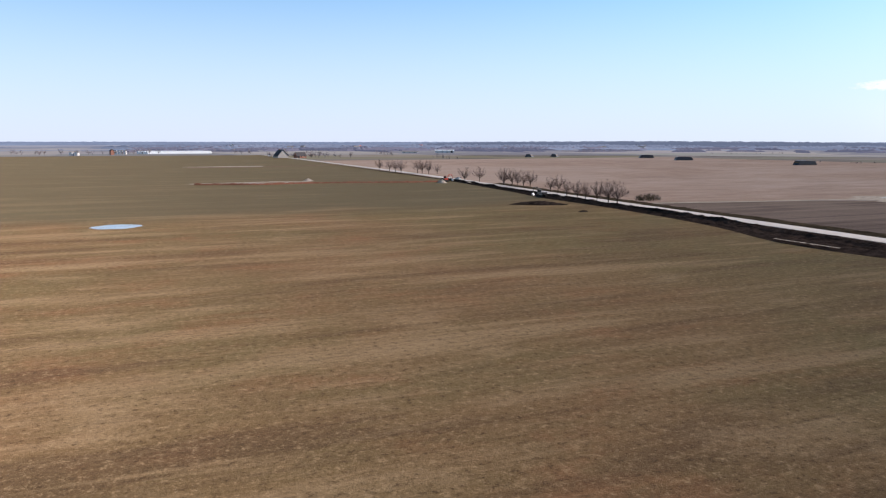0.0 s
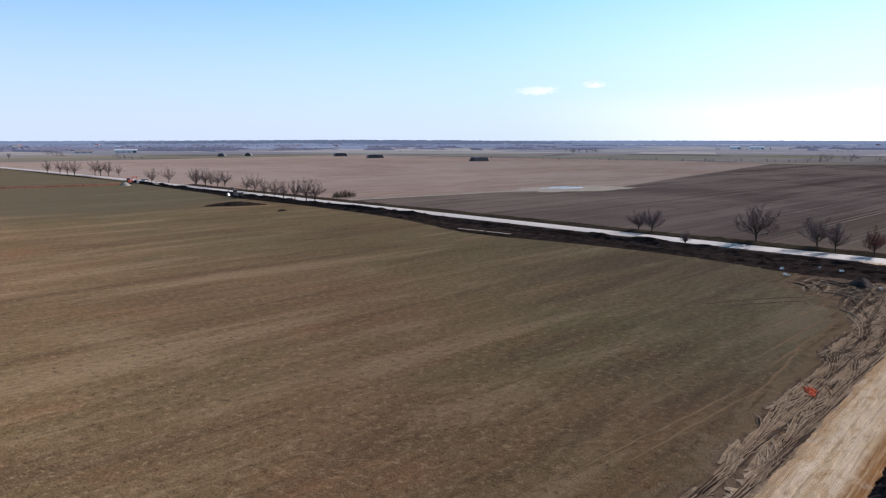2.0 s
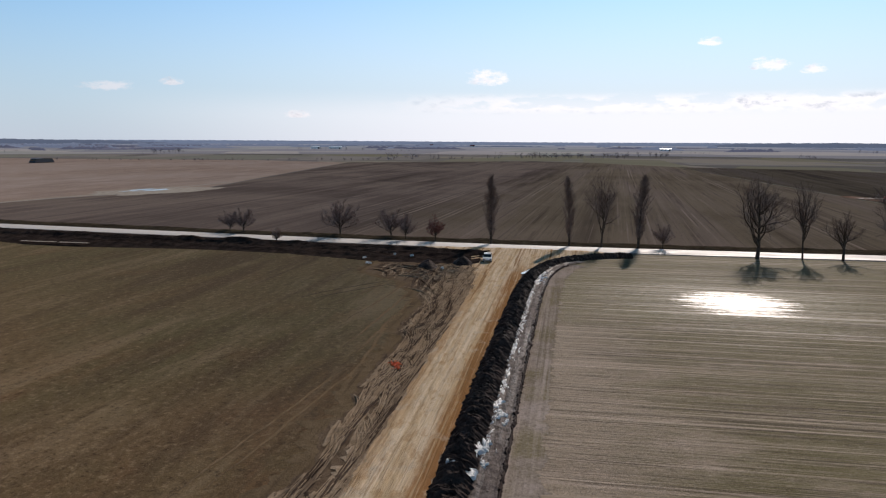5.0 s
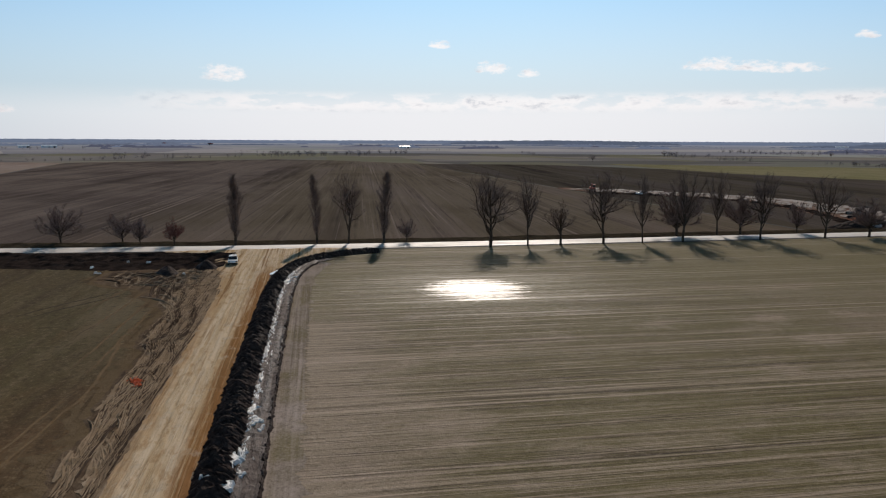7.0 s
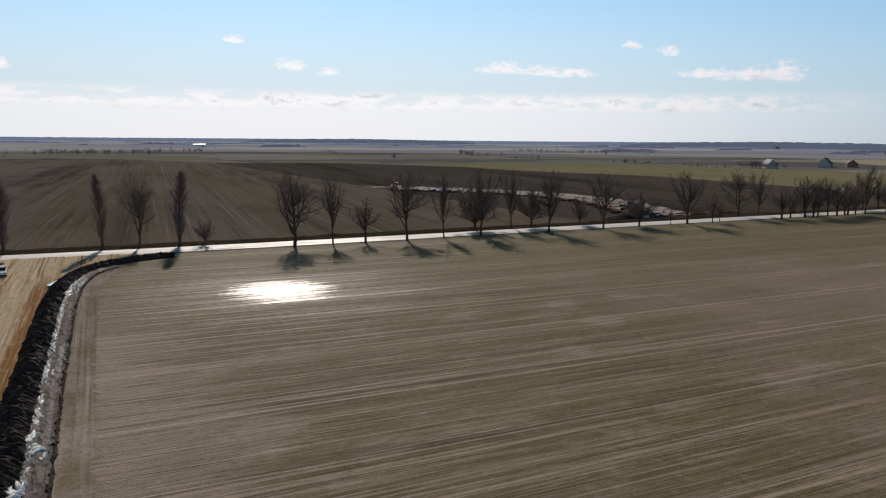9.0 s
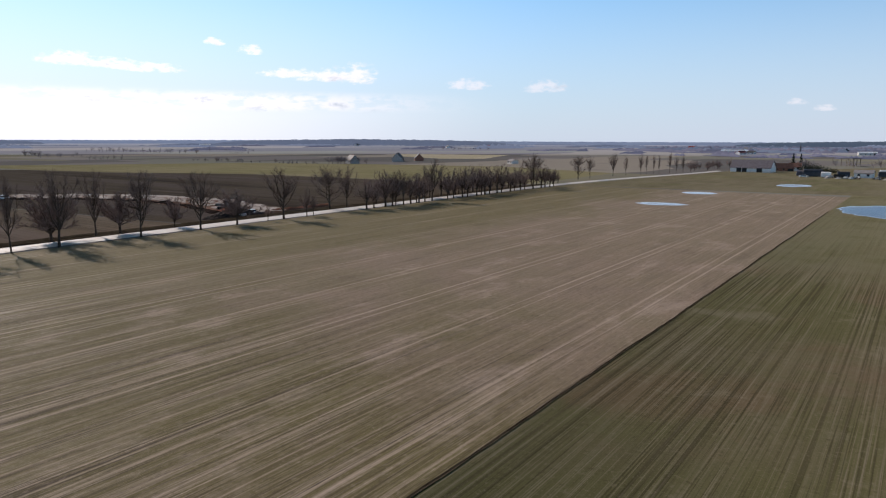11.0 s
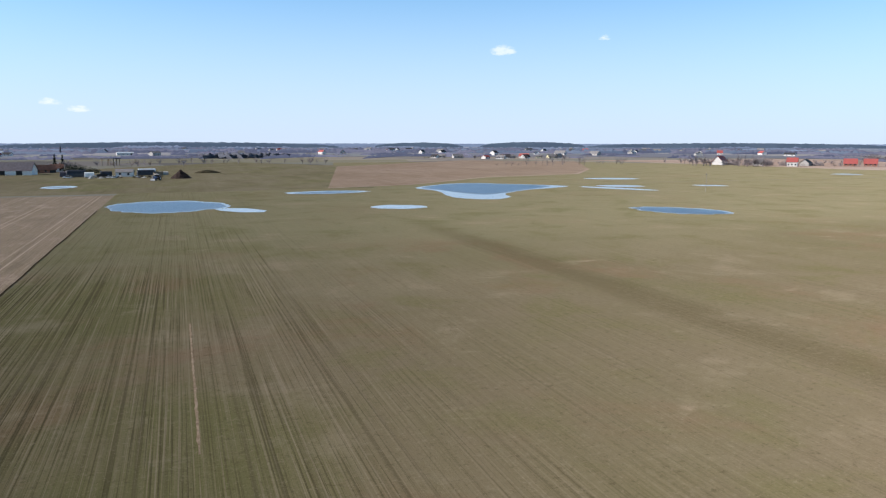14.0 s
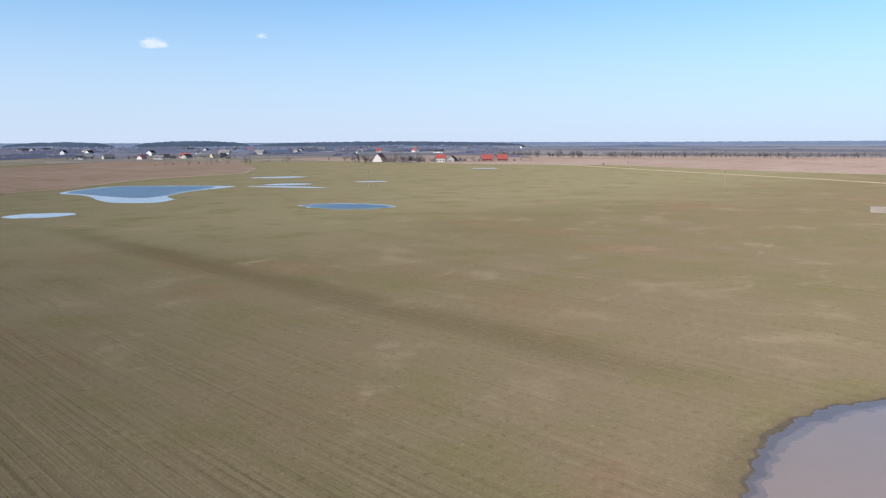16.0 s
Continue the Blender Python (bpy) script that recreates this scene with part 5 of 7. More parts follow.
def tree(name, kind, seed, label, category, twig_mat):
    """A bare tree one metre high for each metre of the scale 1: build at true size, then copy with a scale."""
    rng = random.Random(seed)
    thick, thin = [], []
    up = Vector((0, 0, 1))
    if kind == "poplar":
        h = 15.0
        stem = limb(rng, Vector((0, 0, -0.2)), up, h, 0.30, 0.03, 14, 0.03, 0.05, thick)
        for k in range(210):
            t = rng.uniform(0.12, 0.97)
            p, d, r = stem[min(13, int(t * 14))]
            p = p.lerp(stem[min(14, int(t * 14) + 1)][0], rng.random())
            reach = h * 0.34 * (min(1.0, 0.35 + 1.8 * t) if t < 0.38 else (1.04 - t) / 0.66) * rng.uniform(0.5, 1.0)
            pts = limb(rng, p, aside(rng, up, rng.uniform(18, 44)), reach, 0.05, 0.016, 4, 0.09, 0.15, thin)
            for q, e, _ in pts[1:]:
                for _ in range(3):
                    limb(rng, q, aside(rng, e, rng.uniform(15, 50)), rng.uniform(0.4, 1.1), 0.020, 0.010, 2, 0.15, 0.12, thin)
    elif kind == "tall":
        crown(rng, 14.5, 0.22, 0.84, 0.62, 0.27, 0.39, rng.randint(19, 23), 0.27, 0.12, thick, thin, 3, 1.4, 2)
    elif kind == "broken":
        crown(rng, 10.0, 0.28, 0.62, 0.60, 0.32, 0.38, 12, 0.30, 0.14, thick, thin)
    elif kind == "round":
        crown(rng, 8.0, 0.20, 0.45, 0.60, 0.44, 0.40, rng.randint(24, 28), 0.20, 0.055, thick, thin, 3, 1.6)
    elif kind == "far":
        crown(rng, 8.0, 0.20, 0.45, 0.60, 0.42, 0.42, 20, 0.18, 0.035, thick, thin, 2, 2.1, 1)
    else:
        crown(rng, 9.5, 0.24, 0.50, 0.62, 0.27, 0.42, 20, 0.22, 0.06, thick, thin, 2, 2.1, 1)
    h = max(q.z for _, q, _, _ in thick + thin)
    t = thing(name, 0, 0, label, category)
    part("trunk", tubes(thick, 6), BARK, t, smooth=True)
    part("crown", tubes(thin, 3), twig_mat, t, "fine bare twigs")
    return t, h


POPLARS = [tree("poplar_tree", "poplar", 11 + i, "tall narrow bare poplar beside the road", "tree", TWIGS) for i in range(2)]
TALLS = [tree("roadside_tree", "tall", 31 + i, "tall bare roadside tree with open ascending limbs", "tree", TWIGS) for i in range(4)]
BROKEN = [tree("roadside_tree", "broken", 51, "broken-topped bare roadside tree with spreading limbs", "tree", TWIGS)]
ROUNDS = [tree("small_tree", "round", 61 + i, "small bare tree with a dense rounded crown", "tree", TWIGS_SOFT) for i in range(3)]
FAR_ROUNDS = [tree("small_tree", "far", 91 + i, "small bare tree with a dense rounded crown", "tree", TWIGS_SOFT) for i in range(3)]
FAR_LOW = [tree("avenue_tree", "low", 95 + i, "bare avenue tree with a dense upright crown", "tree", TWIGS_SOFT) for i in range(3)]
REDS = [tree("small_tree", "round", 81, "small bare tree with reddish twigs beside the road", "tree", TWIGS_RED)]
USED = set()


def plant(stock, x, y, high, group, wide=1.0, keep_off=True):
    """A copy of one of the stock, that high, off the asphalt."""
    if keep_off and -560 < y < 1300:
        e = near_edge(y)
        if e - 0.8 < x < e + ROAD_WIDE + 0.8:
            x = e - 0.9 if x < e + ROAD_WIDE / 2 else e + ROAD_WIDE + 1.0
    pick, h = stock[int(abs(x * 7.3 + y * 3.1)) % len(stock)]
    k = high / h
    m = pose(x, y, 0, 0, 0, (x * 37 + y * 91) % 360) @ Matrix.Diagonal((k * wide, k * wide, k, 1))
    if pick in USED:
        ob = copy_thing(pick, m @ Matrix.Diagonal((1 / pick.scale.x, 1 / pick.scale.y, 1 / pick.scale.z, 1)))
    else:
        pick.matrix_basis = m
        USED.add(pick)
        ob = pick
    tagged(ob, group=group)
    return ob


NORTH_TREES = [(180.4, 351, 8), (183.4, 350, 8.2), (180, 318, 8.7), (182, 317, 8.1), (181, 307.5, 9.0), (185.5, 310, 6), (183.5, 301, 7.6), (184.2, 296, 8), (175.2, 267, 6.4), (174.4, 260, 7.9),
               (168.4, 238, 6.9), (166.6, 230, 6.9), (166.5, 224, 6.6), (165.4, 216, 7.4), (164.2, 208.5, 8.4), (163.5, 203, 7.9), (194, 521, 8.1), (191, 496, 8.5), (190, 482, 8.8), (189.7, 469, 9.3), (191, 458, 9.2),
               (192, 449, 9.4), (198, 446, 9.0), (203, 443, 6.8)]
for x, y, h in NORTH_TREES:
    plant(FAR_ROUNDS, x, y, h * 1.06, "avenue trees north of the junction", 1.15)
for x, y, h, w in [(162.4, 80.3, 5.3, 1.0), (161.6, 76.4, 6.1, 1.0), (147.0, 62, 3.4, 0.8), (160.8, 52.1, 8.8, 1.0), (159.9, 39.8, 7.0, 1.05), (156.5, 35.6, 6.2, 0.8)]:
    plant(ROUNDS, x, y, h, "avenue trees north of the junction", w * 1.15)
plant(REDS, 156.0, 28.8, 6.3, "avenue trees north of the junction", 0.95)
for x, y, h, w in [(154.5, 16.4, 15.3, 1.1), (154.3, -0.2, 15.2, 0.95), (154.0, -14.3, 15.7, 1.15)]:
    plant(POPLARS, x, y, h, "roadside poplars", w)
# place, height and how broad the crown is
SOUTH_TALL = [(154.0, -6.8, 14.5, 0.85), (144.9, -35.5, 15.1, 1.4), (145.1, -43.6, 14.2, 0.75), (145.6, -60.5, 15.1, 1.15), (145.9, -69.5, 14.7, 0.7), (146.1, -79.0, 15.4, 1.15), (155.7, -92.7, 14.7, 0.85), (146.8, -98.1, 14.7, 1.0),
              (147.4, -114.8, 13.9, 1.15), (148.0, -143.2, 14.0, 1.25), (157.3, -172.2, 14.0, 1.3), (157.3, -180.3, 13.4, 1.1), (148.3, -194.9, 11.2, 1.1), (148.4, -199.5, 11.5, 1.2), (148.7, -217.1, 14.9, 1.05), (149.9, -300.7, 15.9, 1.15)]
for x, y, h, w in SOUTH_TALL:
    plant(TALLS, x, y, h * 1.07, "avenue trees south of the junction", w)
plant(BROKEN, 145.3, -50.8, 10.0, "avenue trees south of the junction")
SOUTH_SMALL = [(153.6, -19.2, 4.5), (155.4, -82.4, 9.0), (156.0, -98.9, 7.4), (156.5, -114.1, 5.6), (147.8, -126.3, 7.8), (148.0, -137.2, 3.7), (148.0, -152.3, 6.3), (148.1, -155.1, 4.5), (148.2, -179.5, 7.9), (157.4, -195.9, 7.2), (148.3, -189.3, 9.6),
               (148.4, -203.7, 8.9), (148.5, -208.7, 7.9), (157.9, -224.4, 8.4), (158.1, -237.1, 8.5), (158.2, -243.2, 9.1), (149.0, -238.4, 9.1), (158.3, -250.4, 7.9), (149.2, -249.2, 10.0), (149.3, -256.0, 10.0), (149.4, -266.5, 9.1), (149.6, -278.2, 8.5),
               (158.9, -293.4, 7.2), (149.7, -288.0, 7.6), (150.0, -308.7, 8.2), (159.4, -336.1, 6.4), (159.3, -342.6, 5.9), (158.6, -262.0, 8.4), (158.8, -272.0, 8.0), (158.9, -283.0, 7.6), (159.2, -305.0, 8.2), (150.4, -318.0, 8.2), (159.4, -318.0, 7.4), (149.1, -228.0, 8.0)]
for x, y, h in SOUTH_SMALL:
    if y < -170:
        plant(FAR_LOW, x + (0.7 if x < 153 else -0.7), y - 4.1, h * (0.85 + 0.3 * ((y * 0.37) % 1)), "avenue trees south of the junction", 1.5)
    plant(ROUNDS if y > -130 else FAR_LOW, x, y, h * (1.1 + 0.35 * ((y * 0.71) % 1)), "avenue trees south of the junction", 0.9 if h < 7 else 1.5)
for x, y, h, w in [(166, -390, 13.5, 1.1), (165, -405, 12.5, 0.7), (163, -437, 13.5, 0.9), (160, -452, 11.5, 0.55), (156, -469, 12.5, 0.5), (155, -477, 12.0, 0.35), (153, -486, 12.5, 0.35), (150, -488, 12.0, 0.35), (147, -502, 13.5, 0.4), (146, -514, 10.5, 0.5), (144, -524, 11.0, 0.7)]:
    plant(TALLS, x, y, h * 1.1, "far end of the avenue", w)
rng = random.Random(5)
for k in range(14):
    plant(FAR_ROUNDS, 141 + rng.uniform(-5, 6), -540 - k * 7, rng.uniform(6, 8.5), "scrub trees by the farm", 1.2)
# rows and single trees far out on the plain


def light_tree(seed, limbs=11, twigs=5):
    """A far tree, a few thick twigs only; eight metres high."""
    r = random.Random(seed)
    segs = []
    stem = limb(r, Vector((0, 0, -0.2)), Vector((0, 0, 1)), 2.2, 0.25, 0.18, 2, 0.05, 0.05, segs)
    for k in range(limbs):
        lean = r.uniform(5, 75)
        pts = limb(r, stem[-1][0], aside(r, Vector((0, 0, 1)), lean), 5.6 * r.uniform(0.7, 1.0) * (1 - lean / 280), 0.10, 0.04, 4, 0.14, 0.06, segs)
        for q, e, _ in pts[1:]:
            for _ in range(twigs):
                limb(r, q, aside(r, e, r.uniform(25, 80)), r.uniform(0.8, 1.9), 0.05, 0.02, 1, 0.1, 0.03, segs)
    v, f = tubes(segs, 3)
    return np.array(v), np.array(f)


LIGHT = [light_tree(400 + k, 8, 3) for k in range(5)]
SPARSE = [light_tree(500 + k, 6, 2) for k in range(4)]


def tree_row(x0, y0, x1, y1, count, low, high, label, gap=0.25, spread=8.0, stock=LIGHT):
    """An uneven row of trees with gaps, joined."""
    vs, fs, base = [], [], 0
    for k in range(count):
        t = (k + rng.uniform(-0.5, 0.5)) / count
        if noise.noise(Vector((k * 0.35, x0 * 0.01, y0 * 0.013))) < -0.5 + gap:
            v, f = stock[rng.randrange(len(stock))]
            s, w, a = rng.uniform(low, high) / 8, rng.uniform(0.9, 1.5), rng.uniform(0, 6.283)
            m = np.array([[math.cos(a) * s * w, -math.sin(a) * s * w, 0], [math.sin(a) * s * w, math.cos(a) * s * w, 0], [0, 0, s]])
            vs.append(v @ m.T + np.array([x0 + (x1 - x0) * t + rng.uniform(-spread, spread), y0 + (y1 - y0) * t + rng.uniform(-spread, spread), 0]))
            fs.append(f + base)
            base += len(v)
    if vs:
        tagged(part("tree_row", (np.concatenate(vs).tolist(), np.concatenate(fs).tolist()), TWIGS_HAZED), label, "trees", kind="stuff")


tree_row(-760, -640, -990, -190, 230, 7, 12, "far row of trees across the plain", 0.75, 10)
tree_row(-850, -180, -1150, 60, 150, 7, 12, "far row of trees across the plain", 0.75, 10)
tree_row(640, 520, 735, 230, 46, 2.5, 4.5, "low hedge trees beyond the bare field", 0.6, 6)
tree_row(735, 230, 900, 60, 40, 3, 5.5, "low hedge trees beyond the harrowed field", 0.6, 6)
tree_row(900, 60, 1080, -140, 40, 6, 9, "far row of trees beyond the harrowed field", 0.55, 6)
tree_row(970, 40, 930, -90, 14, 6, 9, "far row of trees beyond the harrowed field", 0.6, 5)
tree_row(120, -640, -60, -800, 30, 6, 9, "trees behind the farm", 0.6, 18)
tree_row(-60, -760, -150, -720, 14, 6, 9, "trees behind the farm", 0.9, 12)
tree_row(-300, -930, -500, -860, 34, 4, 7, "garden trees of the far village", 0.5, 14)
tree_row(-470, -580, -510, -530, 30, 7, 12, "bushy trees round the hamlet", 0.9, 9)
tree_row(-500, -560, -625, -480, 40, 2, 4.5, "low garden bushes of the hamlet", 0.9, 8)
tree_row(-480, -640, -640, -530, 40, 5, 9, "bare trees behind the hamlet", 0.7, 14)
tree_row(-530, -575, -600, -530, 16, 5, 8, "bushy trees round the hamlet", 0.6, 9)
tree_row(-150, 1230, 250, 1215, 60, 6, 11, "far trees round the northern village", 0.5, 22)
tree_row(195, 985, 300, 905, 22, 5, 9, "trees round the northern farm", 0.8, 12)
tree_row(430, -515, 460, -500, 16, 6, 9.5, "trees round the far farmstead", 0.9, 12)
tree_row(620, -470, 440, -470, 40, 2.5, 5, "hedge trees by the green field", 0.5, 7)
tree_row(930, -480, 900, -470, 8, 6, 9, "far clump of trees", 0.9, 10)
tree_row(560, -480, 600, -465, 10, 3, 5, "far clump of trees", 0.9, 8)
for x, y, h in [(720, -284, 8), (947, -477, 9), (572, -468, 5), (900, -700, 8), (-560, -350, 3), (240, 905, 8), (-622, -361, 3)]:
    plant(FAR_ROUNDS, x, y, h, "single trees on the plain", 1.3, False)


far_rng = random.Random(12)
for k in range(46):
    a, d = radians(far_rng.uniform(-255, 4)), far_rng.uniform(760, 1750)
    x, y = -math.sin(a) * d, math.cos(a) * d
    b, l = far_rng.choice([0.0, 1.57, 0.1, 1.5]) + far_rng.uniform(-0.15, 0.15), far_rng.uniform(30, 190)
    tree_row(x, y, x + math.cos(b) * l, y + math.sin(b) * l, int(6 + l / 9), 2.5, far_rng.choice([5, 7, 10]), "hedge trees far out on the plain", 0.8, 5, SPARSE)


def conifer(x, y, high, label):
    """A narrow spruce: whorls of drooping boughs."""
    r = random.Random(int(x * 13 + y))
    segs = []
    limb(r, Vector((0, 0, -0.2)), Vector((0, 0, 1)), high, 0.16, 0.02, 6, 0.01, 0.0, segs)
    boughs = []
    for k in range(150):
        t = r.uniform(0.08, 0.98)
        a = r.uniform(0, 6.283)
        reach = high * 0.20 * (1.02 - t) * r.uniform(0.7, 1.1)
        p = Vector((0, 0, high * t))
        pts = limb(r, p, Vector((math.cos(a), math.sin(a), 0.1)).normalized(), reach, 0.10, 0.04, 3, 0.08, -0.12, boughs)
        for q, e, _ in pts:
            for _ in range(3):
                limb(r, q, aside(r, e, r.uniform(20, 70)), 0.5, 0.09, 0.03, 1, 0.1, -0.1, boughs)
    t = thing("spruce_tree", x, y, label, "tree", group="spruces by the farm")
    part("trunk", tubes(segs, 6), BARK, t)
    part("crown", tubes(boughs, 3), NEEDLES, t)


for x, y, h in [(101, -720, 11.6), (95, -722, 11.0)]:
    conifer(x, y, h, "dark green spruce behind the farm")


def scrub(x, y, rx, ry, high, label, seed, mat=SCRUB):
    """A dense thicket: many short stems with fine twigs."""
    r = random.Random(seed)
    segs = []
    for k in range(int(40 + rx * ry * 4)):
        a, d = r.uniform(0, 6.283), math.sqrt(r.random())
        p = Vector((math.cos(a) * d * rx, math.sin(a) * d * ry, -0.1))
        pts = limb(r, p, aside(r, Vector((0, 0, 1)), r.uniform(0, 35)), high * (1.05 - 0.5 * d * d) * r.uniform(0.6, 1.0), 0.05, 0.02, 4, 0.15, 0.1, segs)
        for q, e, _ in pts[1:]:
            for _ in range(3):
                limb(r, q, aside(r, e, r.uniform(25, 70)), r.uniform(0.4, 0.9), 0.03, 0.01, 2, 0.2, 0.05, segs)
    return tagged(part("bush", tubes(segs, 3), mat), label, "bush") if not (x or y) else move(tagged(part("bush", tubes(segs, 3), mat), label, "bush"), x, y)


def move(ob, x, y, z=0.0, turn=0.0):
    ob.matrix_basis = pose(x, y, z, 0, 0, turn)
    return ob


for x, y, rx, ry, high in [(-519, -588, 9, 4, 5.5), (-531, -577, 8, 4, 5.0), (-540, -562, 7, 4, 6.0), (-556, -556, 7, 3, 4.5), (-585, -545, 8, 3, 4.0)]:
    scrub(x, y, rx, ry, high, "thicket of reddish bare bushes by the hamlet", int(-x), TWIGS_HAZED)
scrub(184, 213, 5.5, 3, 2.6, "dense dark bush at the field corner", 3)


def heap(name, x, y, rx, ry, high, mat, label, category, seed, turn=0.0, peak=1.0):
    """A tipped heap with a rough surface."""
    n, rings = 40, 12
    v, f = [], []
    for i in range(rings + 1):
        t = i / rings
        for k in range(n):
            a = k * 2 * math.pi / n
            e = 1 + 0.18 * noise.noise(Vector((math.cos(a) * 1.3, math.sin(a) * 1.3, seed * 3.1)))
            px, py = math.cos(a) * rx * t * e, math.sin(a) * ry * t * e
            z = high * (1 - t ** peak) + (0.12 * high * noise.fractal(Vector((px * 0.9, py * 0.9, seed)), 0.9, 2.0, 4) if t < 1 else -0.05)
            v.append((px, py, max(z, -0.05)))
    f = [(i * n + k, (i + 1) * n + k, (i + 1) * n + (k + 1) % n, i * n + (k + 1) % n) for i in range(rings) for k in range(n)]
    f.append(tuple(range(n)))
    return move(tagged(part(name, (v, f), mat), label, category), x, y, 0, turn)


heap("soil_mound", 137, 214, 10, 3, 1.3, BANK_SOIL, "low dark soil heap in the grass", "soil heap", 4, -30, 1.6)
heap("soil_mound", 136, 187, 2.5, 1.2, 0.5, BANK_SOIL, "small dark soil heap in the grass", "soil heap", 5, 20, 1.6)
heap("gravel_heap", 102, 392, 3.2, 2.4, 1.7, GRIT, "small pale gravel heap", "gravel heap", 9)
heap("manure_heap", -1.8, -476, 6.4, 6.0, 5.4, TOPSOIL, "pointed dark manure heap", "manure heap", 10, 0, 1.05)
heap("manure_heap", -20, -553, 10, 4, 2.2, SCRUB, "long low brown heap", "manure heap", 11, 10, 1.6)
heap("soil_mound", 178, -150, 4, 7, 1.6, RED_EARTH, "reddish soil heap on the building site", "soil heap", 13, 60, 1.4)
heap("soil_mound", 164.8, -140, 3.2, 12, 2.3, TOPSOIL, "black soil heap beside the building site", "soil heap", 12, 4, 1.4)


# ---- buildings ----
def house(x, y, w, d, wall, roof, turn, walls, roofing, label, name="house", openings=4, chimney=True, doors=0, group=""):
    """A gabled building: w along its ridge, d across, heights of the eaves and of the roof."""
    t = thing(name, x, y, label, "house" if name == "house" else name.replace("_", " "), turn=turn, group=group)
    part("wall", prism([(-d / 2, -0.2), (d / 2, -0.2), (d / 2, wall), (0, wall + roof - 0.05), (-d / 2, wall)], -w / 2, w / 2), walls, t)
    o = 0.5
    k = roof / (d / 2)
    part("roof", prism([(-d / 2 - o, wall - o * k), (0, wall + roof), (d / 2 + o, wall - o * k), (d / 2 + o, wall - o * k + 0.22), (0, wall + roof + 0.25), (-d / 2 - o, wall - o * k + 0.22)], -w / 2 - o, w / 2 + o), roofing, t)
    for s in (-1, 1):
        for i in range(openings):
            yy = -w / 2 + w * (i + 0.5) / openings
            if i < doors:
                part("door", boxes((s * d / 2 - 0.06, yy - 1.9, 0.0, s * d / 2 + 0.06, yy + 1.9, min(3.4, wall - 0.4))), OPENING, t, "wide dark barn doorway")
            else:
                win = part("window", boxes((s * d / 2 - 0.05, yy - 0.7, 1.0, s * d / 2 + 0.05, yy + 0.7, min(2.4, wall - 0.3))), GLASS, t)
                part("sill", boxes((s * d / 2 - 0.10, yy - 0.8, 0.88, s * d / 2 + 0.10, yy + 0.8, 0.99)), WALL_WHITE, win)
    if chimney:
        part("chimney", boxes((-0.9, w * 0.18, wall + roof * 0.5, -0.3, w * 0.18 + 0.7, wall + roof + 1.0), bevel=0.03), BRICK, t)
    return t


# the farm south along the road
barn = house(105, -562, 28, 12, 3.2, 5.0, -98, WALL_LIME, ROOF_SLATE, "long whitewashed barn with a grey roof and dark doorways", "barn", 0, False)
for y, half in ((7.9, 1.7), (4.0, 1.7), (-6.4, 1.9)):
    door = part("door", boxes((-6.08, y - half, 0.0, -5.94, y + half, 2.9)), OPENING, barn, "wide dark barn doorway")
    part("lintel", boxes((-6.12, y - half - 0.2, 2.9, -5.95, y + half + 0.2, 3.1)), WALL_LIME, door)
house(84, -609, 8, 7, 2.8, 2.8, 98, WALL_LIME, ROOF_BROWN, "small white farmhouse with a brown roof", "house", 2)
house(90, -590, 14, 8, 2.4, 3.2, -66, BRICK, ROOF_BROWN, "low brick outbuilding with a brown roof behind the barn", "shed", 3, False, 1)
t = thing("pole_barn", 58, -745, "open pole barn with a flat dark roof", "barn", turn=-60)
for x in (-11, -5, 1, 11):
    for y in (-3, 3):
        part("post", boxes((x - 0.25, y - 0.25, -0.2, x + 0.25, y + 0.25, 6.6)), WOOD, t)
part("roof", prism([(-12, 6.6), (12, 6.6), (12, 7.2), (-12, 7.2)], -4, 4), ROOF_DARK, t)
# sheds and stacks out on the fields
for x, y, w, turn in [(524, 846, 8, -55), (565, 847, 7, -55), (638, 745, 16, -25), (603, 641, 18, -25), (587, 469, 19, -10)]:
    t = thing("straw_stack", x, y, "long straw stack under a black tarpaulin, far out on the fields", "straw stack", turn=turn + 90, group="straw stacks")
    part("bales", boxes((-3.2, -w / 2, -0.1, 3.2, w / 2, 3.0), bevel=0.15), STRAW, t)
    bm = prism([(-w / 2 - 1.2, 0.2), (w / 2 + 1.2, 0.2), (w / 2 - 1.2, 3.9), (0, 4.2), (-w / 2 + 1.2, 3.9)], -3.5, 3.5)
    bmesh.ops.rotate(bm, cent=(0, 0, 0), matrix=Matrix.Rotation(radians(90), 3, "Z"), verts=bm.verts)
    bmesh.ops.bevel(bm, geom=bm.edges[:], offset=0.12, segments=1, affect="EDGES")
    part("tarpaulin", bm, TARP, t)
# the hamlet to the north
house(210, 940, 17, 14, 2.8, 7.6, 8, WALL_GREY, ROOF_DARK, "dark-roofed farmhouse among bare trees", "house", 3)
house(231, 925, 14, 8, 3.0, 4.0, -70, BRICK, ROOF_DARK, "brick barn with a dark pitched roof", "barn", 3, False, 1)
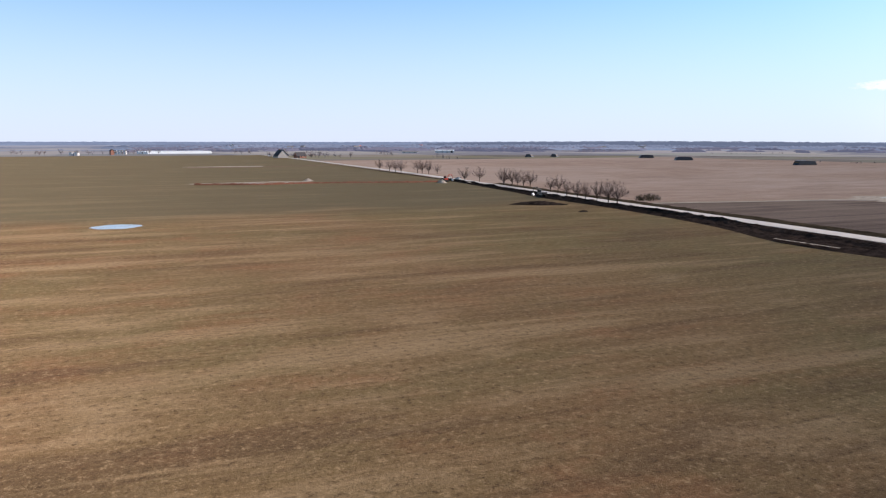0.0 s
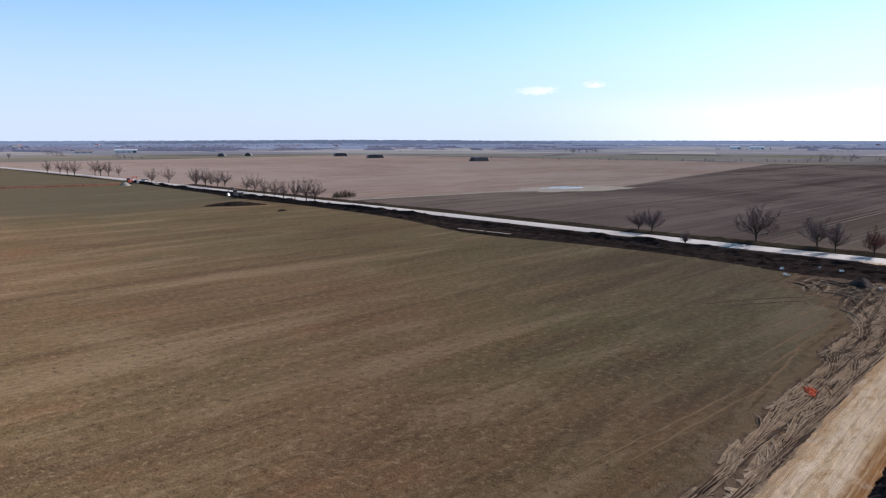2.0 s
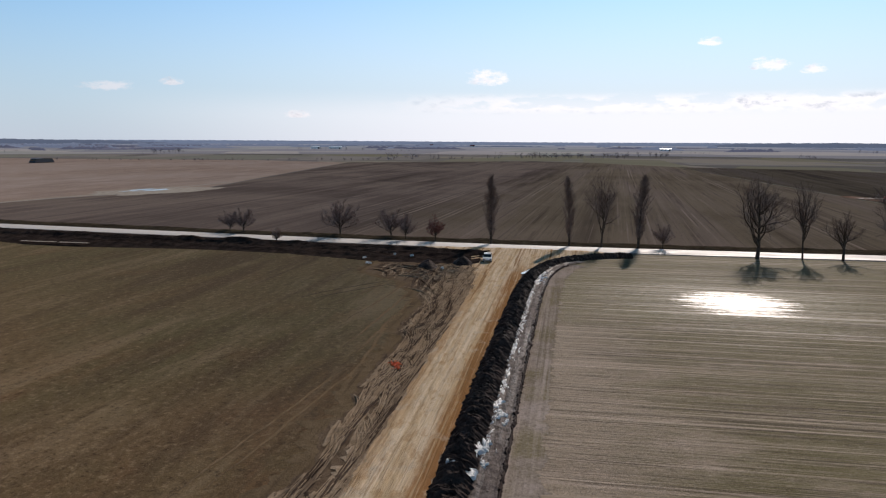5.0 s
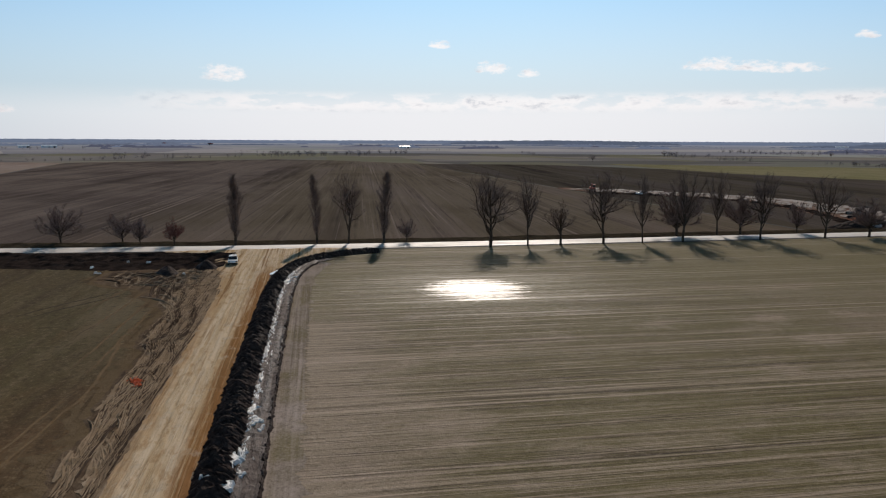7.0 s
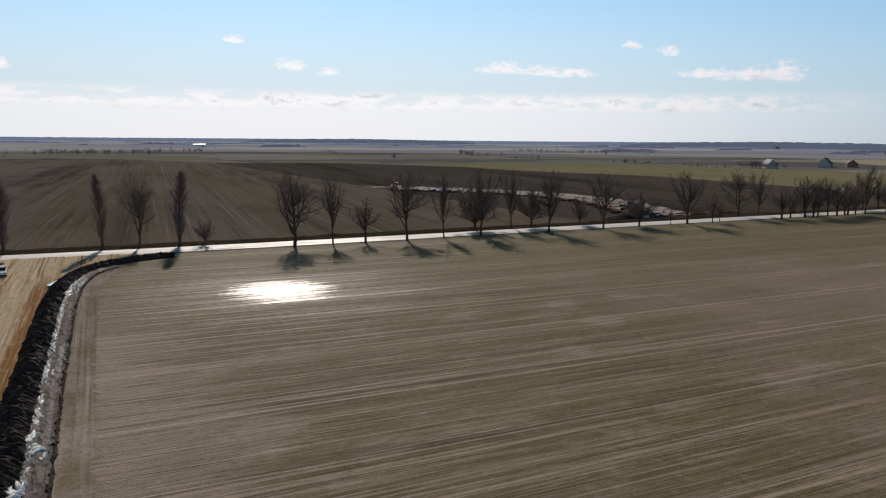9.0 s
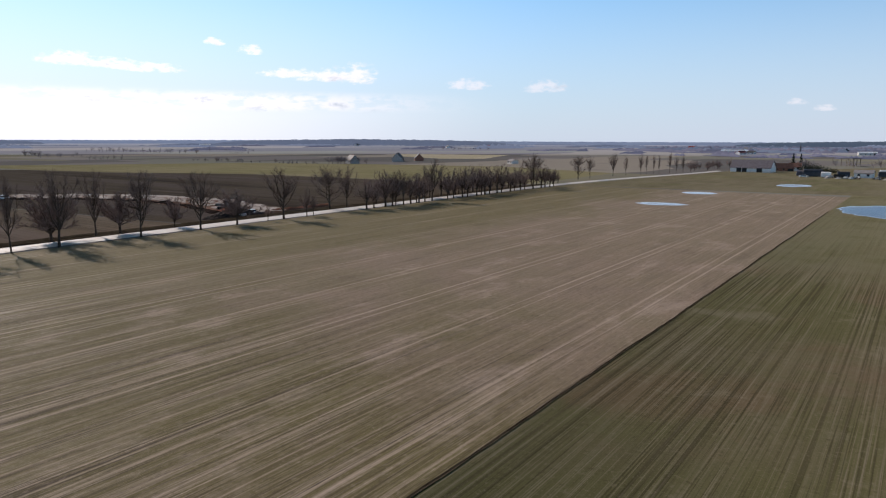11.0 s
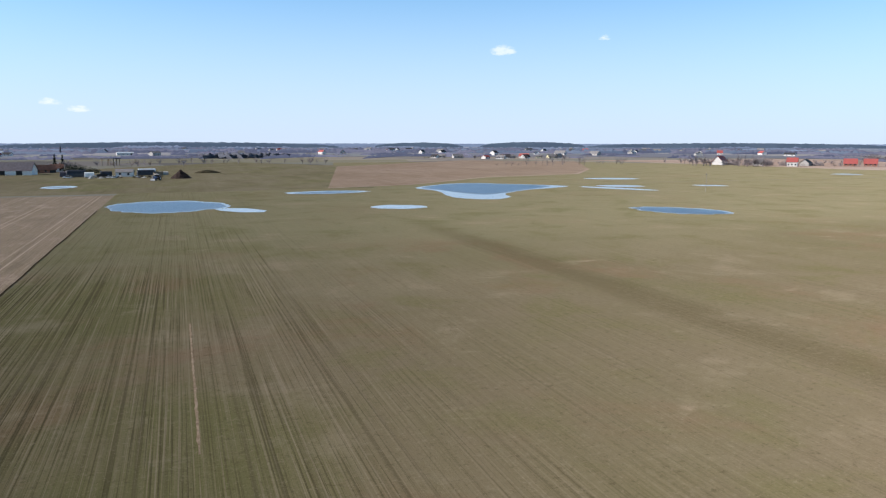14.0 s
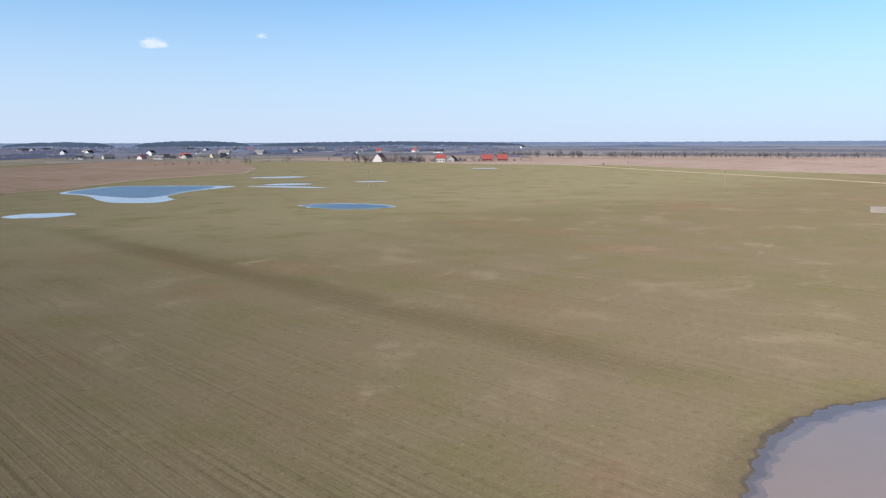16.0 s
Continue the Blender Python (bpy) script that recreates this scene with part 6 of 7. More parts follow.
# red-roofed houses and the village edge to the south-west
for x, y, w, d, a, b, turn, wm, rm, label in [
        (-601, -521, 11, 9, 2.8, 4.2, 40, BRICK, ROOF_RED, "brick house with a bright red roof"),
        (-616, -512, 11, 9, 2.8, 4.2, 40, BRICK, ROOF_RED, "brick house with a bright red roof"),
        (-545, -536, 9, 8, 4.4, 3.6, 40, WALL_WHITE, ROOF_RED, "tall white house with a faded red roof"),
        (-516, -600, 16, 10, 3.4, 5.2, 120, WALL_WHITE, ROOF_RED, "long white house with a dull red roof"),
        (-533, -566, 9, 8, 3.0, 4.0, 40, WALL_GREY, ROOF_GREY, "grey farm building with a pitched roof"),
        (-572, -546, 12, 8, 3.0, 3.0, 120, WALL_GREY, ROOF_DARK, "low dark farm shed")]:
    house(x, y, w, d, a, b, turn, wm, rm, label, "house", 3, True, 0, "houses of the hamlet")
rows = [(WALL_WHITE, ROOF_DARK, "white village house with a dark roof"), (WALL_GREY, ROOF_GREY, "grey village house with a grey roof"), (WALL_WHITE, ROOF_RED, "white village house with a red roof"),
        (WALL_YELLOW, ROOF_GREY, "cream village house with a low grey roof"), (WALL_WHITE, ROOF_GREY, "white village house with a grey roof")]
for k, (x, y, pick) in enumerate([(-326, -930, 0), (-338, -938, 1), (-353, -915, 1), (-372, -864, 2), (-388, -852, 4), (-402, -870, 0), (-418, -884, 1), (-436, -880, 0), (-447, -905, 2), (-459, -884, 3), (-473, -876, 3), (-486, -880, 1)]):
    wm, rm, label = rows[pick]
    house(x * 1.06, y * 1.06, 9 + 2.5 * (k % 3), 8, 2.6, 2.2 + 0.6 * (k % 3), 40 + 25 * (k % 4), wm, rm, label, "house", 3, k % 2 == 0, 0, "far village houses")
r9 = random.Random(77)
for k in range(84):
    a = radians(r9.choice([r9.uniform(-193, -226), r9.uniform(-185, -200), r9.uniform(-2, -30), r9.uniform(-193, -222), r9.uniform(-160, -190), r9.uniform(-205, -232), r9.uniform(-6, -50), r9.uniform(-75, -150)]))
    d = r9.uniform(1250, 2100) if a < radians(-155) else r9.uniform(1900, 2700)
    wm, rm, label = r9.choice(rows[:2] + rows[4:] + rows[:3])
    house(-math.sin(a) * d, math.cos(a) * d, r9.uniform(9, 20), r9.uniform(8, 11), r9.uniform(3, 5), r9.uniform(2.5, 4.5), r9.uniform(0, 180), wm, rm, label, "house", 2, False, 0, "scattered houses on the plain")
house(451, -597, 18, 10, 3.5, 5.0, 30, WALL_GREY, ROOF_DARK, "dark-roofed barn in the green fields", "barn", 3, False, 1)
house(447, -628, 12, 9, 3.0, 4.0, 40, BRICK, ROOF_DARK, "brick farmhouse in the green fields", "house", 2)
house(446, -520, 14, 9, 3.0, 4.5, 60, WALL_GREY, ROOF_DARK, "dark farmstead among bare trees", "house", 2)
house(327, -612, 9, 7, 2.4, 1.5, 60, WALL_WHITE, ROOF_GREY, "small white building by the road", "house", 2, False)
for x, y, w, d, turn, label in [(303, -1440, 46, 16, -78, "long white hall far beyond the farm"), (81, -1328, 26, 12, -80, "low white hall in the distance"), (562, 1195, 34, 14, 65, "white hall far to the north")]:
    house(x, y, w, d, 4.2, 1.4, turn + 90 - 90, WALL_WHITE, FILM, label, "hall", 4, False, 1)
for x, y, w, label in [(1690, 607, 22, "white hall far out on the plain"), (1699, 560, 30, "white hall far out on the plain"), (1743, -213, 26, "white hall far out on the plain"), (1900, -1510, 34, "white hall far out on the plain")]:
    house(x, y, w, 14, 4.5, 1.6, math.degrees(math.atan2(y, x)), WALL_LIME, FILM, label, "hall", 3, False, 1)
house(493, 1192, 27, 10, 2.6, 1.6, 66, WALL_WHITE, ROOF_GREY, "low white hall with a grey roof", "hall", 3, False)

# greenhouses, silos and tanks of the northern village
gh = thing("greenhouse", 114, 1290, "long block of pale film greenhouses", "greenhouse", turn=-77)
for k in range(5):
    part("tunnel", prism([(-6 + 12 * math.cos(math.pi * i / 10) / 2 + 6 - 6 + 12 * (k - 2), 4.6 * math.sin(math.pi * i / 10)) for i in range(11)], -52, 52), FILM, gh)
for k in range(4):
    t = thing("grain_silo", 22 + 4.6 * k, 1247 - 1.8 * k, "white grain silo with a conical cap", "silo", group="silos of the northern village")
    bm = barrel(bmesh.new(), 1.8, 6.0, pose(0, 0, 3.0), 20)
    part("drum", bm, WALL_WHITE, t)
    bm = bmesh.new()
    bmesh.ops.create_cone(bm, cap_ends=True, segments=20, radius1=2.0, radius2=0.2, depth=1.2, matrix=pose(0, 0, 6.6))
    part("cap", bm, STEEL, t)
house(16, 1203, 6, 5, 6.6, 1.8, 20, BRICK, ROOF_DARK, "narrow brick store beside the silos", "store", 2, False)
for x, y in [(-37, 1180), (-30, 1177)]:
    t = thing("white_tank", x, y, "round white storage tank", "tank", group="tanks of the northern village")
    part("drum", barrel(bmesh.new(), 3.2, 4.4, pose(0, 0, 2.2), 20, 0.3), WALL_WHITE, t)
    part("lid", barrel(bmesh.new(), 3.0, 0.3, pose(0, 0, 4.5), 20, 0.1), STEEL, t)

# a church tower over the woods behind the farm
t = thing("church_tower", 197, -1480, "slender dark church spire over the woods", "church")
part("tower", boxes((-1.2, -1.2, -0.2, 1.2, 1.2, 9), bevel=0.1), ROOF_SLATE, t)
bm = bmesh.new()
bmesh.ops.create_cone(bm, cap_ends=True, segments=8, radius1=1.4, radius2=0.05, depth=10, matrix=pose(0, 0, 14))
part("spire", bm, ROOF_DARK, t)


# ---- vehicles and machines ----
def wheel(parent, x, y, radius, wide, name="wheel"):
    w = part(name, barrel(bmesh.new(), radius * 0.55, wide * 0.9, pose(x, y, radius, 90, 0, 0), 16), STEEL, parent)
    bm = barrel(bmesh.new(), radius, wide, pose(x, y, radius, 90, 0, 0), 20, min(0.06, radius * 0.15))
    part("tyre", bm, RUBBER, w)
    part("hub", barrel(bmesh.new(), radius * 0.5, wide * 1.06, pose(x, y, radius, 90, 0, 0), 14, 0.01), STEEL, w)
    return w


def car(x, y, turn, paint, label, estate=0.0, z=0.0):
    t = thing("car", x, y, label, "car", z, turn, "parked vehicles")
    bm = prism([(-2.15, 0.35), (2.1, 0.32), (2.2, 0.62), (2.05, 0.88), (1.05, 1.0), (-1.75, 1.02), (-2.2, 0.92), (-2.25, 0.6)], -0.88, 0.88)
    bmesh.ops.bevel(bm, geom=bm.edges[:], offset=0.07, segments=2, affect="EDGES")
    part("body", bm, paint, t)
    rear = -1.75 - estate * 0.35
    bm = prism([(rear, 1.0), (1.0, 0.98), (0.35, 1.46), (rear + 0.45 - estate * 0.3, 1.47)], -0.78, 0.78)
    bmesh.ops.bevel(bm, geom=bm.edges[:], offset=0.08, segments=2, affect="EDGES")
    part("windows", bm, GLASS, t, "dark tinted glass")
    bm = boxes((rear + 0.4, -0.70, 1.44, 0.36, 0.70, 1.53), bevel=0.03)
    part("roof", bm, paint, t)
    for sx in (-1.32, 1.35):
        for sy in (-0.80, 0.80):
            wheel(t, sx, sy, 0.32, 0.22)
    for sy in (-0.66, 0.66):
        part("headlight", boxes((2.08, sy - 0.16, 0.66, 2.20, sy + 0.16, 0.80), bevel=0.02), GLASS, t)
        part("tail_light", boxes((-2.26, sy - 0.14, 0.74, -2.16, sy + 0.14, 0.92), bevel=0.02), PAINT_RED, t)
    part("bumper", boxes((2.1, -0.8, 0.36, 2.26, 0.8, 0.52), bevel=0.03), RUBBER, t)
    return t


def tractor(x, y, turn, paint, label):
    t = thing("tractor", x, y, label, "tractor", 0, turn)
    part("bonnet", boxes((0.3, -0.42, 0.85, 2.1, 0.42, 1.65), bevel=0.08), paint, t)
    part("chassis", boxes((-1.3, -0.35, 0.55, 2.0, 0.35, 0.95), bevel=0.04), RUBBER, t)
    cab = part("cab", boxes((-1.1, -0.7, 1.2, 0.35, 0.7, 2.55), bevel=0.08), GLASS, t, "glazed driver's cab")
    part("cab_roof", boxes((-1.2, -0.78, 2.55, 0.42, 0.78, 2.72), bevel=0.05), WALL_WHITE, cab, "pale cab roof")
    for sy in (-0.95, 0.95):
        wheel(t, -0.9, sy, 0.85, 0.5)
        wheel(t, 1.6, sy * 0.85, 0.52, 0.36)
        part("mudguard", boxes((-1.6, sy - 0.25, 1.72, -0.2, sy + 0.25, 1.80), bevel=0.03), paint, t)
        part("loader_arm", tubes([(Vector((0.2, sy * 0.62, 1.5)), Vector((2.2, sy * 0.62, 1.9)), 0.09, 0.08), (Vector((2.2, sy * 0.62, 1.9)), Vector((3.2, sy * 0.62, 0.7)), 0.08, 0.07)], 6), paint, t)
    part("bucket", prism([(2.9, 0.1), (3.9, 0.05), (3.9, 0.12), (3.2, 0.25), (3.0, 0.9), (2.9, 0.9)], -1.0, 1.0), STEEL, t)
    part("exhaust", barrel(bmesh.new(), 0.05, 1.1, pose(0.7, 0.35, 2.1), 10), RUBBER, t)
    return t


def excavator(x, y, turn, paint, label, z=0.0):
    t = thing("excavator", x, y, label, "excavator", z, turn, "site machines")
    for sy in (-1.1, 1.1):
        bm = prism([(-1.7, 0.25), (-1.4, 0.0), (1.4, 0.0), (1.7, 0.25), (1.7, 0.55), (1.4, 0.8), (-1.4, 0.8), (-1.7, 0.55)], sy - 0.28, sy + 0.28)
        part("crawler_track", bm, RUBBER, t)
    part("turntable", barrel(bmesh.new(), 0.75, 0.3, pose(0, 0, 0.92), 20), STEEL, t)
    part("house", boxes((-1.9, -1.25, 1.05, 0.9, 1.25, 1.85), bevel=0.1), paint, t)
    part("counterweight", boxes((-2.3, -1.2, 1.05, -1.75, 1.2, 1.9), bevel=0.15), RUBBER, t)
    cab = part("cab", boxes((-0.4, 0.25, 1.85, 1.0, 1.2, 2.85), bevel=0.08), GLASS, t)
    part("cab_roof", boxes((-0.45, 0.2, 2.85, 1.05, 1.25, 2.97), bevel=0.04), paint, cab)
    boom = [(Vector((0.8, -0.3, 1.5)), Vector((2.4, -0.3, 3.6)), 0.22, 0.20), (Vector((2.4, -0.3, 3.6)), Vector((4.4, -0.3, 3.3)), 0.20, 0.16)]
    part("boom", tubes(boom, 6), paint, t)
    part("stick", tubes([(Vector((4.5, -0.3, 3.6)), Vector((5.2, -0.3, 1.2)), 0.16, 0.12)], 6), paint, t)
    part("ram", tubes([(Vector((1.4, -0.3, 1.8)), Vector((3.0, -0.3, 3.3)), 0.07, 0.07)], 6), STEEL, t)
    part("bucket", prism([(4.6, 0.35), (5.2, 0.1), (5.5, 0.5), (5.3, 1.25), (4.9, 1.2)], -0.8, 0.2), STEEL, t)
    return t


car(130.2, 14.4, 184, PAINT_WHITE, "white estate car parked on the sand by the junction", 0.6, 0.22).scale = (0.9, 0.9, 0.95)
car(180.5, 366, 96, PAINT_WHITE, "white van standing on the road bank", 1.0, 0.2)
car(163.5, -140.5, 20, PAINT_SILVER, "silver car parked by the building site", 0.5)
car(165.5, -147.0, -15, PAINT_WHITE, "pale car parked by the building site", 0.8)
car(275, -129.5, 100, PAINT_WHITE, "white van parked on the stripped strip", 1.0, 0.2)
excavator(181, -150, 200, PAINT_DUST, "dark muddy digger on the building site", 0.4)
excavator(296, -117, 160, PAINT_RED, "small red digger on the stripped strip", 0.2)
excavator(155.0, 241, 100, PAINT_DUST, "dusty grey digger on the dark road bank", 0.3)
excavator(168, 356, 20, PAINT_RED, "red digger beside a sand heap", 0.1)
heap("sand_heap", 163, 350, 7, 2.6, 1.8, GRIT, "pale sand heap by the roadside", "sand heap", 31, 70, 1.2)
heap("sand_heap", 173, 338, 6, 2.2, 1.2, GRIT, "low pale sand heap by the roadside", "sand heap", 32, 75, 1.2)
tractor(11.5, -454, 60, PAINT_BLUE, "tractor with a front loader beside the manure heap").scale = (1.35, 1.35, 1.35)

# the farmyard: trailers, covered stacks and scrap
for x, y, turn, paint, label in [(49, -499, 20, PAINT_WHITE, "white estate car in the farmyard"), (40, -490, 80, PAINT_WHITE, "white van in the farmyard"), (37, -489, 70, PAINT_WHITE, "white car among farmyard scrap"), (64, -498, 30, PAINT_SILVER, "old silver car in the farmyard"), (24, -497, 75, PAINT_SILVER, "grey car beside a covered stack")]:
    car(x, y, turn, paint, label, 1.0)
house(32, -514, 10, 6, 3.0, 1.6, -96, WALL_LIME, ROOF_GREY, "low white shed with a grey roof in the farmyard", "shed", 2, False)
for x, y, w, d, h, mat, name, label in [(60, -511, 11, 5, 4.6, TARP, "covered_stack", "dark covered stack by the barn"), (67, -516, 6, 4, 3.6, ROOF_SLATE, "covered_stack", "slate grey covered stack"), (52, -505, 5.5, 4, 3.4, SNOW, "wrapped_bales", "heap of white wrapped bales"), (43, -512, 7, 4, 3.6, TARP, "covered_stack", "dark stack under a tarpaulin"),
                                        (20, -527, 11, 5, 3.6, TARP, "covered_stack", "long stack under a black tarpaulin"), (19.5, -533, 11, 5, 4.4, FILM, "covered_stack", "long stack under pale film"), (46, -503, 3, 2.4, 1.8, SNOW, "wrapped_bales", "row of white wrapped bales"), (9, -530, 6, 4, 2.4, WALL_GREY, "covered_stack", "low stack under torn grey film")]:
    t = thing(name, x, y, label, "stack", turn=-84, group="farmyard stacks")
    n = 9
    prof = [(d / 2 * math.cos(math.pi * i / (n - 1)), h * math.sin(math.pi * i / (n - 1)) ** 0.6) for i in range(n)]
    bm = prism(prof, -w / 2, w / 2)
    bmesh.ops.bevel(bm, geom=bm.edges[:], offset=0.12, segments=1, affect="EDGES")
    part("cover", bm, mat, t)
    part("foot", boxes((-d / 2 - 0.05, -w / 2 - 0.05, -0.05, d / 2 + 0.05, w / 2 + 0.05, 0.35), bevel=0.05), STRAW, t)
for k in range(26):
    x, y = 8 + r9.random() * 56, -488 - r9.random() * 22
    heap("scrap_heap", x, y, r9.uniform(0.8, 2.2), r9.uniform(0.7, 1.6), r9.uniform(0.5, 1.5), r9.choice([STRAW, TARP, STEEL, VERGE_SOIL, WALL_GREY]), "small heap of farmyard scrap", "scrap heap", k + 50)

for x, y, rx, ry, high in [(70, -600, 6, 4, 7.0), (76, -606, 5, 4, 7.6), (62, -585, 6, 3, 5.0), (55, -575, 4, 3, 3.5)]:
    scrub(x, y, rx, ry, high, "dense dark evergreen hedge by the farmhouse", int(x), NEEDLES)
for k, (x, y, w, d, h, mat) in enumerate([(44, -497, 6, 3, 2.4, OPENING), (13, -528, 7, 3, 2.4, WOOD), (12, -512, 6, 2.5, 2.2, WOOD)]):
    t = thing("farm_trailer", x, y, "dark farm trailer with boarded sides in the yard", "trailer", turn=-80 + 15 * k, group="farm trailers")
    part("bed", boxes((-d / 2, -w / 2, 0.7, d / 2, w / 2, 0.95), bevel=0.03), WOOD, t)
    for sx in (-1, 1):
        part("side_board", boxes((sx * d / 2 - 0.05, -w / 2, 0.95, sx * d / 2 + 0.05, w / 2, h), bevel=0.02), mat, t)
        part("end_board", boxes((-d / 2 + 0.06, sx * (w / 2 - 0.05) - 0.04, 0.95, d / 2 - 0.06, sx * (w / 2 - 0.05) + 0.04, h), bevel=0.02), mat, t)
        for sy in (-1, 1):
            m = part("wheel", barrel(bmesh.new(), 0.45, 0.25, pose(sx * d * 0.4, sy * w * 0.3, 0.45, 0, 90, 0), 16, 0.04), RUBBER, t)
            part("hub", barrel(bmesh.new(), 0.18, 0.28, pose(sx * d * 0.4, sy * w * 0.3, 0.45, 0, 90, 0), 12), STEEL, m)

# orange safety mesh, a pale block, poles
r7 = random.Random(9)
v, f = [], []
for k in range(16):
    p = Vector((r7.uniform(-0.7, 0.7), r7.uniform(-0.30, 0.30), 0.03))
    a, l, w = r7.gauss(0.1, 0.35), r7.uniform(0.9, 2.0), r7.uniform(0.03, 0.08)
    n = len(v)
    for i in range(9):
        q = i / 8 - 0.5
        c = p + Vector((math.cos(a) * l * q, math.sin(a) * l * q + 0.12 * math.sin(i * 1.1 + k), 0.06 + 0.16 * abs(math.sin(i * 0.9 + k))))
        v += [tuple(c + Vector((-math.sin(a) * w, math.cos(a) * w, 0.0))), tuple(c + Vector((math.sin(a) * w, -math.cos(a) * w, 0.04)))]
    f += [(n + 2 * i, n + 2 * i + 1, n + 2 * i + 3, n + 2 * i + 2) for i in range(8)]
net = part("safety_mesh", (v, f), PAINT_ORANGE)
net.modifiers.new("thick", "SOLIDIFY").thickness = 0.03
move(tagged(net, "crumpled orange safety mesh lying on the mud", "safety mesh"), 66.7, 16.3, 0.12, 25)
t = thing("straw_bale_stack", -250, -59.5, "pale square straw bales stacked in the wheat", "bale stack", turn=20)
for k in range(4):
    part("bale", boxes((-1.3 + 1.3 * (k % 2), -2.0, 0.9 * (k // 2), -0.05 + 1.3 * (k % 2), 2.0, 0.88 + 0.9 * (k // 2)), bevel=0.06), GRIT, t)
for x, y in [(-225, -270), (-333, -143)]:
    t = thing("field_pole", x, y, "slender pale wooden pole in the wheat", "pole", group="poles in the wheat")
    part("post", tubes([(Vector((0, 0, -0.3)), Vector((0, 0, 8.4)), 0.13, 0.09)], 8), GRIT, t)
    part("crossarm", boxes((-0.9, -0.05, 7.7, 0.9, 0.05, 7.85)), GRIT, t)

def lump(rx, ry, high, seed):
    """A thawing patch of snow with a torn edge."""
    n, v = 28, [(0, 0, high)]
    for t in (0.55, 1.0):
        for k in range(n):
            a = k * 2 * math.pi / n
            e = 1 + 0.55 * noise.fractal(Vector((math.cos(a) * 1.5, math.sin(a) * 1.5, seed * 3.7)), 0.7, 2.0, 4)
            v.append((math.cos(a) * rx * t * e, math.sin(a) * ry * t * e, high * (1 - t) * 1.3 + (0.05 * noise.noise(Vector((a * 3, seed, t))) if t < 1 else -0.25)))
    return v, [(0, 1 + k, 1 + (k + 1) % n) for k in range(n)] + [(1 + k, 1 + n + k, 1 + n + (k + 1) % n, 1 + (k + 1) % n) for k in range(n)]


# torn patches of old snow in the ditch, and white litter on the bank
def torn_snow(x, y, long, wide, turn, z, seed, bits):
    """A thawing patch broken into plates of uneven outline."""
    r = random.Random(seed)
    v, f = [], []
    for _ in range(bits):
        u, w = r.gauss(0, 0.38), r.gauss(0, 0.30)
        lv, lf = lump(long * r.uniform(0.15, 0.42), wide * r.uniform(0.18, 0.50), r.uniform(0.05, 0.12), seed + r.random() * 40)
        a, k = r.gauss(0, 0.4), len(v)
        v += [(u * long + p * math.cos(a) - q * math.sin(a), w * wide + p * math.sin(a) + q * math.cos(a), h) for p, q, h in lv]
        f += [tuple(i + k for i in face) for face in lf]
    move(tagged(part("snow_patch", (v, f), SNOW), "torn patch of old snow on the dark soil", "snow"), x, y, z, turn)


for k, (x, y, long, wide, turn, z, bits) in enumerate([(48.9, 5.9, 1.7, 0.45, -3, 0.42, 12), (49.5, 5.3, 1.0, 0.35, -5, 0.22, 9), (45.6, 7.35, 0.6, 0.5, 20, 0.78, 8), (44.6, 6.0, 0.9, 0.8, 30, 0.40, 13), (46.6, 5.2, 0.8, 0.5, 10, 0.2, 9),
                                                       (58.3, 5.4, 1.6, 0.55, -5, 0.2, 16), (56.0, 4.9, 1.1, 0.9, 10, 0.2, 12), (54.5, 4.4, 1.0, 0.3, -5, 0.18, 8), (113, 4.6, 1.8, 0.7, -30, 0.22, 14), (116, 3.9, 1.0, 0.5, -40, 0.22, 9),
                                                       (129.3, 37.3, 0.5, 0.4, 0, 0.5, 4), (124.2, 35.1, 0.9, 0.35, 60, 0.4, 5), (134.3, 32.6, 0.4, 0.35, 0, 0.5, 4), (133, 29.2, 0.45, 0.4, 0, 0.5, 4), (127, 18.3, 1.0, 0.3, 70, 0.5, 5), (121.3, 21.1, 0.7, 0.3, 40, 0.4, 5)]):
    torn_snow(x, y, long, wide, turn, z, k + 3, bits)
heap("soil_mound", 123, 24, 3.2, 1.8, 1.4, TOPSOIL, "black soil heap at the edge of the bank", "soil heap", 120, 30, 1.3)
heap("soil_mound", 127.5, 18.5, 2.6, 2.0, 1.5, TOPSOIL, "black soil heap beside the car", "soil heap", 121, 30, 1.3)
tagged(part("red_bank", ribbon(lambda s: (near_edge(s) + 17.5, s), -182, -157, 1.0, lambda s: -1.6, lambda s: 1.6, 6, lambda s, w, x, y: 0.03 + math.sin(math.pi * w) * (0.7 + rugged(x, y, 0.5, 0.3))), RED_EARTH), "low bank of rusty earth behind the verge", "soil bank", kind="structure")
far_track = curve((0, -575, -420), (60, -550, -371), (175, -496, -267), (250, -466, -195), (320, -441, -135), (360, -422, -98), (450, -372, -22))
tagged(part("field_track", ribbon(far_track, 0, 440, 4, lambda s: -2.6, lambda s: 2.6, 3, lambda s, w, x, y: 0.06), STRAW_FIELD), "pale sandy field track across the plain", "track", kind="structure")


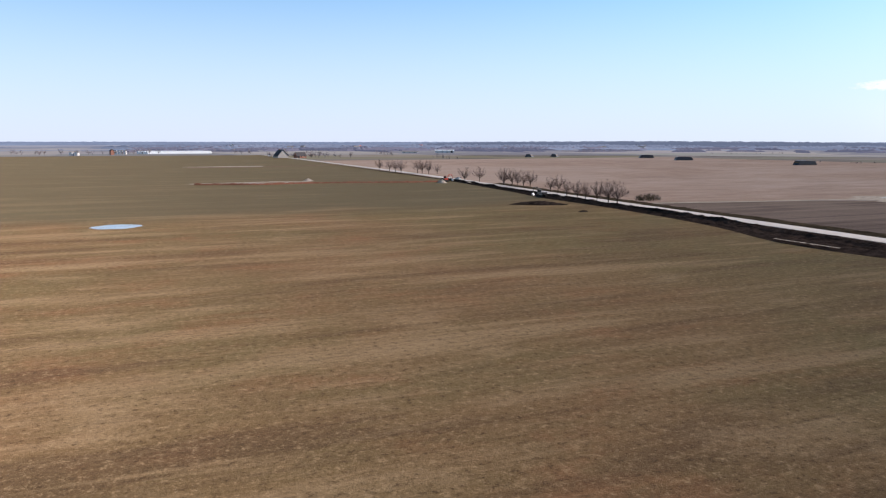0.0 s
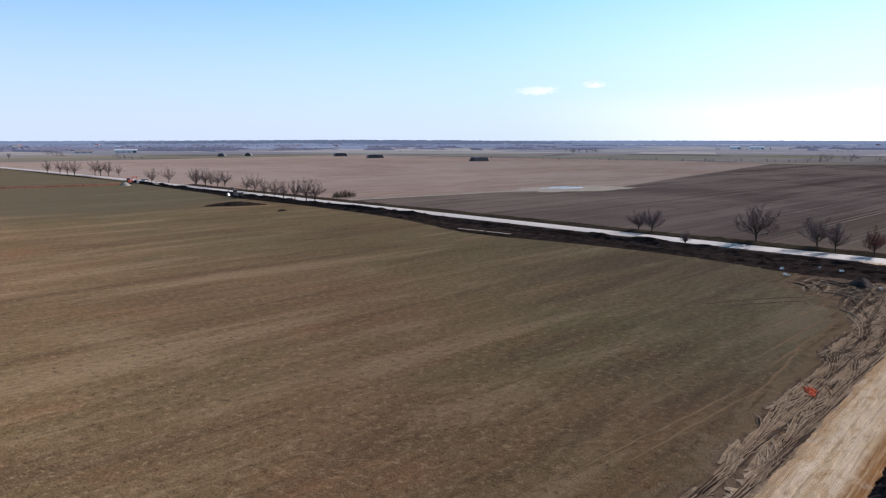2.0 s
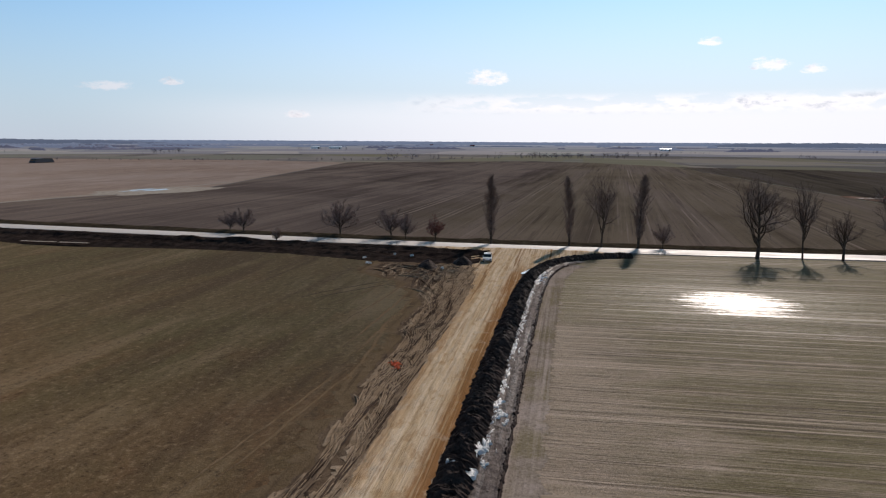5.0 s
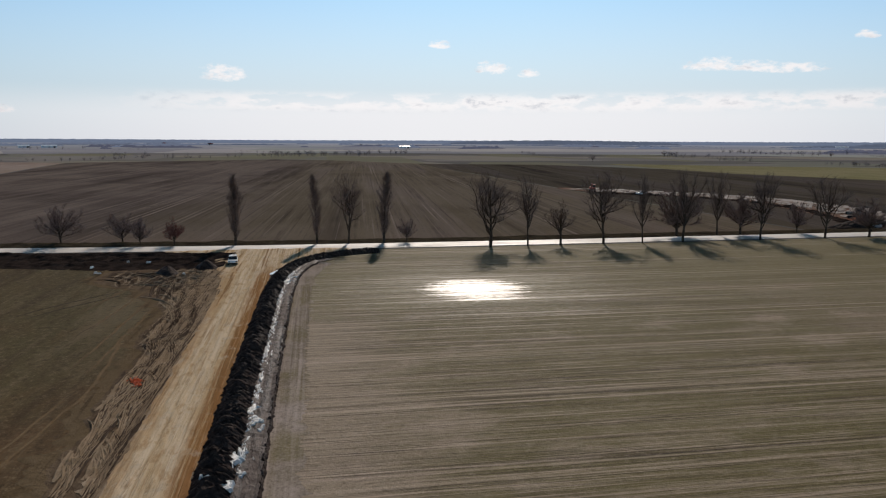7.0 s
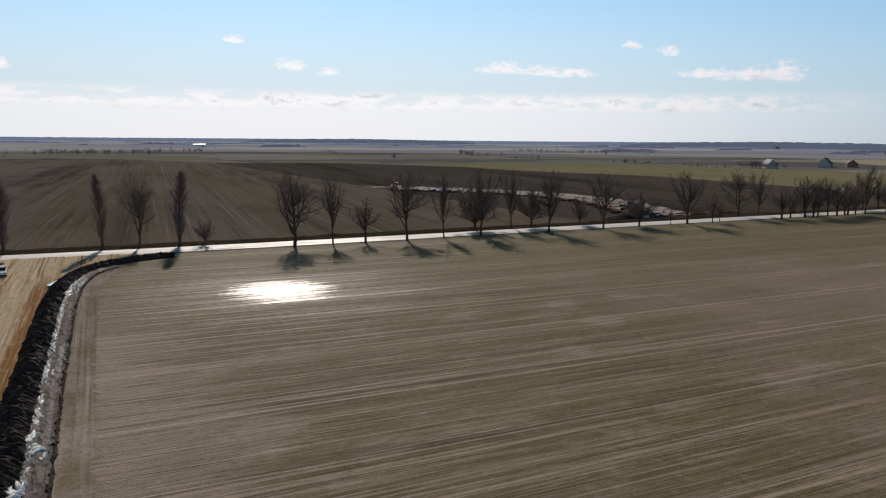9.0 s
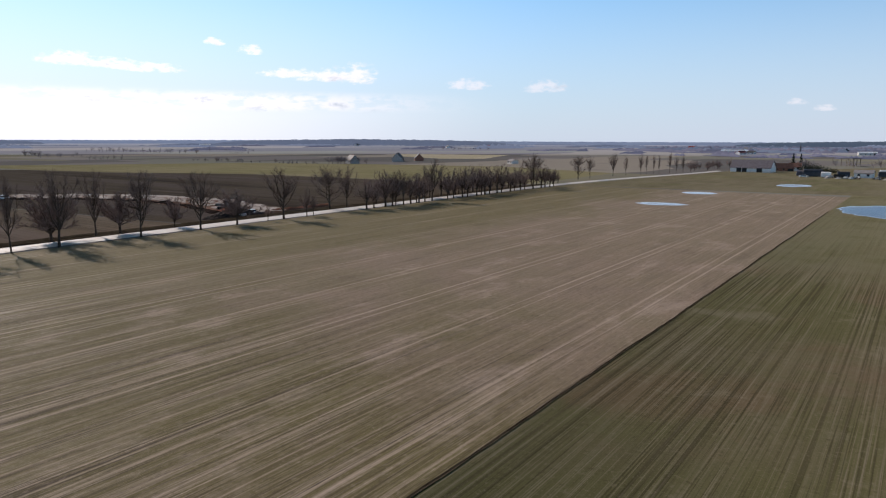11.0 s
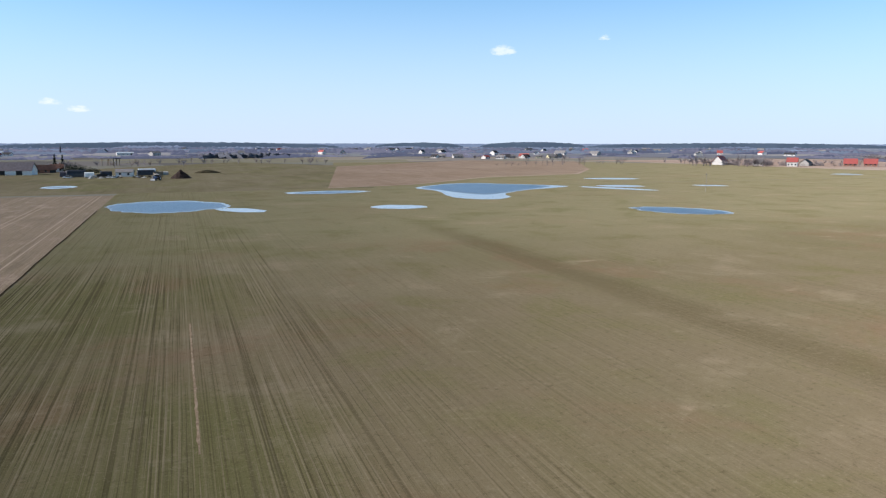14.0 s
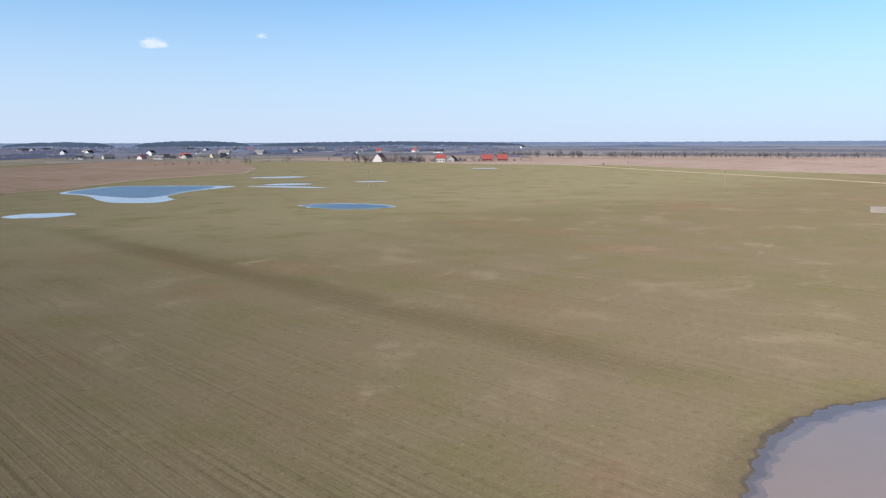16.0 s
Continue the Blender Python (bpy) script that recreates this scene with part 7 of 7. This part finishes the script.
# ---- the far woods and hills ----
def belt(name, radius, a0, a1, foot, mat, label, seed, base=-2.0, steps=None, depth=60):
    """A wood on the horizon, between two yaws: a ragged wall of crowns with a roof. foot(yaw) is its height."""
    n = steps or int((a1 - a0) * 9)
    v, f = [], []
    for i in range(n + 1):
        a = a0 + (a1 - a0) * i / n
        h = foot(a) + 2.2 * noise.fractal(Vector((a * 2.3, seed, 0)), 0.8, 2.0, 5)
        h = max(h, 0.5)
        dx, dy = -math.sin(radians(a)), math.cos(radians(a))
        r = radius + 60 * noise.noise(Vector((a * 0.2, seed, 5)))
        v += [(dx * r, dy * r, base), (dx * r, dy * r, h * 0.75), (dx * (r + 12), dy * (r + 12), h), (dx * (r + depth), dy * (r + depth), h * 0.9)]
    for i in range(n):
        k = 4 * i
        f += [(k + j, k + 4 + j, k + 5 + j, k + 1 + j) for j in range(3)]
    return tagged(part(name, (v, f), mat), label, "woodland", kind="stuff")


# Painted haze: each wood has its own bluish base, glow colour and strength.
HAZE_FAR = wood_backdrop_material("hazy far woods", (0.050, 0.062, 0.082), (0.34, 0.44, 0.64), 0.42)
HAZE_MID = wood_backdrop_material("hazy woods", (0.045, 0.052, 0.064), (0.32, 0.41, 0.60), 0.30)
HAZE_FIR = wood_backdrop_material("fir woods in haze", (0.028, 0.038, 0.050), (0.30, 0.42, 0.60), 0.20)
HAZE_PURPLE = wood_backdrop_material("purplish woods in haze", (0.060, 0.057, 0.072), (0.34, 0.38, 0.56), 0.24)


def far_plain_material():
    """The plain beyond a kilometre: long strips of crops that painted haze pales and turns blue with distance."""
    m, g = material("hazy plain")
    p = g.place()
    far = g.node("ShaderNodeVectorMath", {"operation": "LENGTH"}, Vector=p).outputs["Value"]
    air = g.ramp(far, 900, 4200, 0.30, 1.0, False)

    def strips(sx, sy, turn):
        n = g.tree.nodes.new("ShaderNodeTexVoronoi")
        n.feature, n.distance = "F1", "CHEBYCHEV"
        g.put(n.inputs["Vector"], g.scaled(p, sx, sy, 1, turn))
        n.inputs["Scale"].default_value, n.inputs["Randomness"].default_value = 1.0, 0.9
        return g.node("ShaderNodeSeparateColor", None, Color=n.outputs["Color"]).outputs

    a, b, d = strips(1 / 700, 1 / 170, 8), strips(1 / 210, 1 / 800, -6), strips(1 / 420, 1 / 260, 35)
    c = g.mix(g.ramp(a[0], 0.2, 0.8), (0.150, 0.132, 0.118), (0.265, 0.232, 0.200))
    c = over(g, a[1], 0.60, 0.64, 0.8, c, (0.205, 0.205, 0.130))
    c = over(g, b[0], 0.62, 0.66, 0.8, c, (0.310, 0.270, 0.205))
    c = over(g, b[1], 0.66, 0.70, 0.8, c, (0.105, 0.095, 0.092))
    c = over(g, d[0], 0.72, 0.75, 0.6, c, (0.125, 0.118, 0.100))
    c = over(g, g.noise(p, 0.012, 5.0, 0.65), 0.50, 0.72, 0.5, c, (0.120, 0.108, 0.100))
    # Haze in the colour: blue-grey base, and emission that grows with distance.
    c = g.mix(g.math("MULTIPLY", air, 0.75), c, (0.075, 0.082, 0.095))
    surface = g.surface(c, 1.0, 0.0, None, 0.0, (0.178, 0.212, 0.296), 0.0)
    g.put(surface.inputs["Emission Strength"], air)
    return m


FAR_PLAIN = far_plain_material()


def swell(seed, low, high, scale=0.05):
    return lambda a: low + (high - low) * (0.5 + 0.5 * noise.noise(Vector((a * scale, seed, 1.0))))


def hill(middle, half, top):
    return lambda a: top * max(0.0, 1 - ((a - middle) / half) ** 2) ** 0.4


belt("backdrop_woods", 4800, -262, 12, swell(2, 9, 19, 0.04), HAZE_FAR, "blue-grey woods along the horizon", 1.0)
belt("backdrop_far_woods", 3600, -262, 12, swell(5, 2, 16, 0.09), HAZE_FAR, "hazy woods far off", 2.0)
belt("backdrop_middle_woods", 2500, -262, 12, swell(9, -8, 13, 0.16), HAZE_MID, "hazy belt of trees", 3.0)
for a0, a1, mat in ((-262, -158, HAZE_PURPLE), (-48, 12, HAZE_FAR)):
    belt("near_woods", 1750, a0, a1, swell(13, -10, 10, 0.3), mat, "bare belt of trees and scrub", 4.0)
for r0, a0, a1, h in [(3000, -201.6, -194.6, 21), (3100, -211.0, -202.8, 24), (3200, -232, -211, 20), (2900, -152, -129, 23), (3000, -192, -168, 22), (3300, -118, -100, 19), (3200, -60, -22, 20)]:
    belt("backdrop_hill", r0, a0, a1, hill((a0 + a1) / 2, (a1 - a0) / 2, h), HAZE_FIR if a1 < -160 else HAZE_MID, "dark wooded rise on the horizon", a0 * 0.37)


def copses(name, count, r0, r1, low, high, mat, label, seed, sectors):
    """Broken hedges, copses and gardens out on the plain: short ragged walls of crowns that taper at both ends."""
    r = random.Random(seed)
    v, f = [], []
    for c in range(count):
        lo, hi = r.choice(sectors)
        a0, wide, radius, top = r.uniform(lo, hi), r.choice([0.9, 1.5, 2.5, 4.0, 6.0]) * r.uniform(0.7, 1.4), r0 + (r1 - r0) * r.random() ** 1.3, r.uniform(low, high)
        slant = r.uniform(-60, 60)
        n = max(6, int(wide * 16))
        base = len(v)
        for i in range(n + 1):
            t = i / n
            a = radians(a0 + wide * (t - 0.5))
            h = top * min(1.0, 5 * t + 0.1, 5 * (1 - t) + 0.1) * (0.78 + 0.5 * noise.fractal(Vector((a * 200, seed + c, 0)), 0.8, 2.0, 4))
            d = radius + slant * (t - 0.5) * wide
            h = max(0.3, h)
            for e, z in ((0, -0.3), (-1.5, h * 0.5), (1.5, h * 0.86), (6, h), (16, h * 0.6)):
                v.append((-math.sin(a) * (d + e), math.cos(a) * (d + e), z))
        for i in range(n):
            k = base + 5 * i
            f += [(k + j, k + 5 + j, k + 6 + j, k + 1 + j) for j in range(4)]
    return tagged(part(name, (v, f), mat, smooth=True), label, "woodland", kind="stuff")


# Bluish, low-contrast base colour, lightened in place of haze.
DARK_COPSE = plain("dark copses", (0.100, 0.106, 0.130), 1.0, 0.0, 0.04, 0.15, 0.0, 0.0)
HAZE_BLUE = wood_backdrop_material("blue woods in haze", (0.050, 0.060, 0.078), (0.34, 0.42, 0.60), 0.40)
WEST, ALL, NORTH = [(-232, -160), (-215, -165)], [(-232, -2), (-232, -150), (-60, -5)], [(-80, -2), (-45, -2)]
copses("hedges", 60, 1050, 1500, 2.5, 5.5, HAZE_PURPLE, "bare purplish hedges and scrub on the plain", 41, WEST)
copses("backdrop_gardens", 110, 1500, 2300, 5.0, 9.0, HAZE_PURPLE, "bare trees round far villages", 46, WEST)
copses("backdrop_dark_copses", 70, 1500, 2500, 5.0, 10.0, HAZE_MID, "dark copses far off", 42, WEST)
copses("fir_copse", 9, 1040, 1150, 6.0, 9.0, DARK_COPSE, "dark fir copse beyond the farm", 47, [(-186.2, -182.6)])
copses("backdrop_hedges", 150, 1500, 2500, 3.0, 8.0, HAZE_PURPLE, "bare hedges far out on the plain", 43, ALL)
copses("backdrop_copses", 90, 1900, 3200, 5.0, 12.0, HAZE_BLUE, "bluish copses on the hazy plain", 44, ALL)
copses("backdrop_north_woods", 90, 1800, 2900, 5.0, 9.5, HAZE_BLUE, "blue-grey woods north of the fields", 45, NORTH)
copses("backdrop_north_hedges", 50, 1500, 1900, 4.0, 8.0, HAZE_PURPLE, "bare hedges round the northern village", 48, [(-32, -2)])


def ring_sheet(r0, r1, z, n=120):
    v = [(r * math.cos(k * 2 * math.pi / n), r * math.sin(k * 2 * math.pi / n), z) for r in (r0, (r0 + r1) / 2, r1) for k in range(n)]
    return v, [(i * n + k, (i + 1) * n + k, (i + 1) * n + (k + 1) % n, i * n + (k + 1) % n) for i in range(2) for k in range(n)]


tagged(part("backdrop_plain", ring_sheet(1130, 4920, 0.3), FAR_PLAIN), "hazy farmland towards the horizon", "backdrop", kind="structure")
